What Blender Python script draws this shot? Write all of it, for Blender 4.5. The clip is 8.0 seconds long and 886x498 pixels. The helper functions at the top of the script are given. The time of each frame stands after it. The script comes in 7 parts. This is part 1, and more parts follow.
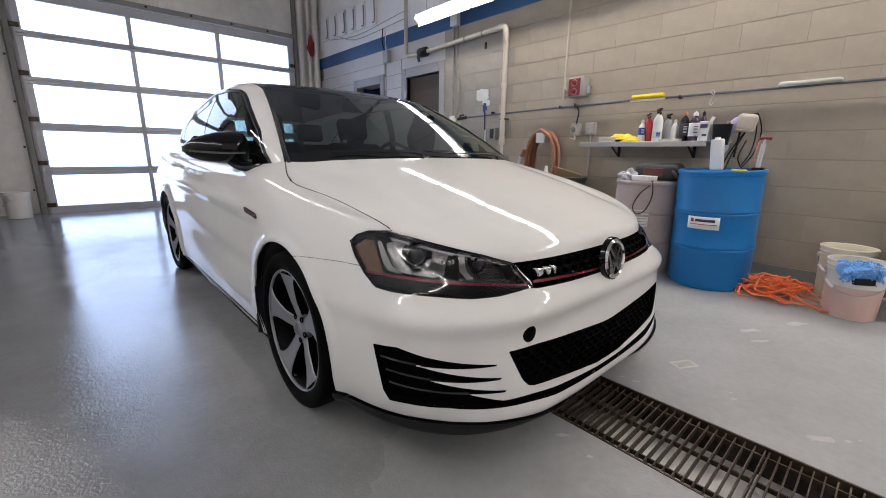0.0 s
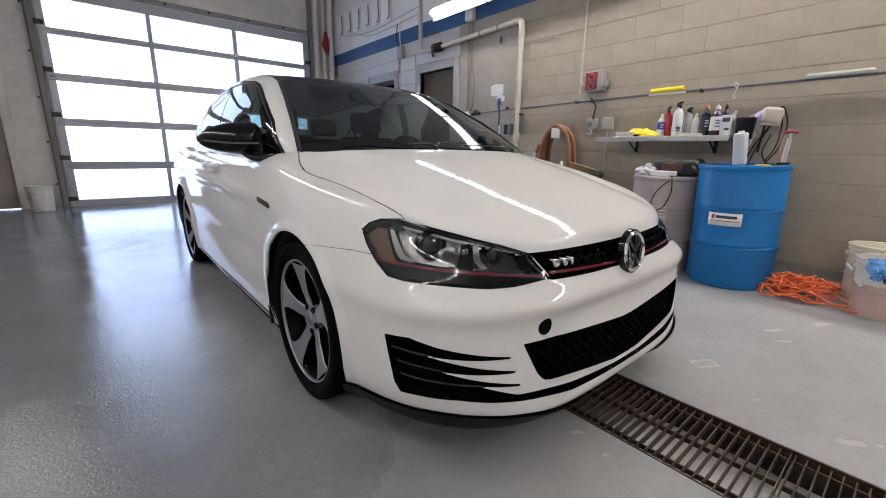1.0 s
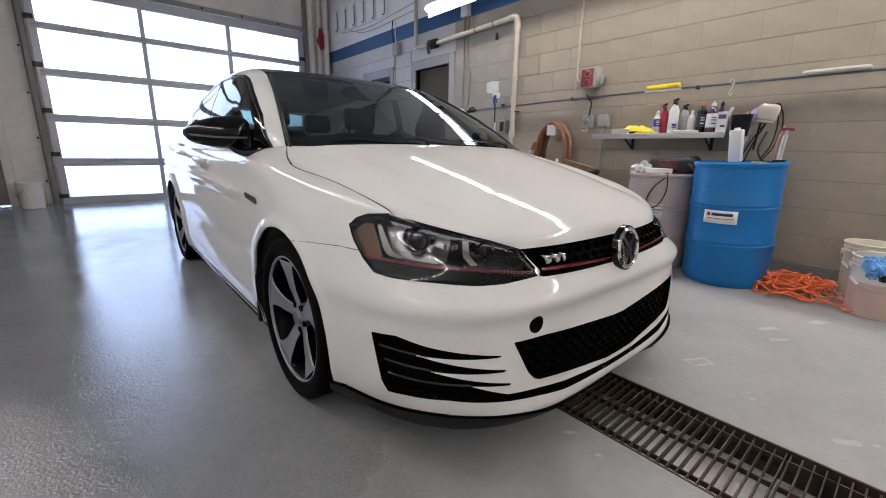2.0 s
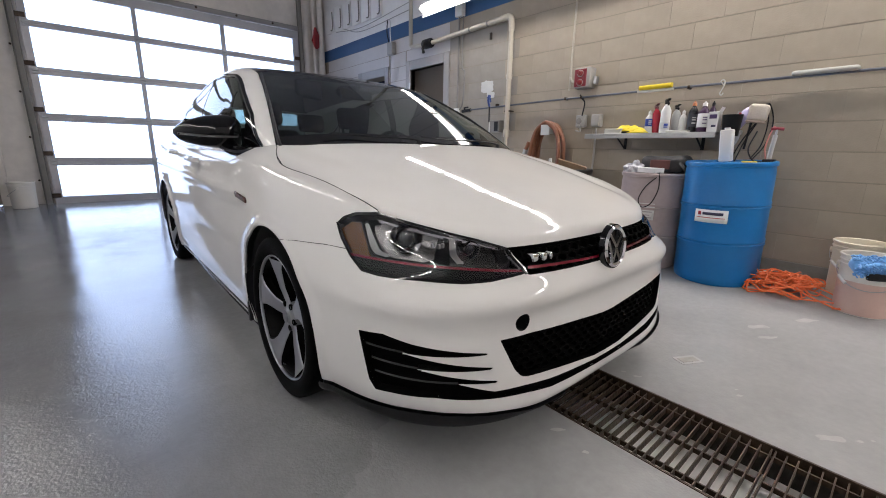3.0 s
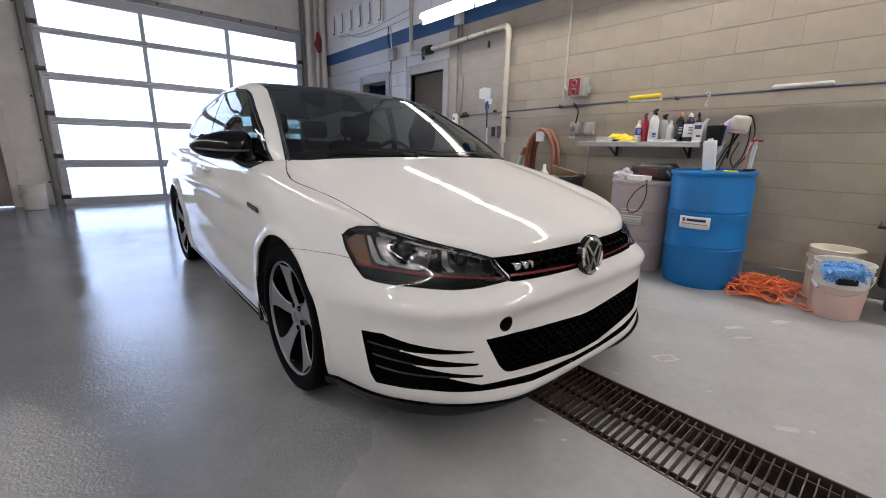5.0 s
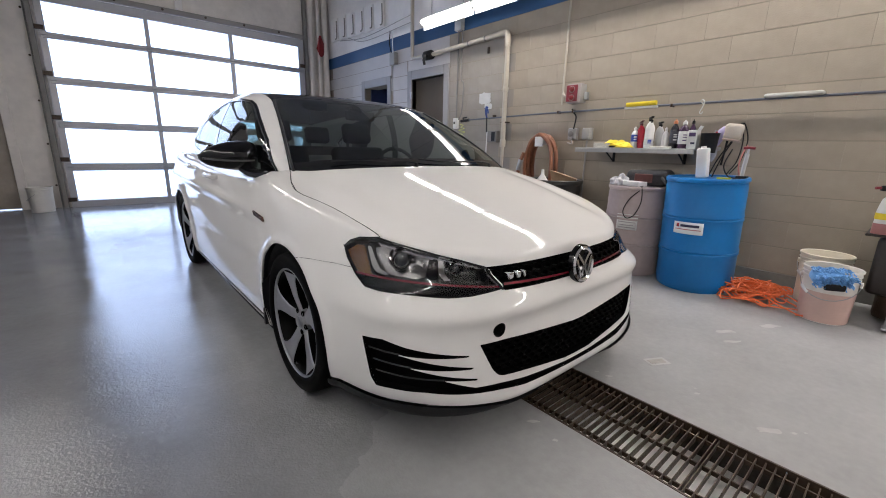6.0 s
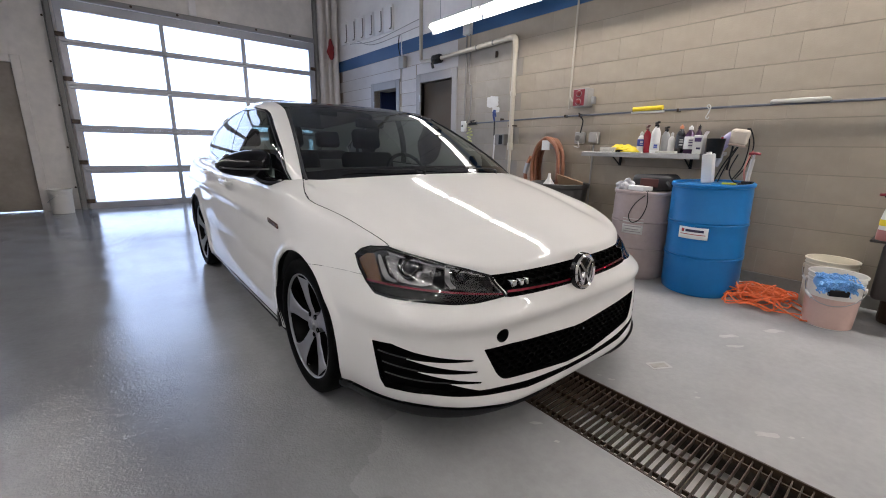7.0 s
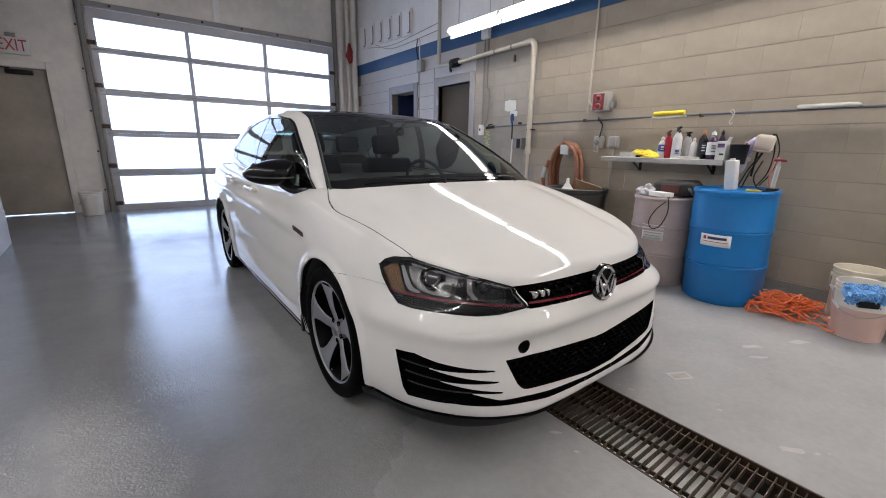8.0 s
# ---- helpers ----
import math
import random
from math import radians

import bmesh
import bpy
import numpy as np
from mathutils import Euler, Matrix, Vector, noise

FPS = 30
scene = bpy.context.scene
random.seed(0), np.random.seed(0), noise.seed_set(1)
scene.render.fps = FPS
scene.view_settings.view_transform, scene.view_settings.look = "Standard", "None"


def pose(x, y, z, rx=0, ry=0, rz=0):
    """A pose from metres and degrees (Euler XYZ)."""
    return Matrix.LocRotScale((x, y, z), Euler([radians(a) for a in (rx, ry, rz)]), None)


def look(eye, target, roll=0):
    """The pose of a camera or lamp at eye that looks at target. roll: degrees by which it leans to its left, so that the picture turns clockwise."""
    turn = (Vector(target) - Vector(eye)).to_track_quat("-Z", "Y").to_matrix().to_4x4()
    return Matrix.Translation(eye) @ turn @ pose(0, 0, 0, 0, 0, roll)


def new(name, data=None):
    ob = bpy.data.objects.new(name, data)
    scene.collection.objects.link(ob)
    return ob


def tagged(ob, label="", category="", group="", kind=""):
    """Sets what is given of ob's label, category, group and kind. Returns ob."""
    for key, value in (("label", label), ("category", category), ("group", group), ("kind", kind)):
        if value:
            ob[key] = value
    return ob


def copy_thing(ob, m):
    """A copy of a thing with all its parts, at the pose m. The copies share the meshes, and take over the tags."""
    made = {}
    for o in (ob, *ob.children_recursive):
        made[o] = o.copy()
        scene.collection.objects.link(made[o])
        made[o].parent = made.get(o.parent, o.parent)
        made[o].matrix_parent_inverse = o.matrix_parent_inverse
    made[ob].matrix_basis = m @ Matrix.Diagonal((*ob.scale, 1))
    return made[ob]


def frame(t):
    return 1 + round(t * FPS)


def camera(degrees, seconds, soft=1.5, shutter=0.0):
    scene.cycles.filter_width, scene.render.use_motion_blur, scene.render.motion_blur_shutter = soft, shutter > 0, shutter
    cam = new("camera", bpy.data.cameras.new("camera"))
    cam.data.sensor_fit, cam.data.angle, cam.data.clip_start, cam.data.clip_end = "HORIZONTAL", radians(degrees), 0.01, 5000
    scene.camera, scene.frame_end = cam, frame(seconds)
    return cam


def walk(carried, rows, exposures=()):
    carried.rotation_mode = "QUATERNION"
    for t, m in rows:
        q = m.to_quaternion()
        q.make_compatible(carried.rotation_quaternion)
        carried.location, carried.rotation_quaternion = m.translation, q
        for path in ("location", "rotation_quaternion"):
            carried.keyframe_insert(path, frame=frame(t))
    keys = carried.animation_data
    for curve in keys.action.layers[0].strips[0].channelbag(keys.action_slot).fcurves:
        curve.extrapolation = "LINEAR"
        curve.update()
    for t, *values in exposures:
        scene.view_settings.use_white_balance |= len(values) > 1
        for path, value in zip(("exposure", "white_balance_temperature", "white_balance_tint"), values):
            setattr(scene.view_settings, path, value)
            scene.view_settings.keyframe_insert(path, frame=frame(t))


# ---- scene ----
cam = camera(95.2, 8.0, 1.0)
PATH = [
    (0, (-1.444, -1.54, 1.029), (-0.146, -0.09, 0.568), 0.7),
    (0.5, (-1.452, -1.521, 1.014), (-0.187, -0.044, 0.549), 0.8),
    (1, (-1.432, -1.52, 0.993), (-0.18, -0.032, 0.525), 0.9),
    (1.5, (-1.411, -1.512, 0.982), (-0.156, -0.029, 0.51), 1.0),
    (3, (-1.376, -1.538, 0.976), (-0.103, -0.07, 0.501), 1.1),
    (3.5, (-1.394, -1.572, 1.001), (-0.118, -0.107, 0.523), 1.2),
    (4, (-1.412, -1.602, 1.028), (-0.136, -0.139, 0.548), 1.3),
    (4.5, (-1.435, -1.631, 1.035), (-0.163, -0.165, 0.554), 1.3),
    (6, (-1.481, -1.722, 1.102), (-0.217, -0.248, 0.621), 1.3),
    (6.5, (-1.505, -1.748, 1.128), (-0.252, -0.266, 0.645), 1.3),
    (7, (-1.513, -1.77, 1.153), (-0.281, -0.271, 0.667), 1.2),
    (7.5, (-1.515, -1.771, 1.181), (-0.314, -0.248, 0.694), 1.2),
    (8, (-1.548, -1.764, 1.201), (-0.373, -0.221, 0.714), 1.1),
]
walk(cam, [(t, look(eye, target, roll)) for t, eye, target, roll in PATH])

# ---- world, sky and lights ----
scene.view_settings.exposure = 0.0
world = bpy.data.worlds.new("world")
scene.world = world
world.use_nodes = True
wn = world.node_tree.nodes
sky = wn.new("ShaderNodeTexSky")
sky.sky_type, sky.sun_disc, sky.sun_elevation, sky.sun_rotation = "NISHITA", False, radians(38), radians(200)
wn["Background"].inputs["Strength"].default_value = 0.10
world.node_tree.links.new(sky.outputs["Color"], wn["Background"].inputs["Color"])

BLOCK_H, BLOCK_L, BLOCK_Z = 0.200, 0.400, 0.215
DOOR_A, DOOR_B = (2.975, 3.745, 2.13), (4.445, 5.19, 2.128)
WALL_X, DOOR_Y, ROOF_Z, LEFT_X, BACK_Y = 2.5, 6.63, 4.4, -2.75, -7.5
TUBE_POWER, DAY_POWER = 84.0, 3.5


# ---- materials ----
def material(name, color, rough=0.5, metal=0.0, vary=0.12, scale=6.0, bump=0.0, bump_scale=60.0, coat=0.0, spec=0.5, rough_vary=0.0, island=0.0, alpha=1.0, sheen=0.0):
    m = bpy.data.materials.new(name)
    m.use_nodes = True
    nt = m.node_tree
    n, l = nt.nodes, nt.links
    b = n["Principled BSDF"]
    co = n.new("ShaderNodeTexCoord")
    big, small = n.new("ShaderNodeTexNoise"), n.new("ShaderNodeTexNoise")
    big.inputs["Scale"].default_value, big.inputs["Detail"].default_value = scale, 4
    small.inputs["Scale"].default_value, small.inputs["Detail"].default_value = scale * 9, 3
    l.new(co.outputs["Object"], big.inputs["Vector"])
    l.new(co.outputs["Object"], small.inputs["Vector"])
    add = n.new("ShaderNodeMath")
    add.operation = "MULTIPLY_ADD"
    add.inputs[1].default_value = 0.35
    l.new(small.outputs["Fac"], add.inputs[0])
    l.new(big.outputs["Fac"], add.inputs[2])
    src = add.outputs[0]
    if island:
        info = n.new("ShaderNodeObjectInfo")
        more = n.new("ShaderNodeMath")
        more.operation = "MULTIPLY_ADD"
        more.inputs[1].default_value = island
        l.new(info.outputs["Random"], more.inputs[0])
        l.new(src, more.inputs[2])
        src = more.outputs[0]
    ramp = n.new("ShaderNodeMapRange")
    ramp.inputs["From Min"].default_value, ramp.inputs["From Max"].default_value = 0.35, 1.0
    ramp.inputs["To Min"].default_value, ramp.inputs["To Max"].default_value = 1 - vary, 1 + vary
    l.new(src, ramp.inputs["Value"])
    mul = n.new("ShaderNodeVectorMath")
    mul.operation = "SCALE"
    mul.inputs[0].default_value = color
    l.new(ramp.outputs["Result"], mul.inputs["Scale"])
    l.new(mul.outputs["Vector"], b.inputs["Base Color"])
    b.inputs["Roughness"].default_value, b.inputs["Metallic"].default_value = rough, metal
    b.inputs["Coat Weight"].default_value, b.inputs["Coat Roughness"].default_value = coat, 0.03
    b.inputs["Specular IOR Level"].default_value = spec
    b.inputs["Alpha"].default_value = alpha
    b.inputs["Sheen Weight"].default_value = sheen
    if rough_vary:
        rr = n.new("ShaderNodeMapRange")
        rr.inputs["From Min"].default_value, rr.inputs["From Max"].default_value = 0.45, 0.95
        rr.inputs["To Min"].default_value, rr.inputs["To Max"].default_value = max(0.02, rough - rough_vary), rough + rough_vary
        l.new(src, rr.inputs["Value"])
        l.new(rr.outputs["Result"], b.inputs["Roughness"])
    if bump:
        bn, bp = n.new("ShaderNodeTexNoise"), n.new("ShaderNodeBump")
        bn.inputs["Scale"].default_value, bn.inputs["Detail"].default_value = bump_scale, 3
        l.new(co.outputs["Object"], bn.inputs["Vector"])
        bp.inputs["Strength"].default_value, bp.inputs["Distance"].default_value = bump, 0.01
        l.new(bn.outputs["Fac"], bp.inputs["Height"])
        l.new(bp.outputs["Normal"], b.inputs["Normal"])
    return m


def glow(name, color, strength):
    m = bpy.data.materials.new(name)
    m.use_nodes = True
    b = m.node_tree.nodes["Principled BSDF"]
    b.inputs["Base Color"].default_value = (0.8, 0.8, 0.8, 1)
    b.inputs["Emission Color"].default_value, b.inputs["Emission Strength"].default_value = (*color, 1), strength
    return m


def glass(name, tint, clear, rough=0.02):
    """Thin glass: lets most light straight through, tinted, with a glossy skin."""
    m = bpy.data.materials.new(name)
    m.use_nodes = True
    n, l = m.node_tree.nodes, m.node_tree.links
    n.remove(n["Principled BSDF"])
    tr, gl, mix, fr = n.new("ShaderNodeBsdfTransparent"), n.new("ShaderNodeBsdfGlossy"), n.new("ShaderNodeMixShader"), n.new("ShaderNodeFresnel")
    tr.inputs["Color"].default_value = (*[c * clear for c in tint], 1)
    gl.inputs["Roughness"].default_value = rough
    fr.inputs["IOR"].default_value = 1.5
    l.new(fr.outputs[0], mix.inputs[0])
    l.new(tr.outputs[0], mix.inputs[1])
    l.new(gl.outputs[0], mix.inputs[2])
    l.new(mix.outputs[0], n["Material Output"].inputs["Surface"])
    return m


def floor_material():
    """Grey floor paint: light and satin where dry, darker and shiny where a film of water lies, with a pebbled skin."""
    m = bpy.data.materials.new("grey_epoxy_floor")
    m.use_nodes = True
    n, l = m.node_tree.nodes, m.node_tree.links
    b = n["Principled BSDF"]
    co, sep = n.new("ShaderNodeTexCoord"), n.new("ShaderNodeSeparateXYZ")
    l.new(co.outputs["Object"], sep.inputs[0])

    def noise(scale, detail=4):
        q = n.new("ShaderNodeTexNoise")
        q.inputs["Scale"].default_value, q.inputs["Detail"].default_value = scale, detail
        l.new(co.outputs["Object"], q.inputs["Vector"])
        return q.outputs["Fac"]

    def math_node(op, a, bb, cc=None):
        q = n.new("ShaderNodeMath")
        q.operation = op
        for k, v in enumerate((a, bb, cc)):
            if v is None:
                continue
            if isinstance(v, (int, float)):
                q.inputs[k].default_value = v
            else:
                l.new(v, q.inputs[k])
        return q.outputs[0]

    def ranged(v, a0, a1, b0, b1, smooth=True):
        q = n.new("ShaderNodeMapRange")
        if smooth:
            q.interpolation_type = "SMOOTHSTEP"
        for k, w in (("From Min", a0), ("From Max", a1), ("To Min", b0), ("To Max", b1)):
            q.inputs[k].default_value = w
        l.new(v, q.inputs["Value"])
        return q.outputs["Result"]
    patch, mid, fine = noise(0.9), noise(3.5), noise(30.0, 3)
    edge = math_node("ADD", sep.outputs["X"], math_node("MULTIPLY_ADD", patch, 0.9, -0.45))
    dry = ranged(edge, -1.75, 0.2, 0.0, 1.0)
    mix = n.new("ShaderNodeMix")
    mix.data_type = "RGBA"
    mix.inputs["A"].default_value = (0.180, 0.185, 0.193, 1)
    mix.inputs["B"].default_value = (0.375, 0.375, 0.37, 1)
    l.new(dry, mix.inputs["Factor"])
    tone = math_node("ADD", math_node("MULTIPLY_ADD", mid, 0.36, 0.75), math_node("MULTIPLY_ADD", fine, 0.22, -0.07))
    sc = n.new("ShaderNodeVectorMath")
    sc.operation = "SCALE"
    l.new(mix.outputs["Result"], sc.inputs[0])
    l.new(tone, sc.inputs["Scale"])
    l.new(sc.outputs["Vector"], b.inputs["Base Color"])
    # the film of water ends where the paint has dried towards the middle of the bay
    drying = ranged(math_node("ADD", sep.outputs["Y"], math_node("MULTIPLY_ADD", patch, 0.8, -0.4)), -0.9, 0.5, 1.0, 0.0)
    rough = math_node("ADD", ranged(dry, 0.0, 1.0, 0.07, 0.20), ranged(mid, 0.36, 0.70, 0.0, 0.03))
    rough = math_node("MULTIPLY_ADD", drying, 0.16, rough)
    l.new(rough, b.inputs["Roughness"])
    l.new(math_node("MULTIPLY", ranged(dry, 0.0, 1.0, 1.0, 0.5), ranged(drying, 0.0, 1.0, 1.0, 0.38)), b.inputs["Specular IOR Level"])
    pebble = math_node("ADD", noise(110.0, 2), math_node("MULTIPLY", noise(48.0, 2), 0.8))
    # the anti-slip skin is coarser away from the roll-up door
    coarse = ranged(math_node("ADD", sep.outputs["Y"], math_node("MULTIPLY_ADD", patch, 1.2, -0.6)), -1.5, 2.4, 0.21, 0.02)
    depth = math_node("ADD", ranged(mid, 0.36, 0.66, 0.025, 0.075), coarse)
    depth = math_node("MULTIPLY", depth, ranged(dry, 0.1, 0.7, 1.0, 0.28))
    bp = n.new("ShaderNodeBump")
    bp.inputs["Distance"].default_value = 0.012
    l.new(depth, bp.inputs["Strength"])
    l.new(pebble, bp.inputs["Height"])
    l.new(bp.outputs["Normal"], b.inputs["Normal"])
    return m


M_PAINT = material("white_car_paint", (0.79, 0.776, 0.745), 0.6, spec=0.0, vary=0.015, coat=0.85)
M_GLOSS_BLACK = material("gloss_black_plastic", (0.004, 0.004, 0.005), 0.04, vary=0.2, spec=0.32)
M_REFLECTOR = material("frosted_chrome_reflector", (0.24, 0.24, 0.24), 0.24, 0.75, vary=0.25, scale=25, bump=0.25, bump_scale=60)
M_BLADE = material("glossy_dark_blade", (0.022, 0.022, 0.023), 0.15, vary=0.1, coat=0.6)
M_SILVER = material("bright_silver_trim", (0.36, 0.36, 0.355), 0.32, 0.7, vary=0.08, scale=40)
M_INTAKE = material("matt_black_intake", (0.0025, 0.0025, 0.0025), 0.6, vary=0.2, spec=0.02)
M_BLACK = material("matt_black_plastic", (0.008, 0.008, 0.009), 0.5, spec=0.25, vary=0.25, bump=0.1, bump_scale=300)
M_RUBBER = material("tyre_rubber", (0.0035, 0.0035, 0.0035), 0.6, spec=0.03, vary=0.3, scale=20, bump=0.10, bump_scale=180)
M_CHROME = material("chrome", (0.75, 0.75, 0.76), 0.08, 1.0, vary=0.04)
M_ALLOY = material("machined_alloy", (0.44, 0.44, 0.46), 0.30, 0.85, vary=0.06, scale=30)
M_RED = material("red_trim", (0.165, 0.005, 0.018), 0.25, vary=0.06, coat=0.6)
M_AMBER = material("amber_reflector", (0.115, 0.043, 0.0035), 0.12, vary=0.35, scale=30, coat=0.9)
M_FLOOR = floor_material()
M_BLOCK = material("beige_painted_block", (0.335, 0.288, 0.226), 0.5, vary=0.15, scale=1.6, bump=0.2, bump_scale=110, island=0.06)
# Greyer paint, also set darker to dim the wall under the lamps.
M_BLOCK_GREY = material("greyer_dimmed_block", (0.285, 0.258, 0.220), 0.55, vary=0.18, scale=1.3, bump=0.2, bump_scale=110, island=0.05)
M_MORTAR = material("painted_mortar", (0.262, 0.226, 0.178), 0.7, vary=0.10, scale=5, bump=0.2)
M_WHITE_WALL = material("white_painted_wall", (0.86, 0.835, 0.815), 0.55, vary=0.10, scale=1.5, bump=0.2, bump_scale=60)
M_FRONT_WALL = material("off_white_wall_paint", (0.76, 0.715, 0.665), 0.55, vary=0.22, scale=1.3, bump=0.2, bump_scale=60)
M_LEFT_WALL = material("pale_grey_painted_block", (0.56, 0.575, 0.60), 0.5, vary=0.08, scale=1.5, bump=0.2, bump_scale=60)
M_CEIL = material("unseen_pale_ceiling", (0.50, 0.49, 0.48), 0.6, vary=0.12, scale=1.2)
M_BLUE = material("blue_wall_stripe", (0.022, 0.085, 0.21), 0.45, vary=0.08, scale=3)
M_STEEL = material("galvanised_steel", (0.42, 0.43, 0.44), 0.42, 0.9, vary=0.15, scale=10)
M_DARK_STEEL = material("dark_rusty_grating", (0.046, 0.028, 0.016), 0.45, 0.35, vary=0.5, scale=14, bump=0.3)
M_DOORFRAME = material("aluminium_door_rail", (0.45, 0.45, 0.47), 0.45, 0.5, vary=0.08, scale=4)
M_PVC = material("cream_pvc_pipe", (0.46, 0.42, 0.345), 0.4, vary=0.10, scale=7)
M_BLUE_DRUM = material("blue_plastic_drum", (0.007, 0.145, 0.40), 0.34, spec=0.32, vary=0.10, scale=4, bump=0.05, bump_scale=30)
M_GREY_DRUM = material("milky_plastic_drum", (0.37, 0.305, 0.295), 0.45, vary=0.18, scale=3)
M_TUBE = glow("fluorescent_tube", (1.0, 0.94, 0.92), TUBE_POWER)
# Left row, set dimmer so that the car's side stays below white.
M_TUBE_DIM = glow("dimmed_fluorescent_tube", (1.0, 0.94, 0.91), 0.75 * TUBE_POWER)
M_DAY = glow("overcast_daylight", (0.61, 0.80, 1.25), DAY_POWER)
M_PANE = glass("clear_door_pane", (1, 1, 1), 0.92, 0.05)
M_LAMP_BOWL = material("dark_lamp_bowl", (0.015, 0.015, 0.017), 0.3, 0.4, vary=0.2)
M_SMOKED = material("smoked_lamp_shelf", (0.004, 0.004, 0.005), 0.25, vary=0.2, spec=0.1)
M_CHROME_DARK = material("dark_chrome", (0.30, 0.30, 0.31), 0.15, 1.0, vary=0.05)
M_LENS_BALL = material("projector_glass", (0.05, 0.055, 0.065), 0.03, vary=0.1, coat=1.0)
M_RIM_BLACK = material("black_rim_paint", (0.002, 0.002, 0.002), 0.4, spec=0.05, vary=0.2)
M_BLADE_SILVER = material("satin_lamp_blade", (0.27, 0.27, 0.268), 0.3, 0.7, vary=0.25, scale=30)
M_CAP = material("silver_cap", (0.35, 0.36, 0.38), 0.3, 0.9, vary=0.2, scale=60)
M_STRIP = material("grey_lens_strip", (0.20, 0.20, 0.20), 0.2, vary=0.1, coat=0.5)
M_FLASH = material("bronze_flash", (0.10, 0.045, 0.035), 0.25, 0.5, vary=0.2, scale=40)
M_SEAT = material("dark_seat_cloth", (0.004, 0.004, 0.005), 0.8, spec=0.05, vary=0.2, scale=20, bump=0.2, bump_scale=300)
M_LAMP_GLASS = glass("clear_lamp_lens", (1, 1, 1), 0.94, 0.015)
M_SIDEGLASS = glass("side_glass", (0.70, 0.88, 0.84), 0.62)
M_LAMP_WHITE = material("white_lamp_metal", (0.78, 0.78, 0.76), 0.4, vary=0.04)
M_TRENCH = material("dark_trench_concrete", (0.030, 0.023, 0.017), 0.5, vary=0.5, scale=5, bump=0.4)
# Near-white base carries the bright reflections on the trench water.
M_WATER = material("white_glare_water", (0.90, 0.87, 0.84), 0.12, vary=0.12, scale=3, coat=0.6)
M_FRAME = material("pale_steel_frame", (0.28, 0.27, 0.262), 0.45, vary=0.06, scale=3)
M_DOOR_TAUPE = material("dark_taupe_door_paint", (0.085, 0.070, 0.055), 0.75, spec=0.2, vary=0.06, scale=2)
# Near-black blue puts the unlit room's darkness into its colour.
M_ROOM_DARK = material("painted_dark_room", (0.012, 0.022, 0.075), 0.5, vary=0.5, scale=2)
M_DOOR_GREY = material("scuffed_grey_door", (0.33, 0.285, 0.24), 0.55, vary=0.25, scale=2.2)
M_RED_CLOTH = material("red_cloth", (0.25, 0.02, 0.025), 0.85, vary=0.2, scale=18, sheen=0.2)
M_SIGN = material("white_plastic", (0.70, 0.70, 0.68), 0.42, vary=0.05, scale=8)
M_SIGN_RED = material("red_sign_paint", (0.55, 0.04, 0.04), 0.4, vary=0.05)
M_CONDUIT = material("grey_plastic_box", (0.33, 0.32, 0.30), 0.45, vary=0.08, scale=8)
M_CONDUIT_DARK = material("dull_grey_conduit", (0.20, 0.19, 0.175), 0.5, vary=0.12, scale=8)
M_RED_FACE = material("red_plastic", (0.20, 0.012, 0.024), 0.35, vary=0.10, scale=20)
M_RED_BUTTON = material("dull_red_button", (0.20, 0.012, 0.014), 0.3, vary=0.1)
M_AIRLINE = material("blue_grey_air_pipe", (0.10, 0.110, 0.140), 0.4, vary=0.15, scale=6)
M_COIL = material("yellow_green_hose", (0.45, 0.48, 0.12), 0.4, vary=0.1)
M_SPRAY_BLUE = material("blue_sprayer", (0.015, 0.04, 0.17), 0.35, vary=0.1)
M_HOSE = material("orange_brown_rubber", (0.21, 0.078, 0.036), 0.5, vary=0.18, scale=12)
M_HOSE_PINK = material("pinkish_tube", (0.45, 0.16, 0.13), 0.4, vary=0.1)
M_YELLOW = material("bright_yellow_cloth", (0.75, 0.58, 0.03), 0.75, vary=0.12, scale=22, bump=0.2, bump_scale=200)
M_CLEAR = material("milky_clear_plastic", (0.66, 0.66, 0.64), 0.2, vary=0.05, alpha=0.75)
M_CLOTH_WHITE = material("white_cloth", (0.56, 0.55, 0.50), 0.8, vary=0.08, scale=20, bump=0.2, bump_scale=150)
M_STAINLESS = material("stainless_shelf", (0.40, 0.40, 0.40), 0.36, 0.95, vary=0.12, scale=9)
M_BOTTLE_WHITE = material("white_bottle_plastic", (0.74, 0.74, 0.72), 0.32, vary=0.04)
M_BOTTLE_RED = material("red_bottle", (0.36, 0.015, 0.03), 0.25, vary=0.1)
M_BOTTLE_REDDARK = material("dark_red_trigger", (0.10, 0.012, 0.016), 0.35, vary=0.1)
M_BOTTLE_GREY = material("grey_bottle", (0.36, 0.37, 0.37), 0.3, vary=0.1)
M_BOTTLE_BLACK = material("black_bottle", (0.012, 0.012, 0.016), 0.25, vary=0.2)
M_BOTTLE_PURPLE = material("dark_purple_bottle", (0.04, 0.015, 0.045), 0.25, vary=0.2)
M_CAP_ORANGE = material("orange_cap", (0.62, 0.22, 0.10), 0.4, vary=0.08)
M_LABEL_BLUE = material("blue_label", (0.02, 0.05, 0.30), 0.4, vary=0.1)
M_LABEL_WHITE = material("white_label", (0.86, 0.86, 0.86), 0.4, vary=0.03)
M_LABEL_GREY = material("pale_label", (0.60, 0.60, 0.58), 0.5, vary=0.08, scale=15)
M_LABEL_BLACK = material("black_label", (0.02, 0.022, 0.03), 0.4, vary=0.1)
M_LABEL_PURPLE = material("purple_print", (0.08, 0.04, 0.14), 0.5, vary=0.1)
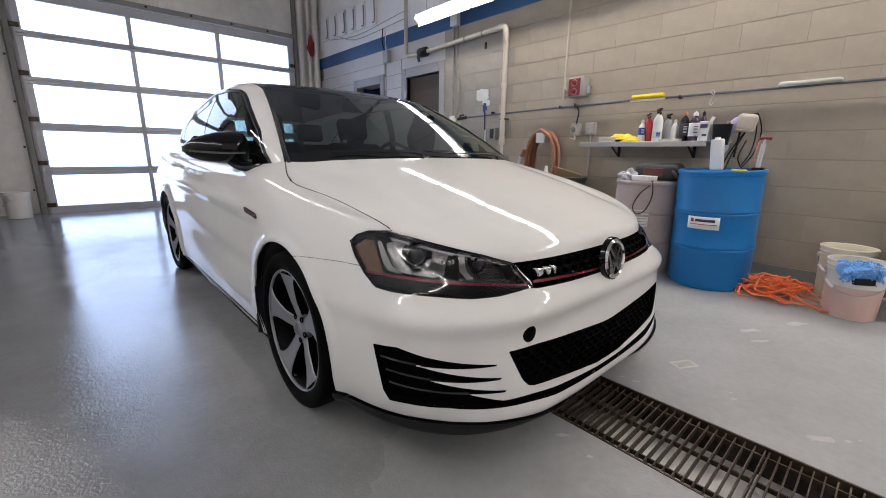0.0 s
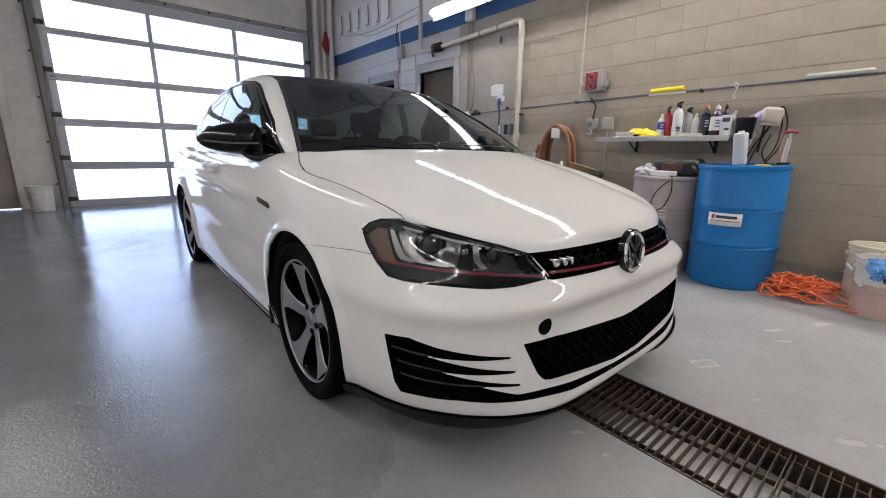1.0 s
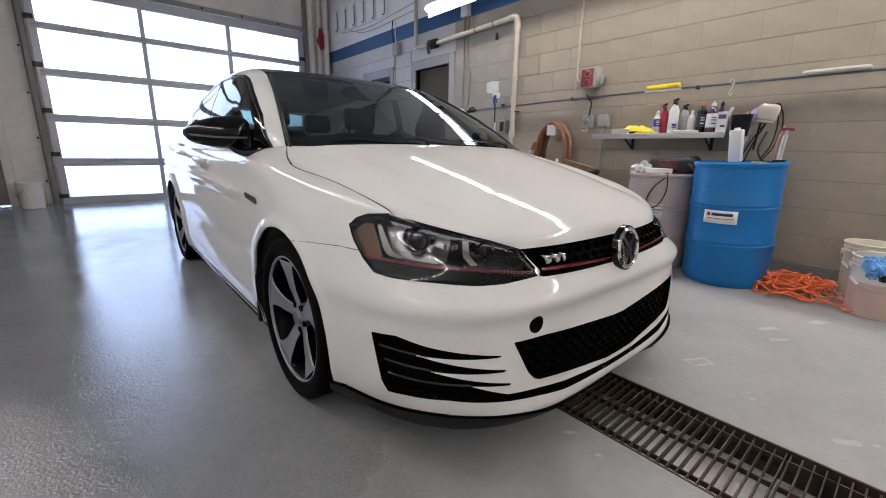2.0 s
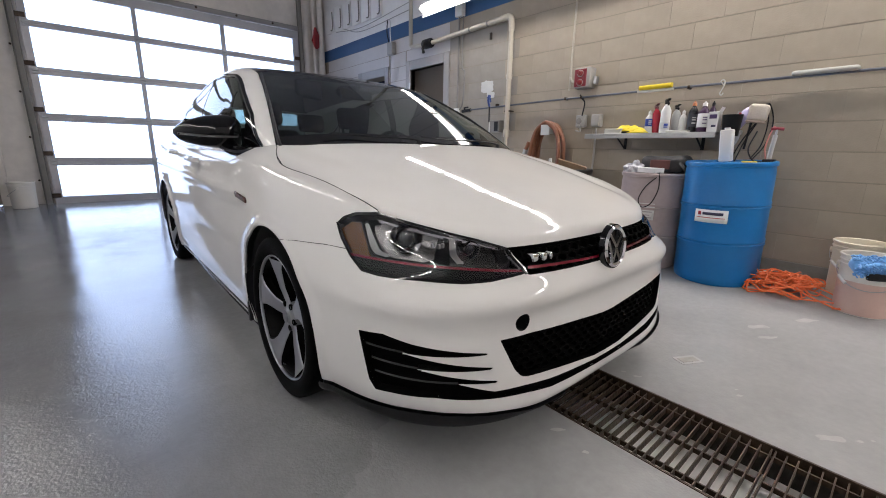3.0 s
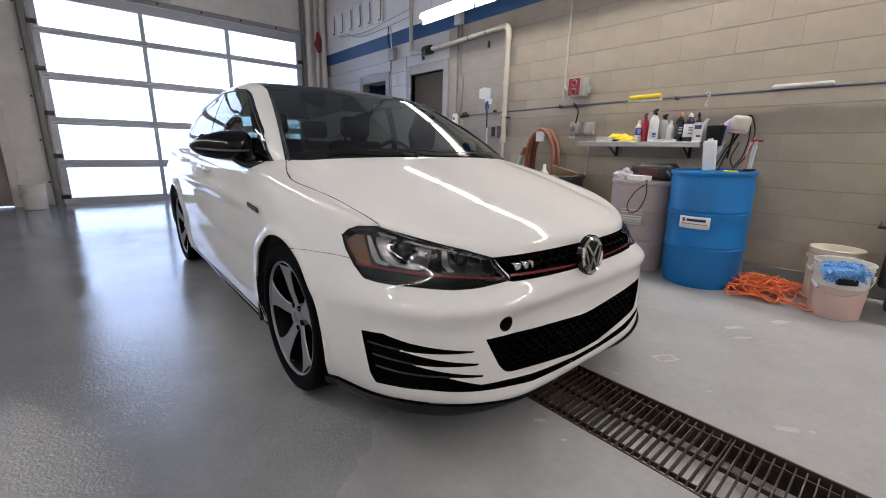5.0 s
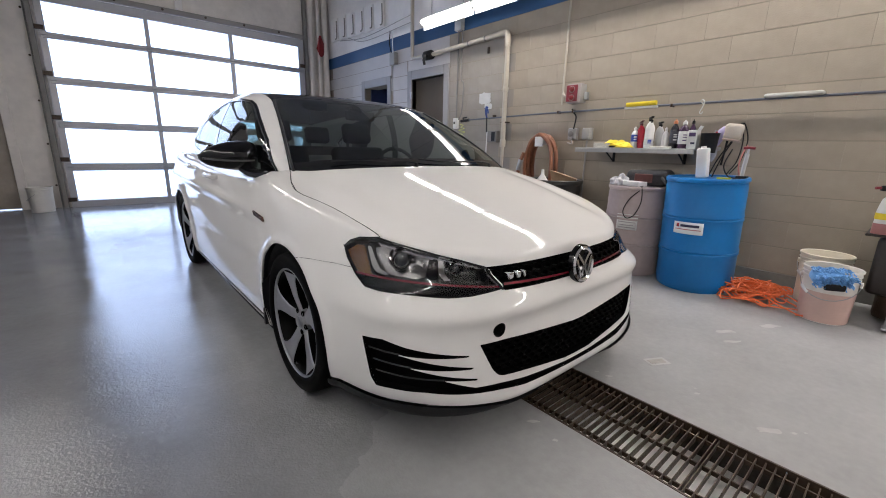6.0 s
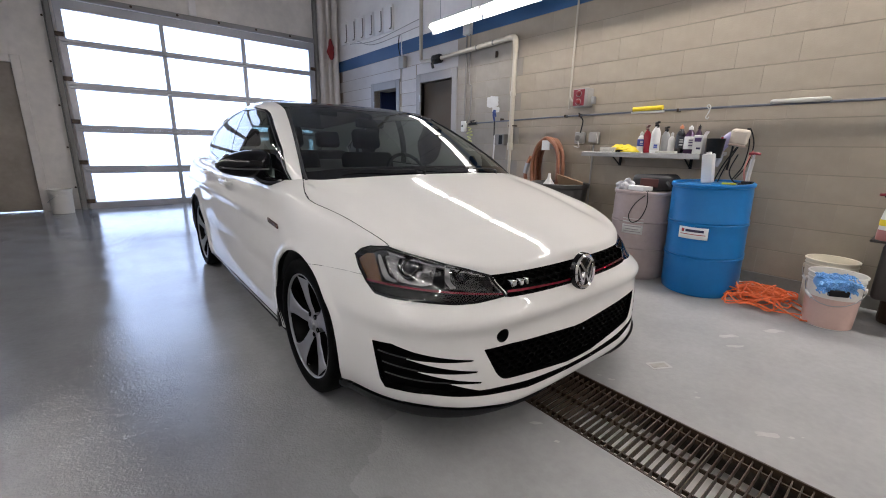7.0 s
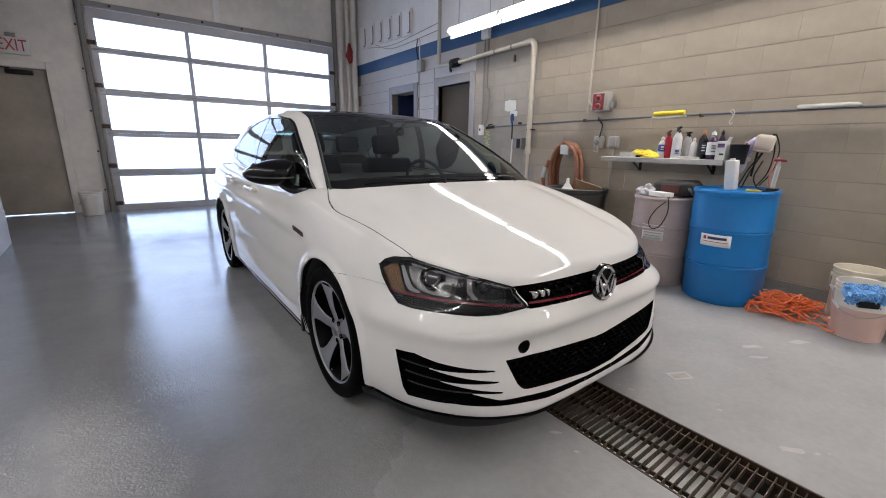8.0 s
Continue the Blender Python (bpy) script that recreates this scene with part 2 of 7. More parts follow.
M_LABEL_RED = material("red_print", (0.42, 0.03, 0.05), 0.5, vary=0.1)
M_LABEL_NAVY = material("navy_print", (0.03, 0.03, 0.08), 0.5, vary=0.1)
M_LABEL_MARK = material("grey_print", (0.33, 0.32, 0.32), 0.6, vary=0.1)
M_BIN = material("dark_grey_bin", (0.040, 0.039, 0.037), 0.5, vary=0.15, scale=6)
M_CARD = material("brown_cardboard", (0.30, 0.20, 0.12), 0.8, vary=0.15, scale=10)
M_BLACK_CLOTH = material("black_nylon", (0.02, 0.02, 0.022), 0.7, vary=0.3, scale=25, bump=0.3, bump_scale=120)
M_BAG_RED = material("dark_red_nylon", (0.085, 0.022, 0.018), 0.7, vary=0.2, scale=20)
M_WRAP = material("crumpled_plastic", (0.45, 0.45, 0.48), 0.2, vary=0.3, scale=20)
M_FOAM = material("beige_foam", (0.52, 0.47, 0.40), 0.85, vary=0.10, scale=15, bump=0.3, bump_scale=120)
M_BEIGE_DARK = material("brownish_edge", (0.30, 0.23, 0.19), 0.7, vary=0.1)
M_LILAC = material("lilac_plastic", (0.40, 0.36, 0.55), 0.35, vary=0.06)
M_CORD = material("orange_cord", (0.78, 0.16, 0.045), 0.45, vary=0.12, scale=9)
M_BUCKET = material("white_bucket_plastic", (0.80, 0.77, 0.71), 0.4, vary=0.06, scale=5)
M_BUCKET_CREAM = material("cream_bucket_plastic", (0.80, 0.74, 0.60), 0.4, vary=0.06, scale=5)
M_PINK = material("pink_stained_plastic", (0.62, 0.43, 0.37), 0.4, vary=0.08, scale=6)
M_ROSE = material("rose_plastic", (0.36, 0.15, 0.14), 0.4, vary=0.12, scale=12)
M_STAND = material("grimy_dark_brown_steel", (0.028, 0.021, 0.018), 0.5, vary=0.35, scale=9, bump=0.2)
M_MITT = material("blue_microfibre", (0.15, 0.40, 0.76), 0.9, vary=0.2, scale=25, sheen=0.4)
M_WORN = material("bare_pale_concrete", (0.46, 0.455, 0.44), 0.45, vary=0.15, scale=14)
M_TAPE = material("dirty_tape", (0.37, 0.355, 0.31), 0.5, vary=0.2, scale=30)
M_BLOCK_PALE = material("pale_lilac_block", (0.54, 0.515, 0.50), 0.5, vary=0.08, scale=1.6, bump=0.25, bump_scale=90, island=0.05)
M_BASE = material("grey_wall_base", (0.20, 0.195, 0.18), 0.5, vary=0.2, scale=4, bump=0.2)
M_WINDSHIELD = glass("car_glass", (0.76, 0.92, 0.88), 0.26)


# ---- mesh tools ----
def mesh_of(bm, name, smooth=True):
    me = bpy.data.meshes.new(name)
    bmesh.ops.recalc_face_normals(bm, faces=bm.faces)
    bm.to_mesh(me)
    bm.free()
    if smooth:
        me.polygons.foreach_set("use_smooth", [True] * len(me.polygons))
        me.set_sharp_from_angle(angle=radians(35))
    return me


def part(name, bm, mat, parent=None, label="", at=None, smooth=True):
    me = mesh_of(bm, name, smooth)
    me.materials.append(mat)
    ob = new(name, me)
    if at is not None:
        ob.matrix_basis = at
    if parent is not None:
        ob.parent = parent
    return tagged(ob, label)


def empty(name, label, category, x=0, y=0, z=0, rz=0, group="", kind=""):
    ob = new(name)
    ob.empty_display_size = 0.1
    ob.matrix_basis = pose(x, y, z, 0, 0, rz)
    return tagged(ob, label, category, group, kind)


def box(x0, x1, y0, y1, z0, z1, bevel=0.0, seg=1, bm=None):
    b2 = bmesh.new()
    m = Matrix.LocRotScale(((x0 + x1) / 2, (y0 + y1) / 2, (z0 + z1) / 2), None, (abs(x1 - x0), abs(y1 - y0), abs(z1 - z0)))
    bmesh.ops.create_cube(b2, size=1, matrix=m)
    if bevel:
        bmesh.ops.bevel(b2, geom=b2.edges[:], offset=bevel, segments=seg, affect="EDGES", profile=0.5)
    return merge(bm, b2)


def merge(bm, b2):
    if bm is None:
        return b2
    seen = {v: bm.verts.new(v.co) for v in b2.verts}
    for f in b2.faces:
        bm.faces.new([seen[v] for v in f.verts])
    b2.free()
    return bm


def moved(bm, m):
    bmesh.ops.transform(bm, matrix=m, verts=bm.verts)
    return bm


def lathe(profile, seg=32, bm=None, axis="z", closed=False, caps=True):
    """Turns (radius, height) pairs round the axis."""
    bm = bm or bmesh.new()
    rows = []
    for r, h in profile:
        row = []
        for i in range(seg):
            a = 2 * math.pi * i / seg
            c, s = r * math.cos(a), r * math.sin(a)
            row.append(bm.verts.new((c, s, h) if axis == "z" else (h, c, s) if axis == "x" else (c, h, s)))
        rows.append(row)
    pairs = list(zip(rows, rows[1:])) + ([(rows[-1], rows[0])] if closed else [])
    for a, b in pairs:
        for i in range(seg):
            j = (i + 1) % seg
            bm.faces.new((a[i], a[j], b[j], b[i]))
    if caps and not closed:
        for row, (r, h) in ((rows[0], profile[0]), (rows[-1], profile[-1])):
            if r > 1e-6:
                bm.faces.new(row)
    bmesh.ops.remove_doubles(bm, verts=bm.verts, dist=1e-6)
    return bm


def tube(points, r, seg=10, bm=None, smooth=0, closed=False):
    """A round bar along points, with the corners rounded by that many spline steps."""
    pts = [Vector(p) for p in points]
    if smooth:
        pts = spline(pts, smooth, closed)
    bm = bm or bmesh.new()
    rows, up = [], Vector((0.123, 0.456, 0.881))
    for i, p in enumerate(pts):
        a = pts[(i - 1) % len(pts)] if closed else pts[max(i - 1, 0)]
        b = pts[(i + 1) % len(pts)] if closed else pts[min(i + 1, len(pts) - 1)]
        d = (b - a).normalized()
        side = d.cross(up)
        if side.length < 1e-3:
            side = d.cross(Vector((1, 0, 0)))
        side.normalize()
        up = side.cross(d)
        rr = r(i / (len(pts) - 1)) if callable(r) else r
        rows.append([bm.verts.new(p + rr * (math.cos(t) * side + math.sin(t) * up)) for t in [2 * math.pi * k / seg for k in range(seg)]])
    for a, b in list(zip(rows, rows[1:])) + ([(rows[-1], rows[0])] if closed else []):
        for k in range(seg):
            bm.faces.new((a[k], a[(k + 1) % seg], b[(k + 1) % seg], b[k]))
    if not closed:
        bm.faces.new(rows[0])
        bm.faces.new(rows[-1])
    return bm


def spline(pts, steps, closed=False):
    out, n = [], len(pts)
    for i in range(n if closed else n - 1):
        p0 = pts[(i - 1) % n] if closed or i > 0 else pts[0] * 2 - pts[1]
        p1, p2 = pts[i], pts[(i + 1) % n]
        p3 = pts[(i + 2) % n] if closed or i + 2 < n else p2 * 2 - p1
        for k in range(steps):
            t = k / steps
            out.append(0.5 * ((2 * p1) + (p2 - p0) * t + (2 * p0 - 5 * p1 + 4 * p2 - p3) * t * t + (3 * p1 - p0 - 3 * p2 + p3) * t ** 3))
    if not closed:
        out.append(pts[-1])
    return out


def smooth_curve(ks, vs):
    """A smooth function through (k, v) knots that does not overshoot."""
    ks, vs = np.array(ks, float), np.array(vs, float)
    h, d = np.diff(ks), np.diff(vs) / np.diff(ks)
    m = np.zeros(len(ks))
    m[0], m[-1] = d[0], d[-1]
    for i in range(1, len(ks) - 1):
        if d[i - 1] * d[i] > 0:
            w1, w2 = 2 * h[i] + h[i - 1], h[i] + 2 * h[i - 1]
            m[i] = (w1 + w2) / (w1 / d[i - 1] + w2 / d[i])

    def f(x):
        x = np.clip(np.asarray(x, float), ks[0], ks[-1])
        i = np.clip(np.searchsorted(ks, x) - 1, 0, len(ks) - 2)
        t = (x - ks[i]) / h[i]
        return (vs[i] * (2 * t ** 3 - 3 * t ** 2 + 1) + vs[i + 1] * (3 * t ** 2 - 2 * t ** 3)
                + h[i] * (m[i] * (t ** 3 - 2 * t ** 2 + t) + m[i + 1] * (t ** 3 - t ** 2)))
    return f


def blurred(f, w):
    """f averaged over w to both sides, for a surface without kinks."""
    offs = np.linspace(-w, w, 15)
    wts = (1 + np.cos(np.pi * offs / w)) / np.sum(1 + np.cos(np.pi * offs / w))
    return lambda x: sum(k * f(np.asarray(x, float) + o) for k, o in zip(wts, offs))


def grid_mesh(P, bm=None):
    """Quads over an array of points, rows x columns x 3."""
    bm = bm or bmesh.new()
    v = [[bm.verts.new(p) for p in row] for row in P.tolist()]
    for a, b in zip(v, v[1:]):
        for i in range(len(a) - 1):
            bm.faces.new((a[i], a[i + 1], b[i + 1], b[i]))
    return bm


def poly_distance(poly, h, z):
    """Signed distance (inside negative) from points (h, z) to a polygon."""
    best, inside = np.full(h.shape, 1e9), np.zeros(h.shape, bool)
    n = len(poly)
    for i in range(n):
        (ax, ay), (bx, by) = poly[i], poly[(i + 1) % n]
        ex, ey = bx - ax, by - ay
        t = np.clip(((h - ax) * ex + (z - ay) * ey) / (ex * ex + ey * ey + 1e-12), 0, 1)
        best = np.minimum(best, np.hypot(h - ax - t * ex, z - ay - t * ey))
        cross = ((ay > z) != (by > z)) & (h < ex * (z - ay) / (ey if abs(ey) > 1e-12 else 1e-12) + ax)
        inside ^= cross
    return np.where(inside, -best, best)


def slice_mesh(bm, f):
    """Cuts the faces of bm along f = 0 (f works on an N x 3 array). Returns the faces where f < 0."""
    bm.verts.ensure_lookup_table()
    co = np.array([v.co[:] for v in bm.verts])
    val = f(co)
    val[np.abs(val) < 2e-5] = 2e-5
    bm.verts.index_update()
    val = list(val)
    cut = set()
    todo = []
    for e in bm.edges:
        a, b = e.verts
        if (val[a.index] < 0) != (val[b.index] < 0):
            todo.append((e, a, val[a.index], val[b.index]))
    faces = set()
    for e, a, va, vb in todo:
        faces.update(e.link_faces)
        ne, nv = bmesh.utils.edge_split(e, a, va / (va - vb))
        cut.add(nv)
    for face in list(faces):
        zs = [v for v in face.verts if v in cut]
        if len(zs) == 2:
            try:
                bmesh.utils.face_split(face, zs[0], zs[1])
            except ValueError:
                pass
        elif len(zs) == 4:
            try:
                nf, _ = bmesh.utils.face_split(face, zs[0], zs[1])
                other = face if zs[2] in face.verts and zs[3] in face.verts else nf
                bmesh.utils.face_split(other, zs[2], zs[3])
            except ValueError:
                pass
    bm.verts.index_update()
    faces = list(bm.faces)
    mid = np.array([fc.calc_center_median()[:] for fc in faces])
    fm = f(mid)
    return [fc for fc, w in zip(faces, fm) if w < 0]


def take(bm, faces, remove=True):
    """A new bmesh of those faces, which leave bm."""
    out, seen = bmesh.new(), {}
    for fc in faces:
        vs = []
        for v in fc.verts:
            if v not in seen:
                seen[v] = out.verts.new(v.co)
            vs.append(seen[v])
        out.faces.new(vs)
    if remove:
        bmesh.ops.delete(bm, geom=faces, context="FACES")
    return out


def thick(ob, t, offset=-1.0):
    m = ob.modifiers.new("thickness", "SOLIDIFY")
    m.thickness, m.offset, m.use_even_offset = t, offset, False
    return ob


# ---- floor with its trench drain ----
TRENCH = (-0.13, 0.285, -4.16, 3.2)


def floor_height(x, y):
    a = 0.08 * np.maximum(0, x - 1.05) + 0 * y
    b = 0.033 * np.maximum(0, y - 3.2) + 0 * x
    return np.maximum(a, b)


def build_floor():
    xs = np.unique(np.concatenate([np.linspace(-6, TRENCH[0], 40), np.linspace(TRENCH[1], WALL_X + 0.3, 26)]))
    ys = np.unique(np.concatenate([np.linspace(BACK_Y - 0.3, TRENCH[2], 4), np.linspace(TRENCH[2], TRENCH[3], 40), np.linspace(TRENCH[3], DOOR_Y + 3, 30)]))
    X, Y = np.meshgrid(xs, ys)
    bm = grid_mesh(np.stack([X, Y, floor_height(X, Y)], -1))
    gone = [f for f in bm.faces if TRENCH[0] < f.calc_center_median().x < TRENCH[1] and TRENCH[2] < f.calc_center_median().y < TRENCH[3]]
    bmesh.ops.delete(bm, geom=gone, context="FACES")
    ob = part("floor", bm, M_FLOOR, None, "glossy grey epoxy-painted concrete floor, wet in places")
    tagged(ob, category="floor", kind="structure")


build_floor()


def build_room():
    def wall(name, bm, mat, label, cat="wall"):
        return tagged(part(name, bm, mat, None, label, smooth=False), category=cat, kind="structure")
    wall("wall_left", box(LEFT_X - 0.2, LEFT_X, BACK_Y, 4.75, -0.02, ROOF_Z), M_LEFT_WALL, "pale grey painted concrete block partition wall")
    # Back wall, far-left wall and ceiling are unseen; pale tones bounce light.
    wall("wall_back", box(-6, WALL_X + 0.25, BACK_Y - 0.2, BACK_Y, -0.02, ROOF_Z), M_WHITE_WALL, "unseen white wall closing the bay, bounces light")
    wall("wall_far_left", box(-6.2, -6, BACK_Y, DOOR_Y + 0.2, -0.02, ROOF_Z), M_WHITE_WALL, "unseen white wall closing the left side")
    wall("ceiling", box(-6.2, WALL_X + 0.25, BACK_Y - 0.2, DOOR_Y + 0.2, ROOF_Z, ROOF_Z + 0.15), M_CEIL, "unseen pale ceiling, toned to bounce light", "ceiling")
    bm = box(-6, -3.26, DOOR_Y, DOOR_Y + 0.2, -0.02, ROOF_Z)
    box(-3.26, -2.34, DOOR_Y, DOOR_Y + 0.2, 2.17, ROOF_Z, bm=bm)
    box(-2.34, -1.78, DOOR_Y, DOOR_Y + 0.2, -0.02, ROOF_Z, bm=bm)
    box(-1.78, 1.935, DOOR_Y, DOOR_Y + 0.2, 3.08, ROOF_Z, bm=bm)
    box(1.935, WALL_X + 0.25, DOOR_Y, DOOR_Y + 0.2, -0.02, ROOF_Z, bm=bm)
    wall("wall_front", bm, M_FRONT_WALL, "white painted wall round the overhead door")
    xa, xb = WALL_X + 0.003, WALL_X + 0.25
    bm = box(xa, xb, BACK_Y, DOOR_A[0], -0.02, ROOF_Z)
    box(xa, xb, DOOR_A[0], DOOR_A[1], DOOR_A[2], ROOF_Z, bm=bm)
    box(xa, xb, DOOR_A[1], DOOR_B[0], -0.02, ROOF_Z, bm=bm)
    box(xa, xb, DOOR_B[0], DOOR_B[1], DOOR_B[2], ROOF_Z, bm=bm)
    box(xa, xb, DOOR_B[1], DOOR_Y, -0.02, ROOF_Z, bm=bm)
    wall("wall_right", bm, M_MORTAR, "beige painted concrete block wall")
    bm = box(xb, xb + 1.6, 2.6, 5.8, -0.12, -0.02)
    box(xb, xb + 1.6, 2.6, 5.8, 2.6, 2.7, bm=bm)
    box(xb + 1.5, xb + 1.6, 2.6, 5.8, -0.02, 2.6, bm=bm)
    box(xb, xb + 1.5, 2.5, 2.6, -0.12, 2.7, bm=bm)
    box(xb, xb + 1.5, 5.8, 5.9, -0.12, 2.7, bm=bm)
    wall("wall_dark_room", bm, M_ROOM_DARK, "unlit room behind the doorway, its darkness painted dark blue")
    wall("backdrop", box(-3.6, 2.7, DOOR_Y + 0.9, DOOR_Y + 0.92, -0.3, 4.0), M_DAY, "bright overcast daylight outside the door", "backdrop")


build_room()


def build_overhead_door():
    door = empty("garage_door", "closed sectional overhead door with clear panes", "garage door", 0, DOOR_Y - 0.045, 0, kind="structure")
    panes_x = [(-1.715, -0.573), (-0.515, 0.625), (0.690, 1.850)]
    panes_z = [(0.21, 0.655), (0.77, 1.27), (1.375, 1.878), (1.978, 2.478), (2.56, 2.945)]
    rails = [(0.085, 0.21)] + [(panes_z[k][1], panes_z[k + 1][0]) for k in range(4)] + [(2.945, 3.075)]
    for za, zb in panes_z:
        for xa, xb in panes_x:
            part("pane", box(xa - 0.01, xb + 0.01, 0.020, 0.026, za - 0.01, zb + 0.01), M_PANE, door, smooth=False).visible_shadow = False
    for k, (za, zb) in enumerate(rails):
        if k in (0, 5):
            part("rail", box(-1.80, 1.955, -0.010, 0.040, za, zb, 0.004), M_DOORFRAME, door)
        else:
            mid = (za + zb) / 2
            part("rail", box(-1.80, 1.955, -0.010, 0.040, za, mid - 0.0005, 0.004), M_DOORFRAME, door)
            part("rail", box(-1.80, 1.955, -0.014, 0.036, mid + 0.0005, zb, 0.004), M_DOORFRAME, door)
            for x in (-1.735, -0.544, 0.657, 1.89):
                hinge = box(x - 0.035, x + 0.035, -0.024, -0.010, mid - 0.045, mid + 0.045, 0.003)
                merge(hinge, tube([(x - 0.03, -0.024, mid), (x + 0.03, -0.024, mid)], 0.010, 8))
                part("hinge", hinge, M_STEEL, door)
    for xa, xb in ((-1.798, -1.715), (-0.573, -0.515), (0.625, 0.690), (1.850, 1.953)):
        part("stile", box(xa, xb, -0.008, 0.038, 0.09, 3.07, 0.004), M_DOORFRAME, door)
    part("bottom_seal", box(-1.80, 1.955, 0.0, 0.035, 0.05, 0.086, 0.006), M_BLACK, door, "black rubber bottom seal")
    part("lift_handle", tube([(-0.25, -0.01, 0.15), (-0.25, -0.05, 0.15), (-0.10, -0.05, 0.15), (-0.10, -0.01, 0.15)], 0.007, 8), M_STEEL, door)


build_overhead_door()


# ---- the car ----
CAR = empty("car", "white five-door hatchback with black roof and red grille line", "car")


def ring(a, yf, yr, nf, nr, yc, yd, cols):
    """Half a plan outline with x >= 0, evenly stepped in three runs: front corner, side, rear corner."""
    n1, n2, n3 = cols

    def even(x, y, n):
        d = np.concatenate([[0], np.cumsum(np.hypot(np.diff(x), np.diff(y)))])
        t = np.linspace(0, d[-1], n + 1)
        return np.interp(t, d, x), np.interp(t, d, y)
    t = np.linspace(0, np.pi / 2, 3000) ** 2 / (np.pi / 2)
    fx, fy = even(a * np.sin(t) ** (2 / nf), yc - (yc - yf) * np.cos(t) ** (2 / nf), n1)
    t = np.pi / 2 - t[::-1]
    rx, ry = even(a * np.cos(t) ** (2 / nr), yd + (yr - yd) * np.sin(t) ** (2 / nr), n3)
    sy = np.linspace(yc, yd, n2 + 1)[1:-1]
    return np.concatenate([fx, np.full(sy.shape, a), rx]), np.concatenate([fy, sy, ry])


def loft(rings, steps):
    """A smooth sheet through rings (arrays of points), with that many steps between two rings."""
    R = np.array(rings)
    out = []
    for i in range(len(R) - 1):
        p1, p2 = R[i], R[i + 1]
        p0 = R[i - 1] if i else 2 * p1 - p2
        p3 = R[i + 2] if i + 2 < len(R) else 2 * p2 - p1
        d0, d1, d2 = [np.maximum(np.linalg.norm(b - a, axis=1, keepdims=True), 1e-6) ** 0.5 for a, b in ((p0, p1), (p1, p2), (p2, p3))]
        m1 = (p1 - p0) / d0 - (p2 - p0) / (d0 + d1) + (p2 - p1) / d1
        m2 = (p2 - p1) / d1 - (p3 - p1) / (d1 + d2) + (p3 - p2) / d2
        m1, m2 = m1 * d1, m2 * d1
        for k in range(steps[i]):
            t = k / steps[i]
            out.append((2 * t ** 3 - 3 * t ** 2 + 1) * p1 + (t ** 3 - 2 * t ** 2 + t) * m1 + (3 * t ** 2 - 2 * t ** 3) * p2 + (t ** 3 - t ** 2) * m2)
    out.append(R[-1])
    return np.array(out)


def both_sides(P):
    return np.concatenate([(P * np.array([-1, 1, 1]))[:, :0:-1], P], 1)


hood_mid = blurred(smooth_curve([-1.0, -0.90, -0.83, -0.78, -0.70, -0.55, -0.30, 0.0, 0.25, 0.60, 0.8], [0.49, 0.62, 0.712, 0.750, 0.7905, 0.840, 0.899, 0.953, 0.991, 1.027, 1.046]), 0.075)
hood_rise = blurred(smooth_curve([-0.80, -0.60, -0.30, 0.0, 0.25, 0.6, 0.9], [0.0, 0.0, 0.009, 0.022, 0.034, 0.046, 0.055]), 0.15)
belt_line = smooth_curve([-0.9, 0.2, 0.5, 0.9, 1.4, 2.2, 3.0, 3.5], [0.70, 0.950, 0.9615, 0.9625, 0.968, 0.99, 1.03, 1.03])


def hood_height(x, y):
    back = np.clip((y + 0.5) / 0.75, 0, 1)
    ridge = np.clip((0.54 + 0.16 * (y + 0.66) - np.abs(x)) / 0.09, 0, 1)
    dome = 0.004 * ridge * ridge * (3 - 2 * ridge) * np.clip((y + 0.80) / 0.25, 0, 1)
    fade = np.clip((y + 0.72) / 0.25, 0, 1) * np.clip((0.20 - y) / 0.25, 0, 1)
    valley = 0.010 * np.exp(-((np.abs(x) - 0.575 - 0.10 * (y + 0.3)) / 0.085) ** 2) * fade * fade * (3 - 2 * fade)
    return hood_rise(y) * (1 - np.clip(np.abs(x) / 0.82, 0, 1) ** 4) + dome - valley - 0.004 + hood_mid(y - 0.30 * np.abs(x) ** 2.4 * (1 - 0.6 * back)) - 0.008 * (np.abs(x) / 0.75) ** 4


def shoulder_height(x, y):
    w = np.clip((y - 0.25) / 0.4, 0, 1)
    w = w * w * (3 - 2 * w)
    return hood_height(x, y) * (1 - w) + belt_line(y) * w


COLS = (170, 110, 60)
# half width, front tip, rear tip, bluntness front and rear, heights at front, doors and rear
BODY_RINGS = [
    (0.82, -0.83, 3.22, 3.6, 5.0, 0.184, 0.170, 0.22),
    (0.866, -0.893, 3.30, 3.8, 5.0, 0.194, 0.185, 0.25),
    (0.876, -0.908, 3.32, 3.8, 5.0, 0.220, 0.225, 0.28),
    (0.888, -0.893, 3.35, 4.1, 5.0, 0.290, 0.29, 0.33),
    (0.895, -0.884, 3.39, 4.15, 5.0, 0.40, 0.42, 0.45),
    (0.895, -0.876, 3.40, 4.15, 5.0, 0.497, 0.50, 0.52),
    (0.901, -0.894, 3.40, 3.95, 5.0, 0.552, 0.57, 0.58),
    (0.899, -0.865, 3.38, 3.25, 5.0, 0.61, 0.68, 0.70),
    (0.891, -0.845, 3.34, 3.0, 5.0, 0.665, 0.770, 0.84),
]


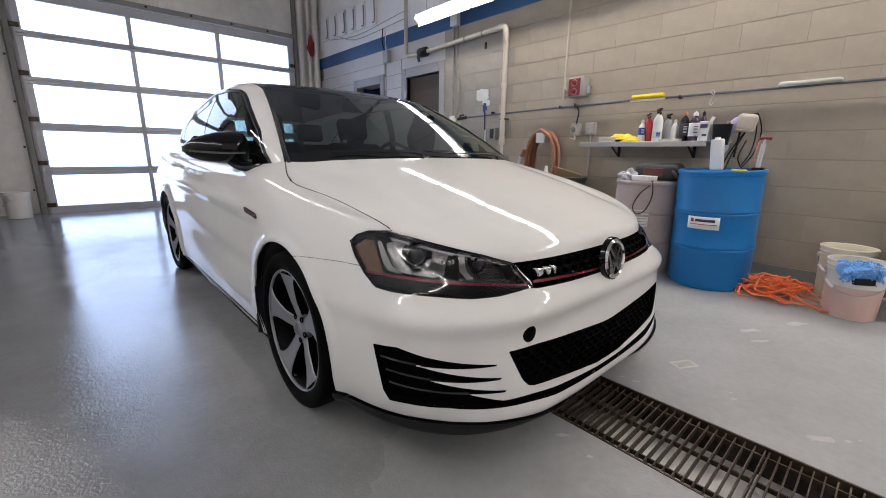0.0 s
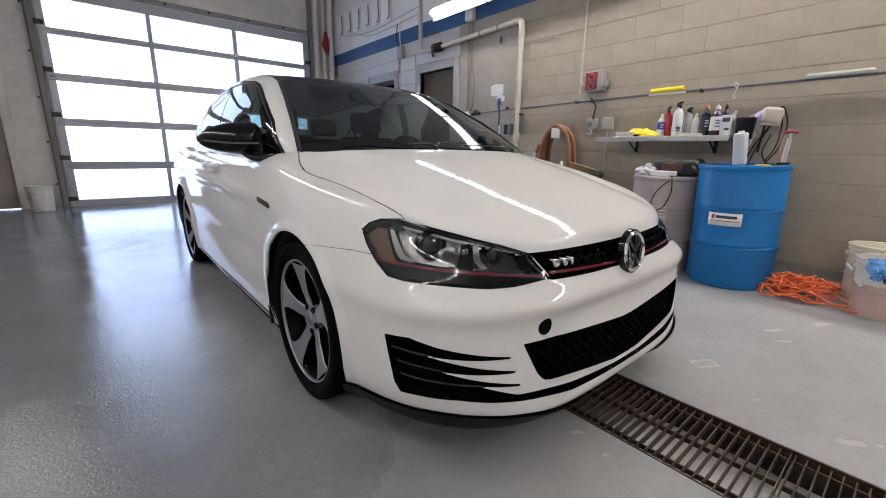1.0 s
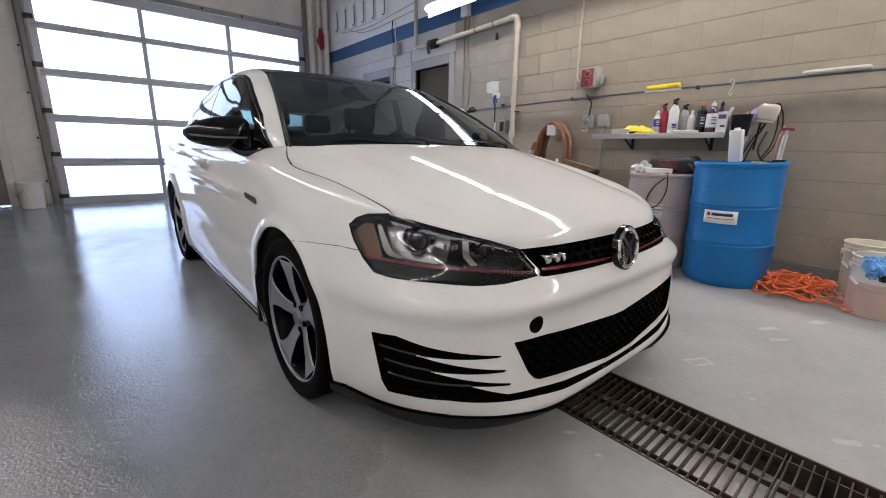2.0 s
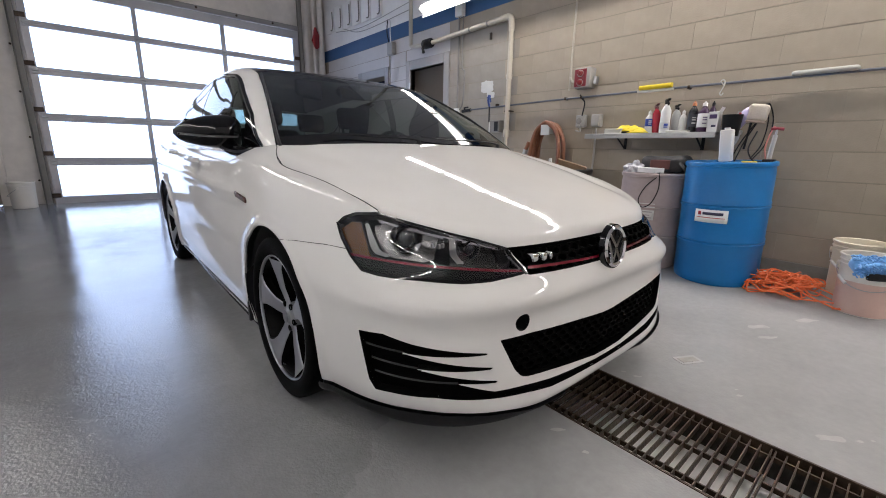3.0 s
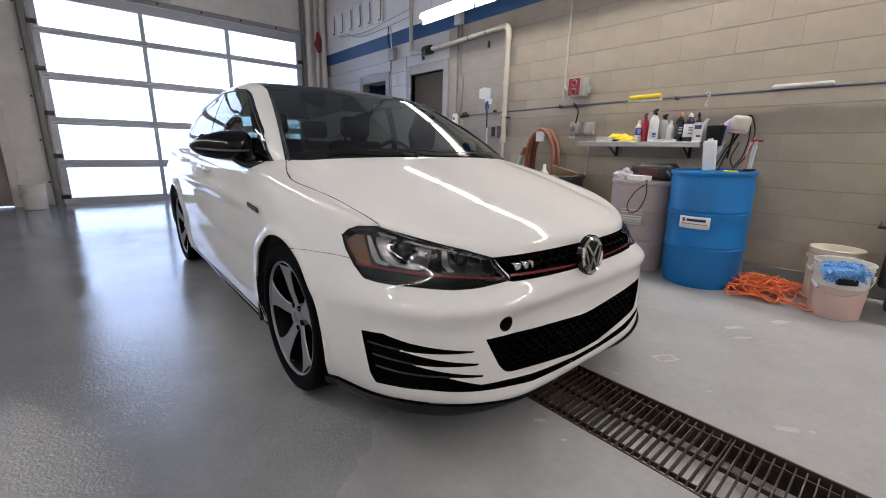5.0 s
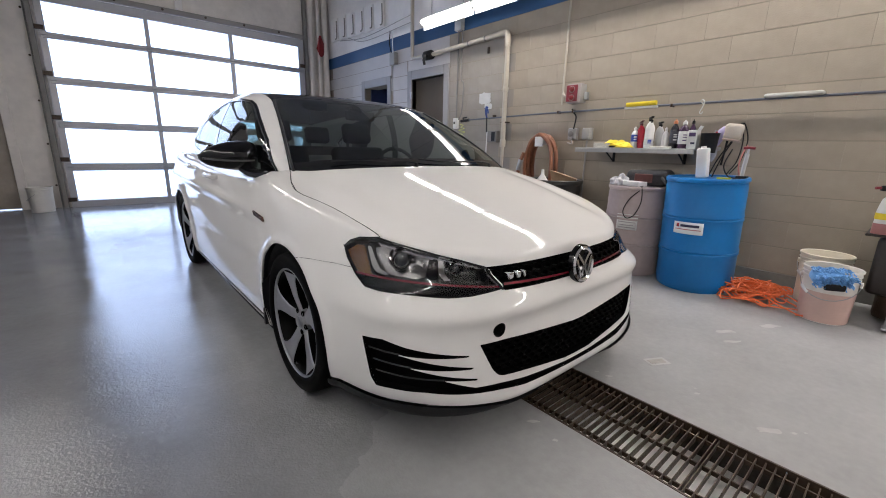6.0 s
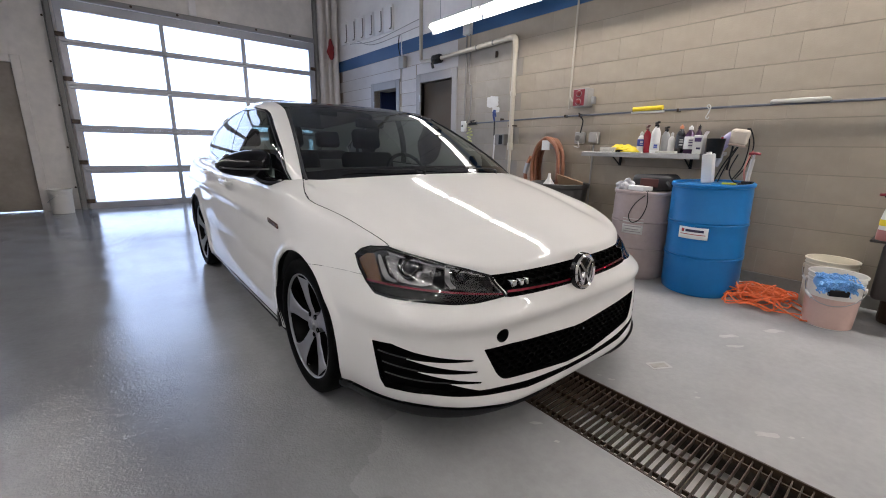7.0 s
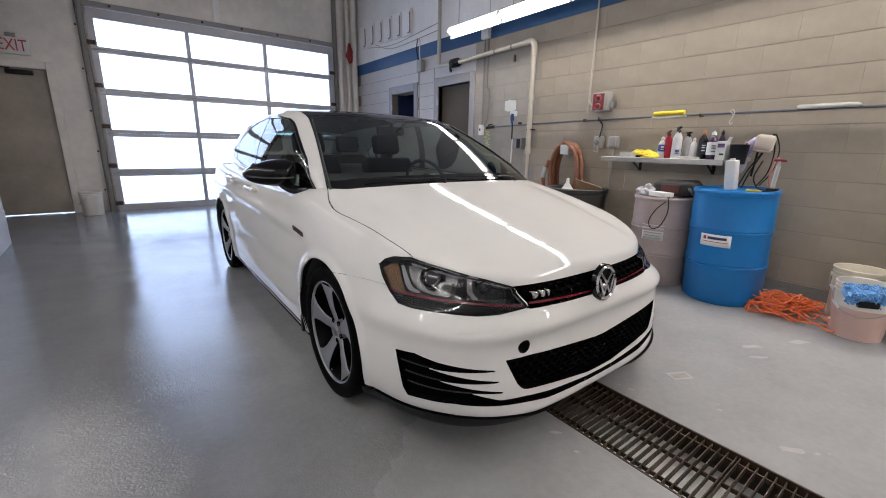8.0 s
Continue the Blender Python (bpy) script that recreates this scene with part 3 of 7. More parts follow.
def body_sheet():
    rings = []
    for a, yf, yr, nf, nr, zf, zm, zr in BODY_RINGS:
        x, y = ring(a, yf, yr, nf, nr, 0.15, 2.6, COLS)
        climb = 0.048 if zm > 0.75 else 0.024 if zm > 0.65 else 0.0
        rings.append(np.stack([x, y, smooth_curve([-0.9, 0.3, 2.5, 3.4], [zf, zm, zm + climb, zr])(y)], -1))
    for a, yf, yr, nf, nose_drop, side_drop in ((0.862, -0.823, 3.305, 3.15, 0.030, 0.062), (0.825, -0.80, 3.27, 3.4, 0.0, 0.020), (0.765, -0.755, 3.22, 3.4, 0.0, 0.0)):
        x, y = ring(a, yf, yr, nf, 5.0, 0.25, 2.6, COLS)
        w = np.clip((y + 0.50) / 0.45, 0, 1)
        w = w * w * (3 - 2 * w)
        rings.append(np.stack([x, y, shoulder_height(x, y) - nose_drop - (side_drop - nose_drop) * w], -1))
    for r in rings[1:-1]:
        for hy in (0.0, 2.631):
            d = np.hypot(r[:, 1] - hy, r[:, 2] - 0.325)
            r[:, 0] += 0.010 * np.exp(-((d - 0.355) / 0.075) ** 2) * (r[:, 0] > 0.7)
    side = loft(rings, (2, 4, 6, 9, 8, 5, 7, 8, 6, 6, 6))
    # the flared lips of the arches and the folded line along the doors
    for hy in (0.0, 2.631):
        d = np.hypot(side[..., 1] - hy, side[..., 2] - 0.325)
        side[..., 0] += 0.011 * np.clip(1 - np.abs(d - 0.376) / 0.034, 0, 1) * (side[..., 0] > 0.8)
    fold = 1 - np.abs(side[..., 2] - 0.770 - 0.0218 * (side[..., 1] - 0.3)) / 0.055
    side[..., 0] += 0.015 * np.clip(fold, 0, 1) * np.clip((side[..., 1] - 0.15) / 0.5, 0, 1) * (side[..., 0] > 0.8)
    edge = side[-1]
    cap = []
    for w in np.linspace(0, 1, 30)[1:]:
        y = edge[:, 1] + w * (np.clip(edge[:, 1], -0.35, 3.0) - edge[:, 1])
        x = edge[:, 0] * (1 - w)
        cap.append(np.stack([x, y, shoulder_height(x, y)], -1))
    return np.concatenate([side, np.array(cap)])


roof_mid = smooth_curve([0.3, 0.95, 1.2, 1.5, 2.1, 2.6, 3.2], [1.2, 1.408, 1.450, 1.467, 1.440, 1.405, 1.34])


def roof_height(x, y):
    return roof_mid(y) - 0.022 * (np.abs(x) / 0.6) ** 2.5


def cabin_sheet():
    rings = []
    x, y = ring(0.645, 0.99, 3.02, 5.0, 5.0, 1.45, 2.5, COLS)
    top = roof_height(x, y)
    for k in np.linspace(0, 0.93, 11):
        bulge = 0.168 * k * (1 - k)
        a, yf, yr = 0.80 - k * 0.155 + bulge, 0.105 + k * 0.885 - bulge, 3.30 - k * 0.28
        x, y = ring(a, yf, yr, 5.0, 5.0, 0.75 + 0.7 * k, 2.5, COLS)
        x = x * (1 - 0.11 * np.clip((y - 1.2) / 1.8, 0, 1) ** 1.5)
        if k == 0:
            zb = shoulder_height(x, y) - 0.01
        rings.append(np.stack([x, y, zb + k * (top - zb)], -1))
    x, y = ring(0.605, 1.02, 2.98, 4.5, 5.0, 1.5, 2.5, COLS)
    x = x * (1 - 0.11 * np.clip((y - 1.2) / 1.8, 0, 1) ** 1.5)
    rings.append(np.stack([x, y, roof_height(x, y)], -1))
    side = loft(rings, (4,) * 10 + (6,))
    edge = side[-1]
    cap = []
    for w in np.linspace(0, 1, 16)[1:]:
        y = edge[:, 1] + w * (np.clip(edge[:, 1], 1.35, 2.7) - edge[:, 1])
        x = edge[:, 0] * (1 - w)
        cap.append(np.stack([x, y, roof_height(x, y)], -1))
    return np.concatenate([side, np.array(cap)])


def sheet_mesh(P):
    bm = grid_mesh(both_sides(P))
    bmesh.ops.remove_doubles(bm, verts=bm.verts, dist=1e-5)
    bmesh.ops.dissolve_degenerate(bm, dist=1e-6, edges=bm.edges)
    return bm


HUBS, TYRE_R = (0.0, 2.631), 0.322
WHEEL_TURN_FRONT, WHEEL_TURN_REAR = -4, 10


SHEET = body_sheet()
FRONT_PTS = both_sides(SHEET[:52])
FRONT_PTS = FRONT_PTS.reshape(-1, 3)
FRONT_PTS = FRONT_PTS[FRONT_PTS[:, 1] < -0.2]


def skin_y(x, z):
    """How far forward the front skin lies at (x, z)."""
    d = (FRONT_PTS[:, 0] - x) ** 2 + (FRONT_PTS[:, 2] - z) ** 2
    near = np.argpartition(d, 6)[:6]
    w = 1 / (d[near] + 1e-6)
    return float((FRONT_PTS[near, 1] * w).sum() / w.sum())


def nose(c):
    """Front view, unrolled round the corner: (s, z) with s growing outwards, alike on both sides."""
    return (np.abs(c[:, 0]) + c[:, 1]) / math.sqrt(2), c[:, 2]


def in_nose(poly, grow=0.0):
    return lambda c: np.where(c[:, 1] < 0.1, poly_distance(poly, *nose(c)) - grow, 1.0)


def in_side(poly, least=0.5, grow=0.0):
    return lambda c: np.where(np.abs(c[:, 0]) > least, poly_distance(poly, c[:, 1], c[:, 2]) - grow, 1.0)


def in_plan(poly, low, grow=0.0):
    return lambda c: np.where(c[:, 2] > low, poly_distance(poly, np.abs(c[:, 0]), c[:, 1]) - grow, 1.0)


def pushed(bm, d):
    """Moves a piece of skin along its normals, outwards for d > 0."""
    bmesh.ops.recalc_face_normals(bm, faces=bm.faces)
    bm.normal_update()
    mid = Vector((0, 1.2, 0.5))
    f = max(bm.faces, key=lambda q: q.calc_area())
    sign = 1 if f.normal.dot(f.calc_center_median() - mid) > 0 else -1
    moves = [(v, v.co + v.normal * d * sign) for v in bm.verts]
    for v, p in moves:
        v.co = p
    return bm


def islands(bm):
    """The loose pieces of a bmesh, each as its own; bm is used up."""
    left, out = set(bm.faces), []
    while left:
        todo, got = [left.pop()], []
        while todo:
            f = todo.pop()
            got.append(f)
            for e in f.edges:
                for g in e.link_faces:
                    if g in left:
                        left.discard(g)
                        todo.append(g)
        out.append(take(bm, got, False))
    bm.free()
    return out


def recess(bm, depth):
    """A pocket: the piece of skin moved inwards, with walls up to where it was."""
    rim = [[v.co.copy() for v in e.verts] + list(e.verts) for e in bm.edges if e.is_boundary]
    pushed(bm, -depth)
    seen = {}
    for c0, c1, v0, v1 in rim:
        for c in (c0, c1):
            if c.to_tuple(6) not in seen:
                seen[c.to_tuple(6)] = bm.verts.new(c)
        bm.faces.new((v0, v1, seen[c1.to_tuple(6)], seen[c0.to_tuple(6)]))
    return bm


def faces_in(bm, f):
    faces = list(bm.faces)
    val = f(np.array([fc.calc_center_median()[:] for fc in faces]))
    return [fc for fc, v in zip(faces, val) if v < 0]


def gap(bm, f, width=0.0035):
    """Cuts a shut line along f = 0."""
    slice_mesh(bm, lambda c: f(c) - width / 2)
    inner = set(slice_mesh(bm, lambda c: f(c) + width / 2))
    mid = [(fc, fc.calc_center_median()) for fc in bm.faces]
    val = f(np.array([m[:] for _, m in mid]))
    gone = [fc for (fc, _), v in zip(mid, val) if abs(v) < width / 2]
    bmesh.ops.delete(bm, geom=gone, context="FACES")


def ribbon(f, line_s, line_z, width, lift, where=None):
    """A narrow strip of skin along a line in the nose view."""
    bm = sheet_mesh(SHEET[:60])
    curve = smooth_curve(line_s, line_z)

    def g(c):
        sx, z = nose(c)
        return np.where((c[:, 1] < -0.2) & (sx > line_s[0]) & (sx < line_s[-1]), np.abs(z - curve(sx)) - width / 2, 0.2)
    for sign in (1, -1):
        slice_mesh(bm, lambda c: np.where(c[:, 1] < 0, sign * (c[:, 2] - curve(nose(c)[0])) - width / 2, 1.0))
    out = take(bm, faces_in(bm, g), False)
    bm.free()
    return pushed(out, lift)


LAMP = [(0.300, 0.752), (0.278, 0.774), (0.240, 0.788), (0.169, 0.793), (0.003, 0.757), (-0.127, 0.726), (-0.217, 0.697), (-0.276, 0.636), (-0.283, 0.624),
        (-0.175, 0.613), (-0.097, 0.612), (0.022, 0.619), (0.146, 0.623), (0.202, 0.630), (0.242, 0.664), (0.281, 0.714)]
GRILLE = [(-0.221, 0.695), (-0.39, 0.695), (-0.9, 0.693), (-0.9, 0.605), (-0.435, 0.615), (-0.286, 0.619), (-0.279, 0.640)]
LOWER_GRILLE = [(-0.208, 0.449), (-0.306, 0.448), (-0.448, 0.434), (-0.60, 0.416), (-0.9, 0.412), (-0.9, 0.262), (-0.57, 0.270), (-0.383, 0.300), (-0.300, 0.311), (-0.280, 0.318), (-0.258, 0.345)]
INTAKE = [(0.204, 0.463), (0.125, 0.470), (0.040, 0.452), (-0.166, 0.419), (-0.172, 0.416), (-0.166, 0.413), (0.069, 0.423), (-0.183, 0.373), (-0.189, 0.370), (-0.183, 0.366),
          (0.032, 0.380), (-0.201, 0.328), (-0.207, 0.325), (-0.201, 0.321), (-0.088, 0.336), (-0.199, 0.294), (-0.293, 0.286), (-0.385, 0.273), (-0.57, 0.257), (-0.9, 0.252),
          (-0.9, 0.236), (-0.571, 0.240), (-0.386, 0.247), (-0.294, 0.261), (-0.21, 0.270), (-0.029, 0.291), (0.096, 0.288), (0.153, 0.283), (0.173, 0.315)]
HOOD = [(-0.3, -1.1), (0.30, -1.1), (0.70, -0.95), (0.80, -0.75), (0.80, -0.54), (0.736, -0.508), (0.750, -0.45), (0.765, -0.37), (0.781, -0.25), (0.800, -0.12), (0.815, -0.02), (0.818, 0.05), (0.802, 0.14), (0.765, 0.24), (0.750, 0.30), (0.735, 0.30), (-0.3, 0.30)]
FRONT_DOOR = [(0.50, 0.30), (0.52, 0.62), (0.50, 0.945), (1.62, 0.985), (1.64, 0.60), (1.60, 0.30), (1.0, 0.28)]
REAR_DOOR = [(1.62, 0.30), (1.66, 0.60), (1.64, 0.985), (2.62, 1.03), (2.60, 0.80), (2.40, 0.70), (2.22, 0.45), (2.20, 0.30)]
SIDE_GLASS = [(0.30, 0.945), (0.425, 1.025), (0.55, 1.125), (0.709, 1.212), (0.88, 1.298), (0.97, 1.338), (1.052, 1.364), (1.269, 1.391), (1.651, 1.403), (1.962, 1.384), (2.25, 1.34), (2.5, 1.26), (2.75, 1.14), (2.72, 1.065), (2.2, 1.01), (1.2, 0.975), (0.7, 0.960)]
SCREEN = [(0.0, 0.0), (0.765, 0.0), (0.756, 0.28), (0.717, 0.433), (0.678, 0.586), (0.630, 0.779), (0.596, 0.930), (0.587, 0.985), (0.40, 0.968), (0.2, 0.945), (0.0, 0.935), (-0.1, 0.93), (-0.1, 0.0)]
ROOF = [(-0.1, 0.85), (0.3, 0.92), (0.593, 0.94), (0.586, 1.05), (0.572, 1.4), (0.545, 2.6), (0.50, 2.93), (0.4, 2.97), (-0.1, 2.99)]


chin_line = smooth_curve([-0.66, -0.39, -0.21, 0.01, 0.22, 0.34], [0.180, 0.197, 0.226, 0.242, 0.229, 0.223])


def refine(bm, f, cuts=2):
    """Finer quads where f < 0."""
    edges = list({e for fc in faces_in(bm, f) for e in fc.edges})
    bmesh.ops.subdivide_edges(bm, edges=edges, cuts=cuts, use_grid_fill=True)


def build_body():
    bm = sheet_mesh(SHEET)
    for hy in HUBS:
        arch = slice_mesh(bm, lambda c: np.where(np.abs(c[:, 0]) > 0.5, np.hypot(c[:, 1] - hy + 0.006, c[:, 2] - 0.325) - 0.366, 1.0))
        take(bm, arch).free()
    under = slice_mesh(bm, lambda c: np.where(c[:, 1] < -0.3, c[:, 2] - chin_line(nose(c)[0]), 1.0))
    part("splitter", pushed(take(bm, under), 0.012), M_BLACK, CAR, "black plastic front splitter")
    refine(bm, lambda c: np.where(c[:, 1] < -0.3, poly_distance([(-0.25, 0.25), (0.23, 0.25), (0.23, 0.50), (-0.25, 0.50)], *nose(c)), 1.0))
    refine(bm, lambda c: np.where(c[:, 1] < -0.5, np.hypot(c[:, 0] + 0.470, c[:, 2] - 0.488) - 0.05, 1.0))
    lamp = take(bm, slice_mesh(bm, in_nose(LAMP)))
    upper = take(bm, slice_mesh(bm, in_nose(GRILLE)))
    lower = take(bm, slice_mesh(bm, in_nose(LOWER_GRILLE)))
    intake = take(bm, slice_mesh(bm, in_nose(INTAKE)))
    hole = take(bm, slice_mesh(bm, lambda c: np.where((c[:, 1] < -0.5), np.hypot(c[:, 0] + 0.470, c[:, 2] - 0.488) - 0.027, 1.0)))
    gap(bm, in_plan(HOOD, 0.66), 0.0035)
    gap(bm, lambda c: np.where((np.abs(c[:, 0]) > 0.75) & (c[:, 1] < -0.05) & (c[:, 1] > -0.55), c[:, 2] - np.interp(c[:, 1], [-0.5, -0.38, -0.18, -0.05], [0.684, 0.686, 0.672, 0.650]), 0.1), 0.0022)
    gap(bm, in_side(FRONT_DOOR, 0.7))
    gap(bm, in_side(REAR_DOOR, 0.7))
    hood = take(bm, faces_in(bm, lambda c: np.where(c[:, 1] < 0.45, in_plan(HOOD, 0.66)(c), 1.0)))
    thick(part("hood", hood, M_PAINT, CAR, "white bonnet"), 0.008).modifiers["thickness"].use_rim = False
    for name, poly in (("front_door", FRONT_DOOR), ("rear_door", REAR_DOOR)):
        got = take(bm, faces_in(bm, in_side(poly, 0.7)))
        for piece in islands(got):
            if len(piece.faces) > 50:
                d = thick(part(name, piece, M_PAINT, CAR), 0.008)
                d.modifiers["thickness"].use_rim = False
    bumper = take(bm, faces_in(bm, lambda c: np.where(c[:, 1] < -0.02, c[:, 2] - np.interp(c[:, 1], [-0.5, -0.38, -0.18, -0.05], [0.684, 0.686, 0.672, 0.650]), 1.0)))
    thick(part("front_bumper", bumper, M_PAINT, CAR), 0.010).modifiers["thickness"].use_rim = False
    shell = thick(part("body", bm, M_PAINT, CAR, "glossy white painted body"), 0.008)
    shell.modifiers["thickness"].use_rim = False
    # dark pockets behind the openings
    part("intake", recess(intake, 0.030), M_INTAKE, CAR, "black bladed air intakes")
    part("lower_grille_backing", recess(lower, 0.05), M_INTAKE, CAR)
    part("grille_backing", recess(upper, 0.045), M_INTAKE, CAR)
    part("towing_eye_hole", recess(hole, 0.06), M_BLACK, CAR, "open round towing eye hole")
    return lamp


LAMP_SKIN = build_body()


def hexes(x0, x1, z0, z1, w, h, inside, depth, mat, name):
    """A honeycomb mesh that follows the nose."""
    bm = bmesh.new()
    row, z = 0, z0
    while z < z1:
        x = x0 + (w / 2 if row % 2 else 0)
        while x < x1:
            if inside(x, z):
                ring_o, ring_i = [], []
                for k in range(6):
                    a = math.pi / 3 * k
                    ux, uz = math.cos(a), math.sin(a) / math.sin(math.pi / 3)
                    po, pi = (x + ux * w * 0.64, z + uz * h * 0.5), (x + ux * w * 0.50, z + uz * h * 0.36)
                    ring_o.append(bm.verts.new((po[0], skin_y(*po) + depth, po[1])))
                    ring_i.append((bm.verts.new((pi[0], skin_y(*pi) + depth, pi[1])), bm.verts.new((pi[0], skin_y(*pi) + depth + 0.02, pi[1]))))
                for k in range(6):
                    j = (k + 1) % 6
                    bm.faces.new((ring_o[k], ring_o[j], ring_i[j][0], ring_i[k][0]))
                    bm.faces.new((ring_i[k][0], ring_i[j][0], ring_i[j][1], ring_i[k][1]))
            x += w
        z += h * 0.78
        row += 1
    return part(name, bm, mat, CAR, smooth=False)


def nose_test(poly, grow=-0.006):
    return lambda x, z: poly_distance(poly, np.array([(abs(x) + skin_y(x, z)) / math.sqrt(2)]), np.array([z]))[0] < grow


hexes(-0.60, 0.60, 0.25, 0.47, 0.046, 0.026, nose_test(LOWER_GRILLE), 0.022, M_INTAKE, "lower_grille")
hexes(-0.46, 0.46, 0.60, 0.70, 0.052, 0.030, nose_test(GRILLE), 0.016, M_INTAKE, "grille")
part("grille_red_line", ribbon(None, [-0.70, -0.54, -0.411, -0.284], [0.627, 0.629, 0.635, 0.640], 0.008, 0.003), M_RED, CAR, "red line across the grille")
for blade_s, blade_z in (([-0.16, 0.069, 0.185], [0.408, 0.420, 0.424]), ([-0.175, 0.032, 0.172], [0.362, 0.377, 0.384]), ([-0.19, -0.088, 0.158], [0.318, 0.332, 0.343])):
    for piece in islands(ribbon(None, blade_s, blade_z, 0.007, -0.010)):
        part("intake_blade", piece, M_BLADE, CAR)
part("chin_trim", ribbon(None, [-0.70, -0.57, -0.383, -0.29], [0.264, 0.268, 0.298, 0.312], 0.005, 0.004), M_PAINT, CAR)


def build_headlamps():
    pieces = islands(LAMP_SKIN)
    for lens in pieces:
        sx = 1 if sum(v.co.x for v in lens.verts) > 0 else -1
        border = lens.copy()
        inner = slice_mesh(border, in_nose(LAMP, -0.007))
        bmesh.ops.delete(border, geom=inner, context="FACES")
        bowl = recess(lens.copy(), 0.075)
        head = part("headlamp", bowl, M_LAMP_BOWL, CAR, "dark projector headlamp with amber side reflector")
        part("lamp_border", pushed(border, 0.001), M_GLOSS_BLACK, head)
        amber = lens.copy()
        got = slice_mesh(amber, in_nose([(0.290, 0.740), (0.252, 0.765), (0.222, 0.764), (0.182, 0.672), (0.239, 0.672), (0.270, 0.712)]))
        am = take(amber, got)
        amber.free()
        part("amber_reflector", pushed(am, -0.012), M_AMBER, head, "amber side reflector")
        # lower dark shelf under the red line
        shelf = lens.copy()
        line = smooth_curve([-0.30, -0.255, -0.093, -0.013, 0.110, 0.249, 0.31], [0.630, 0.635, 0.651, 0.657, 0.665, 0.672, 0.674])
        got = slice_mesh(shelf, lambda c: c[:, 2] - line(nose(c)[0]))
        low = take(shelf, got)
        shelf.free()
        part("lower_shelf", pushed(low, -0.006), M_SMOKED, head)
        rib = lens.copy()
        slice_mesh(rib, lambda c: c[:, 2] - line(nose(c)[0]) - 0.0035)
        slice_mesh(rib, lambda c: c[:, 2] - line(nose(c)[0]) + 0.0035)
        mids = [(f, f.calc_center_median()) for f in rib.faces]
        got = [f for f, m in mids if abs(m.z - line((abs(m.x) + m.y) / math.sqrt(2))) < 0.0035]
        red = take(rib, got)
        rib.free()
        part("red_line", pushed(red, -0.004), M_RED, head, "red line under the projectors")

        def at(sv, z, inward):
            """A place behind the lens, by its place in the nose view."""
            best = min((v for v in lens.verts), key=lambda v: ((abs(v.co.x) + v.co.y) / math.sqrt(2) - sv) ** 2 + (v.co.z - z) ** 2)
            p = best.co.copy()
            return p + Vector((-sx * inward * 0.45, inward * 0.85, 0))
        def cut(poly, depth):
            whole = lens.copy()
            got = take(whole, slice_mesh(whole, in_nose(poly)))
            whole.free()
            return pushed(got, -depth)
        part("reflector", cut([(0.196, 0.768), (0.165, 0.772), (0.03, 0.745), (-0.022, 0.732), (-0.010, 0.690), (0.02, 0.676), (0.150, 0.684), (0.176, 0.715)], 0.052), M_REFLECTOR, head, "frosted chrome lamp reflector")
        part("reflector", cut([(-0.060, 0.727), (-0.130, 0.712), (-0.205, 0.692), (-0.225, 0.664), (-0.11, 0.664), (-0.066, 0.672)], 0.055), M_REFLECTOR, head)
        part("light_blade", cut([(0.213, 0.765), (0.200, 0.768), (0.182, 0.735), (0.156, 0.694), (0.118, 0.682), (0.130, 0.676), (0.170, 0.682), (0.188, 0.702)], 0.018), M_BLADE_SILVER, head, "broad silvery light blade")
        part("light_blade", cut([(-0.052, 0.728), (-0.068, 0.726), (-0.077, 0.700), (-0.098, 0.668), (-0.080, 0.666), (-0.058, 0.694)], 0.022), M_SILVER, head)
        part("end_bar", cut([(-0.214, 0.690), (-0.221, 0.689), (-0.270, 0.637), (-0.264, 0.635)], 0.008), M_SILVER, head, "thin silver bar at the inner end")
        part("brow", cut([(0.175, 0.7765), (0.003, 0.742), (-0.125, 0.716), (-0.21, 0.692), (-0.21, 0.688), (-0.125, 0.710), (0.003, 0.735), (0.165, 0.7675)], 0.014), M_CHROME_DARK, head)
        # projectors: chrome-edged cups with a glass ball, facing ahead
        for name, sv, z, r in (("main_projector", 0.068, 0.716, 0.038), ("inner_projector", -0.120, 0.690, 0.024)):
            p = at(sv, z, 0.040)
            cup = lathe([(r * 0.80, 0.0), (r * 1.02, -0.014), (r * 1.14, -0.018), (r * 1.16, -0.012), (r * 1.1, 0.03), (r * 0.4, 0.05)], 28, axis="y")
            part(name, cup, M_CHROME_DARK, head, at=Matrix.Translation(p) @ pose(0, 0, 0, 0, 0, sx * 14))
            ball = lathe([(0.001, -0.012), (r * 0.4, -0.010), (r * 0.68, -0.003), (r * 0.82, 0.006), (r * 0.82, 0.02)], 28, axis="y")
            part("projector_lens", ball, M_LENS_BALL, head, at=Matrix.Translation(p) @ pose(0, 0, 0, 0, 0, sx * 14))
        for sv in (-0.008, -0.024, -0.040):
            part("lamp_stud", moved(box(-0.005, 0.005, -0.004, 0.004, -0.007, 0.007, 0.002), Matrix.Translation(at(sv, 0.703, 0.022))), M_SILVER, head)
        part("lamp_lens", lens, M_LAMP_GLASS, head).visible_shadow = False


build_headlamps()


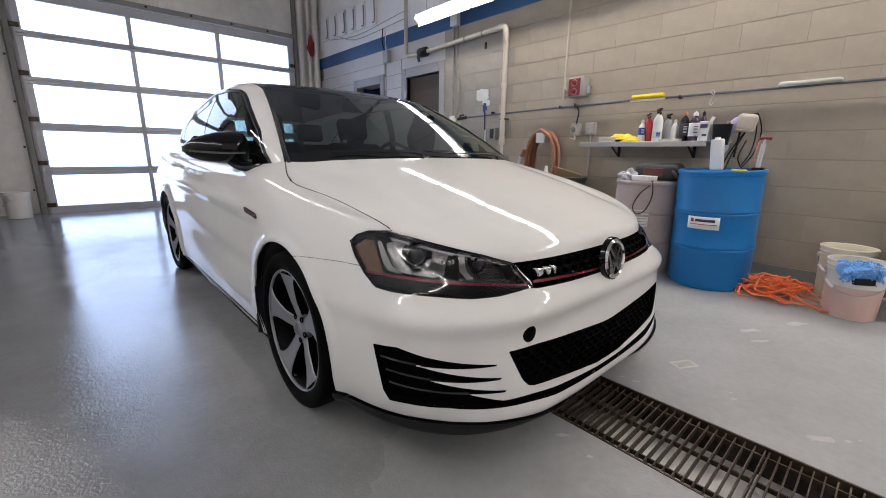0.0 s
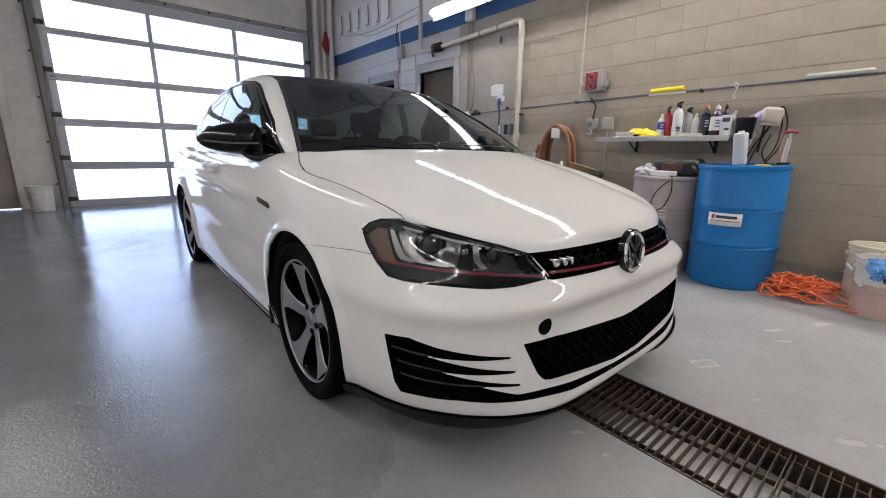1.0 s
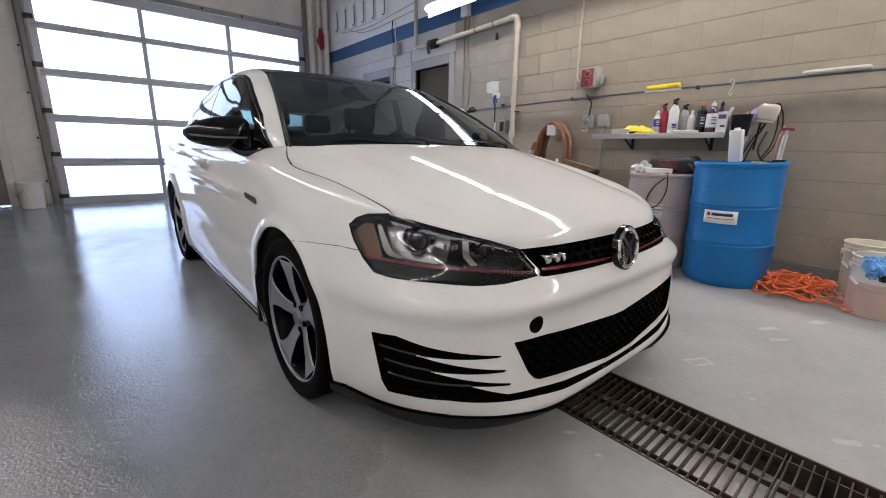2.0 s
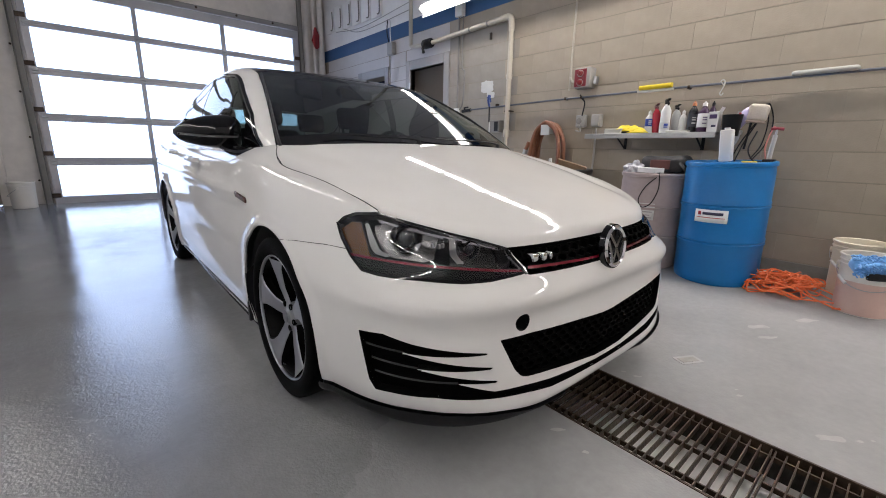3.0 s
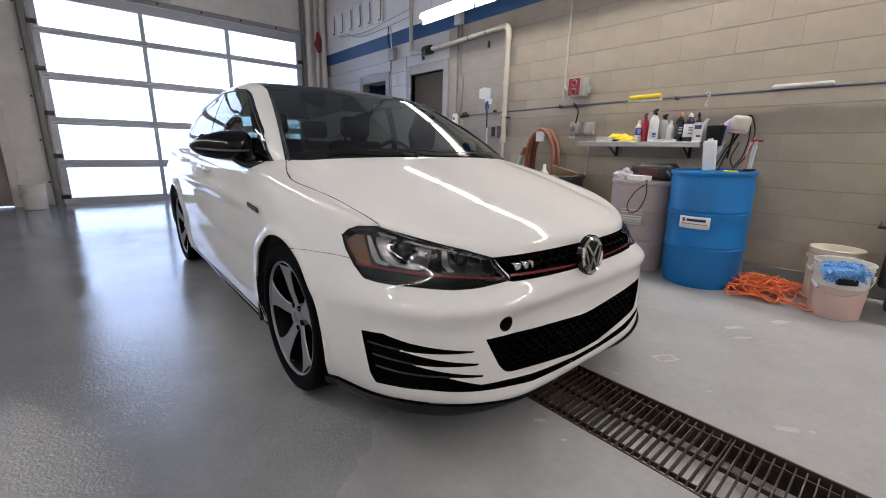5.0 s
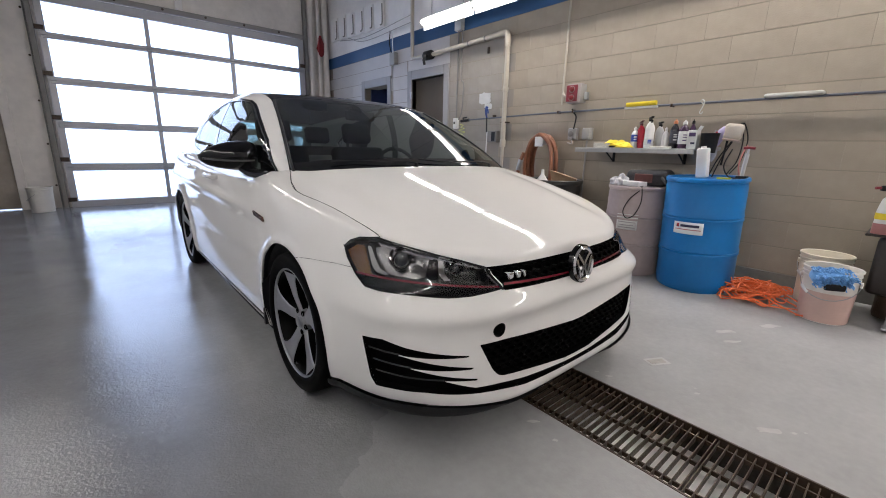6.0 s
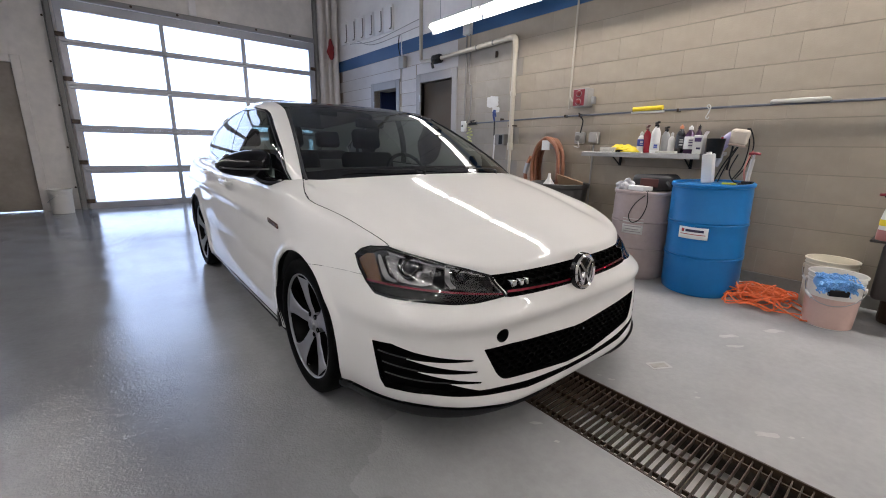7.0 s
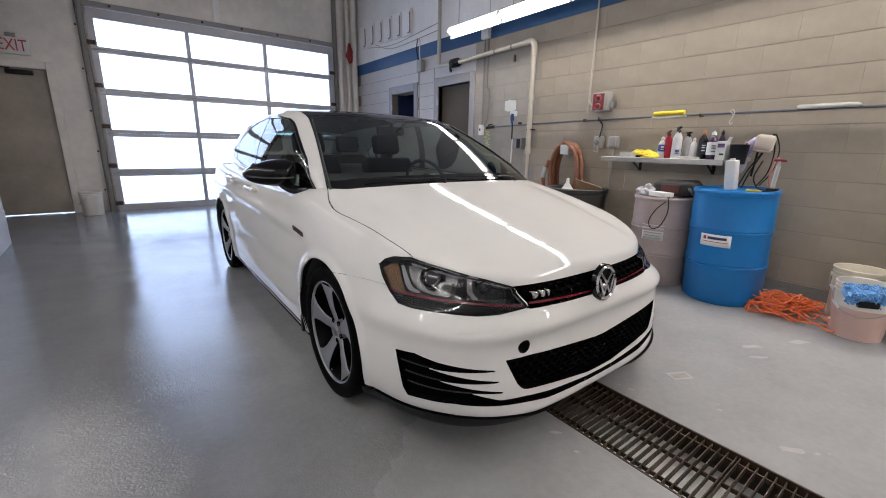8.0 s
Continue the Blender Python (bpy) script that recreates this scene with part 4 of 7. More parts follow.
def build_cabin():
    cab = sheet_mesh(cabin_sheet())
    screen_f = lambda c: np.where((c[:, 1] < 1.3), poly_distance(SCREEN, np.abs(c[:, 0]), c[:, 1]), 1.0)
    screen = take(cab, slice_mesh(cab, screen_f))
    inner = slice_mesh(screen, lambda c: np.maximum(screen_f(c) + 0.022, 0.028 - (c[:, 2] - shoulder_height(c[:, 0], c[:, 1]))))
    glass_bm = take(screen, inner)
    part("windscreen_border", screen, M_GLOSS_BLACK, CAR, "black windscreen border")
    part("windscreen", glass_bm, M_WINDSHIELD, CAR, "tinted windscreen").visible_shadow = False
    side = take(cab, slice_mesh(cab, in_side(SIDE_GLASS, 0.52)))
    seal = slice_mesh(side, in_side(SIDE_GLASS, 0.52, -0.014))
    panes = take(side, seal)
    # Narrow chrome ring stands in for the reflection along the black seal.
    gleam_faces = slice_mesh(side, in_side(SIDE_GLASS, 0.52, -0.009))
    for piece in islands(take(side, gleam_faces)):
        if len(piece.faces) > 20:
            part("window_gleam", pushed(piece, 0.006), M_CHROME_DARK, CAR, "thin line round the side windows, the black seal's gleam as chrome")
    for piece in islands(side):
        part("window_seal", pushed(piece, 0.004), M_GLOSS_BLACK, CAR)
    # the sail in front, the post between the doors and the one at the back are black
    posts = take(panes, slice_mesh(panes, lambda c: np.minimum(np.minimum(np.abs(c[:, 1] - 1.66 + 0.22 * (c[:, 2] - 1.1)) - 0.045, np.abs(c[:, 1] - 2.55 + 0.25 * (c[:, 2] - 1.1)) - 0.03), c[:, 1] - 0.575)))
    for piece in islands(posts):
        part("window_post", pushed(piece, 0.002), M_GLOSS_BLACK, CAR)
    for piece in islands(panes):
        if len(piece.faces) > 3:
            part("side_window", piece, M_SIDEGLASS, CAR).visible_shadow = False
    back_f = lambda c: np.where(c[:, 1] > 2.85, poly_distance([(-0.58, 1.09), (0.58, 1.09), (0.50, 1.35), (-0.50, 1.35)], c[:, 0], c[:, 2]), 1.0)
    part("rear_window", take(cab, slice_mesh(cab, back_f)), M_SIDEGLASS, CAR).visible_shadow = False
    roof = take(cab, slice_mesh(cab, in_plan(ROOF, 1.25)))
    thick(part("roof", roof, M_GLOSS_BLACK, CAR, "gloss black roof"), 0.02)
    thick(part("pillar_frame", cab, M_PAINT, CAR, "white pillars and roof rails"), 0.02)


build_cabin()


def build_pillar_trim():
    """Black rubber seals along both sides of the windscreen."""
    skin = cabin_sheet()[:52].reshape(-1, 3)
    skin = skin[skin[:, 1] < 1.1]

    def spot(x, y):
        d = (skin[:, 0] - x) ** 2 + (skin[:, 1] - y) ** 2
        near = np.argpartition(d, 5)[:5]
        w = 1 / (d[near] + 1e-6)
        return float((skin[near, 2] * w).sum() / w.sum())
    ys = np.linspace(0.25, 0.955, 12)
    xs = np.interp(ys, [0.0, 0.28, 0.433, 0.586, 0.779, 0.960], [0.765, 0.754, 0.717, 0.678, 0.630, 0.584])
    for sx in (-1, 1):
        part("screen_seal", tube([(sx * (x - 0.010), y, spot(x - 0.010, y) + 0.002) for x, y in zip(xs, ys)], 0.008, 8, smooth=3), M_BLACK, CAR)


build_pillar_trim()


def build_hood_gap_line():
    """A dark strip that stands in for the shade in the shut line between bonnet and wings."""
    line = [(0.7385, -0.500), (0.750, -0.45), (0.765, -0.37), (0.781, -0.25), (0.800, -0.12), (0.815, -0.02), (0.818, 0.05), (0.812, 0.10), (0.802, 0.14), (0.786, 0.19), (0.768, 0.235)]
    skin = SHEET[55:].reshape(-1, 3)
    skin = skin[skin[:, 1] < 0.5]

    def top_of(x, y):
        d = (skin[:, 0] - x) ** 2 + (skin[:, 1] - y) ** 2
        near = np.argpartition(d, 5)[:5]
        w = 1 / (d[near] + 1e-7)
        return float((skin[near, 2] * w).sum() / w.sum())
    for sx in (-1, 1):
        part("hood_gap_line", tube([(sx * x, y, top_of(x, y) - 0.0012) for x, y in line], 0.0020, 8, smooth=3), M_BLACK, CAR)


build_hood_gap_line()


def build_inside():
    part("interior_tub", moved(box(-0.70, 0.70, 0.42, 3.0, 0.25, 0.30, 0.02), pose(0, 0, 0)), M_BLACK, CAR)
    for sx in (-1, 1):
        part("door_lining", box(sx * 0.735, sx * 0.755, 0.5, 2.9, 0.28, 0.93, 0.008), M_BLACK, CAR)
    part("tailgate_lining", box(-0.7, 0.7, 3.02, 3.06, 0.3, 1.03, 0.01), M_BLACK, CAR)
    part("bulkhead", box(-0.72, 0.72, 0.30, 0.36, 0.2, 0.90, 0.01), M_BLACK, CAR)
    dash = box(-0.69, 0.69, 0.30, 0.86, 0.60, 0.935, 0.05, 3)
    for v in dash.verts:
        if v.co.z > 0.8:
            v.co.z -= 0.05 * max(0, (v.co.y - 0.5) / 0.4)
    hoodlet = moved(box(-0.19, 0.19, -0.12, 0.12, 0, 0.07, 0.03, 3), pose(0.36, 0.72, 0.90))
    part("dashboard", merge(dash, hoodlet), M_SEAT, CAR)
    part("cowl", box(-0.73, 0.73, 0.16, 0.34, 0.93, 0.957, 0.008), M_BLACK, CAR, "black scuttle panel under the wipers")
    wheel_bm = tube([(0.18 * math.cos(a), 0, 0.18 * math.sin(a)) for a in [math.pi * k / 16 for k in range(32)]], 0.014, 8, closed=True)
    for a in (0, 180, 270):
        merge(wheel_bm, tube([(0, 0, 0), (0.17 * math.cos(radians(a)), 0, 0.17 * math.sin(radians(a)))], 0.013, 8))
    merge(wheel_bm, lathe([(0.001, -0.03), (0.05, -0.03), (0.065, -0.01), (0.05, 0.03)], 20, axis="y"))
    part("steering_wheel", wheel_bm, M_BLACK, CAR, at=pose(0.36, 0.98, 0.93, -24))

    def seat(x, y, wide, name):
        bm = box(x - wide / 2, x + wide / 2, y - 0.26, y + 0.24, 0.45, 0.60, 0.05, 3)
        back = moved(box(-wide / 2, wide / 2, -0.06, 0.06, 0, 0.60, 0.05, 3), pose(x, y + 0.26, 0.52, -16))
        merge(bm, back)
        for hx in ([x] if wide < 0.7 else [x - 0.42, x + 0.42]):
            merge(bm, moved(box(-0.13, 0.13, -0.045, 0.045, 0.63, 0.80, 0.035, 3), pose(hx, y + 0.26, 0.52, -14)))
        part(name, bm, M_SEAT, CAR)
    seat(-0.36, 1.22, 0.50, "front_seat")
    seat(0.36, 1.22, 0.50, "front_seat")
    seat(0.0, 2.20, 1.25, "rear_seat")
    mirror = moved(box(-0.11, 0.11, -0.015, 0.02, -0.03, 0.03, 0.012, 2), pose(0, 0.93, 1.31))
    part("inner_mirror", merge(mirror, tube([(0, 0.93, 1.33), (0, 0.90, 1.365)], 0.012)), M_BLACK, CAR)


build_inside()


def build_underside():
    bm = box(-0.74, 0.74, -0.70, 3.1, 0.175, 0.20, 0.01)
    part("underbody", bm, M_BLACK, CAR)
    for hy in HUBS:
        for sx in (-1, 1):
            bm = bmesh.new()
            rows = []
            for xx in (0.50, 0.878):
                rows.append([bm.verts.new((sx * xx, hy - 0.006 + 0.378 * math.cos(a), 0.325 + 0.378 * math.sin(a))) for a in [radians(-20 + 220 * k / 30) for k in range(31)]])
            for i in range(30):
                bm.faces.new((rows[0][i], rows[0][i + 1], rows[1][i + 1], rows[1][i]))
            bm.faces.new(rows[0])
            thick(part("arch_liner", bm, M_BLACK, CAR), 0.004)
    # sills: a black rail with a bright edge, and the flap behind each front wheel
    for sx in (-1, 1):
        sill = box(sx * 0.80, sx * 0.872, 0.36, 2.27, 0.150, 0.185, 0.008, 2)
        skirt = part("side_skirt", sill, M_GLOSS_BLACK, CAR, "black side skirt")
        part("skirt_bright_line", box(sx * 0.868, sx * 0.8755, 0.37, 2.26, 0.176, 0.183, 0.002), M_SILVER, skirt, "thin bright line along the skirt")
        flap, rows = bmesh.new(), []
        for z in np.linspace(0.19, 0.475, 12):
            y = math.sqrt(0.360 ** 2 - max(0.0, z - 0.325) ** 2) - 0.03 * max(0, 0.30 - z)
            out = 0.906 - 0.04 * max(0, z - 0.42) / 0.055
            rows.append([flap.verts.new(p) for p in ((sx * 0.80, y, z), (sx * out, y, z), (sx * out, y + 0.022, z), (sx * 0.80, y + 0.022, z))])
        for ra, rb in zip(rows, rows[1:]):
            for k in range(4):
                flap.faces.new((ra[k], ra[(k + 1) % 4], rb[(k + 1) % 4], rb[k]))
        flap.faces.new(rows[0]), flap.faces.new(rows[-1])
        part("mud_flap", flap, M_BLACK, CAR, "black flap behind the front wheel")


build_underside()


def build_mirrors():
    for sx in (-1, 1):
        u = np.linspace(0, 1, 26)
        top = smooth_curve([0, 0.06, 0.2, 0.45, 0.7, 0.88, 1.0], [0.046, 0.066, 0.076, 0.071, 0.054, 0.032, 0.004])(u)
        low = smooth_curve([0, 0.06, 0.2, 0.5, 0.8, 0.94, 1.0], [-0.066, -0.080, -0.084, -0.076, -0.060, -0.042, -0.024])(u)
        deep = smooth_curve([0, 0.06, 0.3, 0.7, 0.94, 1.0], [0.035, 0.066, 0.088, 0.074, 0.040, 0.016])(u)
        rows = []
        for w, zt, zb, dp in zip(u, top, low, deep):
            ring_pts = []
            for a in np.linspace(0, 2 * np.pi, 33)[:-1]:
                ca, sa = math.cos(a), math.sin(a)
                y = -dp * abs(ca) ** 0.8 if ca > 0 else 0.035 * abs(ca) ** 0.35
                ring_pts.append((-0.132 + 0.270 * w, y + 0.03 * w, (zt + zb) / 2 + (zt - zb) / 2 * math.copysign(abs(sa) ** 0.85, sa)))
            rows.append(ring_pts + ring_pts[:1])
        bm = grid_mesh(np.array(rows))
        bmesh.ops.remove_doubles(bm, verts=bm.verts, dist=1e-6)
        bmesh.ops.holes_fill(bm, edges=[e for e in bm.edges if e.is_boundary])
        cap_m = pose(sx * 0.920, 0.685, 1.045) @ Matrix.Diagonal((sx, 1, 1, 1))
        house = part("wing_mirror", moved(bm, cap_m), M_GLOSS_BLACK, CAR, "gloss black wing mirror")
        band = bmesh.new()
        strip_rows = []
        for w in np.linspace(0.10, 0.97, 16):
            dp = float(np.interp(w, u, deep))
            zc = -0.024 - 0.004 * math.sin(math.pi * w) + 0.008 * w ** 3
            mid, half = float(np.interp(w, u, (top + low) / 2)), float(np.interp(w, u, (top - low) / 2))
            front = []
            for dz in (0.0045, -0.0045):
                sa = min(1.0, abs((zc + dz - mid) / half)) ** (1 / 0.85)
                front.append((sx * (-0.132 + 0.270 * w) + sx * 0.920, 0.685 - dp * math.sqrt(1 - sa * sa) ** 0.8 + 0.03 * w - 0.0015, 1.045 + zc + dz))
            strip_rows.append(front)
        grid_mesh(np.array(strip_rows), band)
        bmesh.ops.solidify(band, geom=band.faces[:], thickness=0.003)
        part("indicator_strip", band, M_STRIP, house, "grey indicator strip")
        arm = tube([(sx * 0.795, 0.43, 0.958), (sx * 0.825, 0.53, 0.953), (sx * 0.850, 0.62, 0.965), (sx * 0.875, 0.68, 1.0)], lambda t: 0.022 + 0.010 * t, 12, smooth=5)
        part("mirror_arm", arm, M_GLOSS_BLACK, house)
        glass_bm = moved(box(-0.10, 0.10, 0.033, 0.038, -0.045, 0.05, 0.01), cap_m)
        part("mirror_glass", glass_bm, M_CHROME, house)


build_mirrors()


def build_fittings():
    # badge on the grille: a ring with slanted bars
    y = skin_y(0, 0.66)
    at = pose(0, y - 0.022, 0.656, 84) @ Matrix.Diagonal((1.06, 1.06, 1.2, 1))
    ring_bm = lathe([(0.054, 0.0), (0.056, 0.010), (0.063, 0.014), (0.070, 0.009), (0.071, -0.006), (0.054, -0.006)], 48)
    badge = part("grille_badge", ring_bm, M_CHROME, CAR, "round chrome badge on the grille", at=at)
    part("badge_surround", lathe([(0.070, -0.008), (0.0715, 0.006), (0.0745, 0.006), (0.0765, -0.008)], 48, closed=True), M_GLOSS_BLACK, badge)
    part("badge_field", lathe([(0.001, 0.006), (0.0545, 0.004), (0.0545, -0.006)], 40), M_GLOSS_BLACK, badge)
    bars = bmesh.new()
    for a, b in (((-0.038, 0.040), (0.0, -0.002)), ((0.038, 0.040), (0.0, -0.002)), ((-0.050, 0.024), (-0.022, -0.050)), ((0.050, 0.024), (0.022, -0.050)), ((-0.022, -0.050), (0, -0.008)), ((0.022, -0.050), (0, -0.008))):
        d = Vector((b[0] - a[0], b[1] - a[1], 0))
        n = Vector((-d.y, d.x, 0)).normalized() * 0.0055
        pts = [Vector((*a, 0.006)) + n, Vector((*a, 0.006)) - n, Vector((*b, 0.006)) - n, Vector((*b, 0.006)) + n]
        low = [bars.verts.new(q - Vector((0, 0, 0.004))) for q in pts]
        top = [bars.verts.new(q * 0.985 + Vector((0, 0, 0.006))) for q in pts]
        bars.faces.new(top)
        for i in range(4):
            bars.faces.new((low[i], low[(i + 1) % 4], top[(i + 1) % 4], top[i]))
    part("badge_bars", bars, M_CHROME, badge, smooth=False)
    # three small bright blocks beside it
    for k, (x, w) in enumerate(((-0.392, 0.030), (-0.356, 0.022), (-0.328, 0.012))):
        y = skin_y(x, 0.665)
        part("grille_letter_block", box(x - w / 2, x + w / 2, y - 0.012, y + 0.02, 0.653, 0.677, 0.004, 2), M_CHROME, CAR)
    # fender flashes, door handles, wipers
    for sx in (-1, 1):
        fl = box(-0.005, 0.005, -0.066, 0.066, -0.012, 0.012, 0.003)
        for v in fl.verts:
            v.co.z += v.co.y * 0.10
            v.co.y += v.co.z * 0.6
        part("fender_flash", fl, M_FLASH, CAR, "small dark bronze fender flash", at=pose(sx * 0.903, 0.335, 0.766))
        for hy, hz in ((1.33, 0.893), (2.0, 0.925)):
            hd = tube([(sx * 0.880, hy - 0.10, hz), (sx * 0.915, hy - 0.085, hz + 0.002), (sx * 0.918, hy, hz + 0.004), (sx * 0.915, hy + 0.085, hz + 0.006), (sx * 0.880, hy + 0.10, hz + 0.006)], 0.014, 10, smooth=5)
            part("door_handle", hd, M_PAINT, CAR)
    skin = cabin_sheet()[:44].reshape(-1, 3)

    def on_glass(x, up, lift):
        """A place on the windscreen by its height above the bonnet's edge."""
        near = skin[(np.abs(skin[:, 0] - abs(x)) < 0.02) & (skin[:, 1] < 1.0)]
        p = near[np.argmin(np.abs(near[:, 2] - shoulder_height(near[:, 0], near[:, 1]) - up))]
        return (x, p[1] - 0.4 * lift, p[2] + 0.9 * lift)
    for xs, ups in (((0.50, 0.44, 0.30, 0.10, -0.06), (0.004, 0.008, 0.010, 0.012, 0.014)), ((-0.10, -0.16, -0.30, -0.45, -0.58), (0.004, 0.008, 0.010, 0.014, 0.018))):
        wp = tube([on_glass(a, b, 0.014) for a, b in zip(xs, ups)], lambda t: 0.0055 - 0.0025 * t, 8, smooth=4)
        merge(wp, moved(lathe([(0.001, 0.008), (0.010, 0.006), (0.013, -0.02)], 12), Matrix.Translation(on_glass(xs[0], ups[0], 0.010))))
        part("wiper", wp, M_BLACK, CAR)
    # tail lamps
    for sx in (-1, 1):
        part("tail_lamp", box(sx * 0.52, sx * 0.80, 3.28, 3.365, 0.80, 0.93, 0.02, 2), M_RED, CAR)


build_fittings()


def build_wheel(x, y, side, turn):
    w = empty("wheel", "", "", x, y, TYRE_R)
    w.parent = CAR
    f = side
    prof = [(0.243, 0.088), (0.252, 0.104), (0.262, 0.1105), (0.280, 0.1155), (0.298, 0.1145), (0.310, 0.110), (0.3175, 0.102), (0.3215, 0.085), (0.322, 0.0),
            (0.3215, -0.085), (0.3175, -0.102), (0.310, -0.110), (0.280, -0.113), (0.252, -0.104), (0.243, -0.088)]
    bm = lathe([(r, f * h) for r, h in prof], 80, axis="x", closed=True)
    part("tyre", bm, M_RUBBER, w, "low-profile black tyre")
    barrel = lathe([(r, f * h) for r, h in ((0.2485, 0.100), (0.243, 0.094), (0.235, 0.082), (0.228, 0.03), (0.222, -0.02), (0.11, -0.045), (0.001, -0.045))], 64, axis="x", caps=False)
    part("rim", barrel, M_RIM_BLACK, w)
    lip = lathe([(r, f * h) for r, h in ((0.2500, 0.092), (0.2510, 0.1035), (0.2475, 0.1055), (0.2435, 0.101), (0.2425, 0.090))], 80, axis="x", closed=True)
    part("rim_edge", lip, M_ALLOY, w, "bright machined rim edge")
    for k in range(5):
        a0 = radians(turn + 72 * k)
        bm = bmesh.new()
        rows = []
        for r, half, lean, depth in ((0.030, 0.024, 0.0, 0.062), (0.055, 0.027, 0.003, 0.066), (0.085, 0.0275, 0.007, 0.073), (0.120, 0.0295, 0.010, 0.082), (0.165, 0.036, 0.011, 0.089), (0.203, 0.047, 0.009, 0.096), (0.227, 0.061, 0.006, 0.099), (0.2425, 0.076, 0.004, 0.100)):
            cs = []
            for lat, dx in ((-half, -0.034), (-half, -0.004), (-half + 0.004, 0.0), (half - 0.004, 0.0), (half, -0.004), (half, -0.034)):
                c = lat + lean
                rr = math.sqrt(max(r * r - c * c, 1e-6))
                yy, zz = c * math.cos(a0) - rr * math.sin(a0), c * math.sin(a0) + rr * math.cos(a0)
                cs.append(bm.verts.new((f * (depth + dx), yy, zz)))
            rows.append(cs)
        for ra, rb in zip(rows, rows[1:]):
            for i in range(5):
                fc = bm.faces.new((ra[i], ra[i + 1], rb[i + 1], rb[i]))
                fc.material_index = 0 if i in (1, 2, 3) else 1
        sp = part("spoke", bm, M_ALLOY, w)
        sp.data.materials.append(M_RIM_BLACK)
        lug = lathe([(0.0125, f * 0.055), (0.0125, f * 0.0725), (0.0105, f * 0.0735), (0.008, f * 0.062), (0.001, f * 0.062)], 14, axis="x")
        part("lug_hole", moved(lug, pose(0, -0.052 * math.sin(a0 + radians(36)), 0.052 * math.cos(a0 + radians(36)))), M_RIM_BLACK, w)
    hub = lathe([(r, f * h) for r, h in ((0.066, 0.045), (0.064, 0.066), (0.045, 0.069), (0.030, 0.074), (0.029, 0.080), (0.026, 0.082), (0.001, 0.083))], 36, axis="x")
    part("hub", hub, M_ALLOY, w)
    part("centre_cap", lathe([(0.0255, f * 0.080), (0.0255, f * 0.0845), (0.022, f * 0.0855), (0.001, f * 0.0855)], 28, axis="x"), M_CAP, w, "small badge cap")
    disc = lathe([(0.15, f * 0.0), (0.15, f * 0.02), (0.07, f * 0.024), (0.001, f * 0.024)], 40, axis="x")
    part("brake_disc", disc, M_RIM_BLACK, w)
    part("valve", tube([(f * 0.088, 0.0, -0.205), (f * 0.105, 0.0, -0.198)], 0.004, 8), M_CHROME, w)


for sx in (-1, 1):
    for hy, turn in zip(HUBS, (WHEEL_TURN_FRONT, WHEEL_TURN_REAR)):
        build_wheel(sx * 0.782, hy, sx, turn)


# ---- strip lights ----
def strip_light(drop, tilt, tubes, tube_mat):
    lamp = empty("strip_light", "white fluorescent strip light, switched on, hung on rods", "strip light", group="strip lights")
    hood = bmesh.new()
    # The deep lip on one side is added to keep light off the wall.
    prof = [(-0.062, -0.006), (-0.034, 0.046), (0.034, 0.046), (0.077, -0.062), (0.073, -0.063), (0.030, 0.040), (-0.030, 0.040), (-0.058, -0.009)]
    a = [hood.verts.new((x, 0, z)) for x, z in prof]
    b = [hood.verts.new((x, 0.975, z)) for x, z in prof]
    for k in range(8):
        hood.faces.new((a[k], a[(k + 1) % 8], b[(k + 1) % 8], b[k]))
    lean = pose(0, 0, 0, 0, tilt, 0)
    part("skirted_channel", moved(hood, lean), M_LAMP_WHITE, lamp, smooth=False)
    for x in tubes:
        part("tube", moved(tube([(x, 0.050, -0.014), (x, 0.925, -0.014)], 0.0135, 12), lean), tube_mat, lamp)
        for y in (0.0, 0.955):
            part("socket", moved(box(x - 0.014, x + 0.014, y, y + 0.02, -0.030, 0.034, 0.002), lean), M_LAMP_WHITE, lamp)
    for y in (0.15, 0.76):
        part("hanger", tube([(0, y, 0.042), (0, y, drop)], 0.004, 6), M_STEEL, lamp)
    return lamp


# Tilts turn the added lips towards the walls, for their shading.
LAMP_ROWS = (((2.22, 2.762), 30, (-0.020, 0.020), M_TUBE, 0, [2.17 - 1.0 * k for k in range(10)]), ((-2.45, 2.75), 13, (0.0,), M_TUBE_DIM, 180, [4.575 - 1.0 * k for k in range(11)]))
for (lx, lz), tilt, tubes, tube_mat, turned, places in LAMP_ROWS:
    first_lamp = strip_light(ROOF_Z - lz, tilt, tubes, tube_mat)
    first_lamp.matrix_basis = pose(lx, places[0], lz, 0, 0, turned)
    for ly in places[1:]:
        copy_thing(first_lamp, pose(lx, ly, lz, 0, 0, turned))


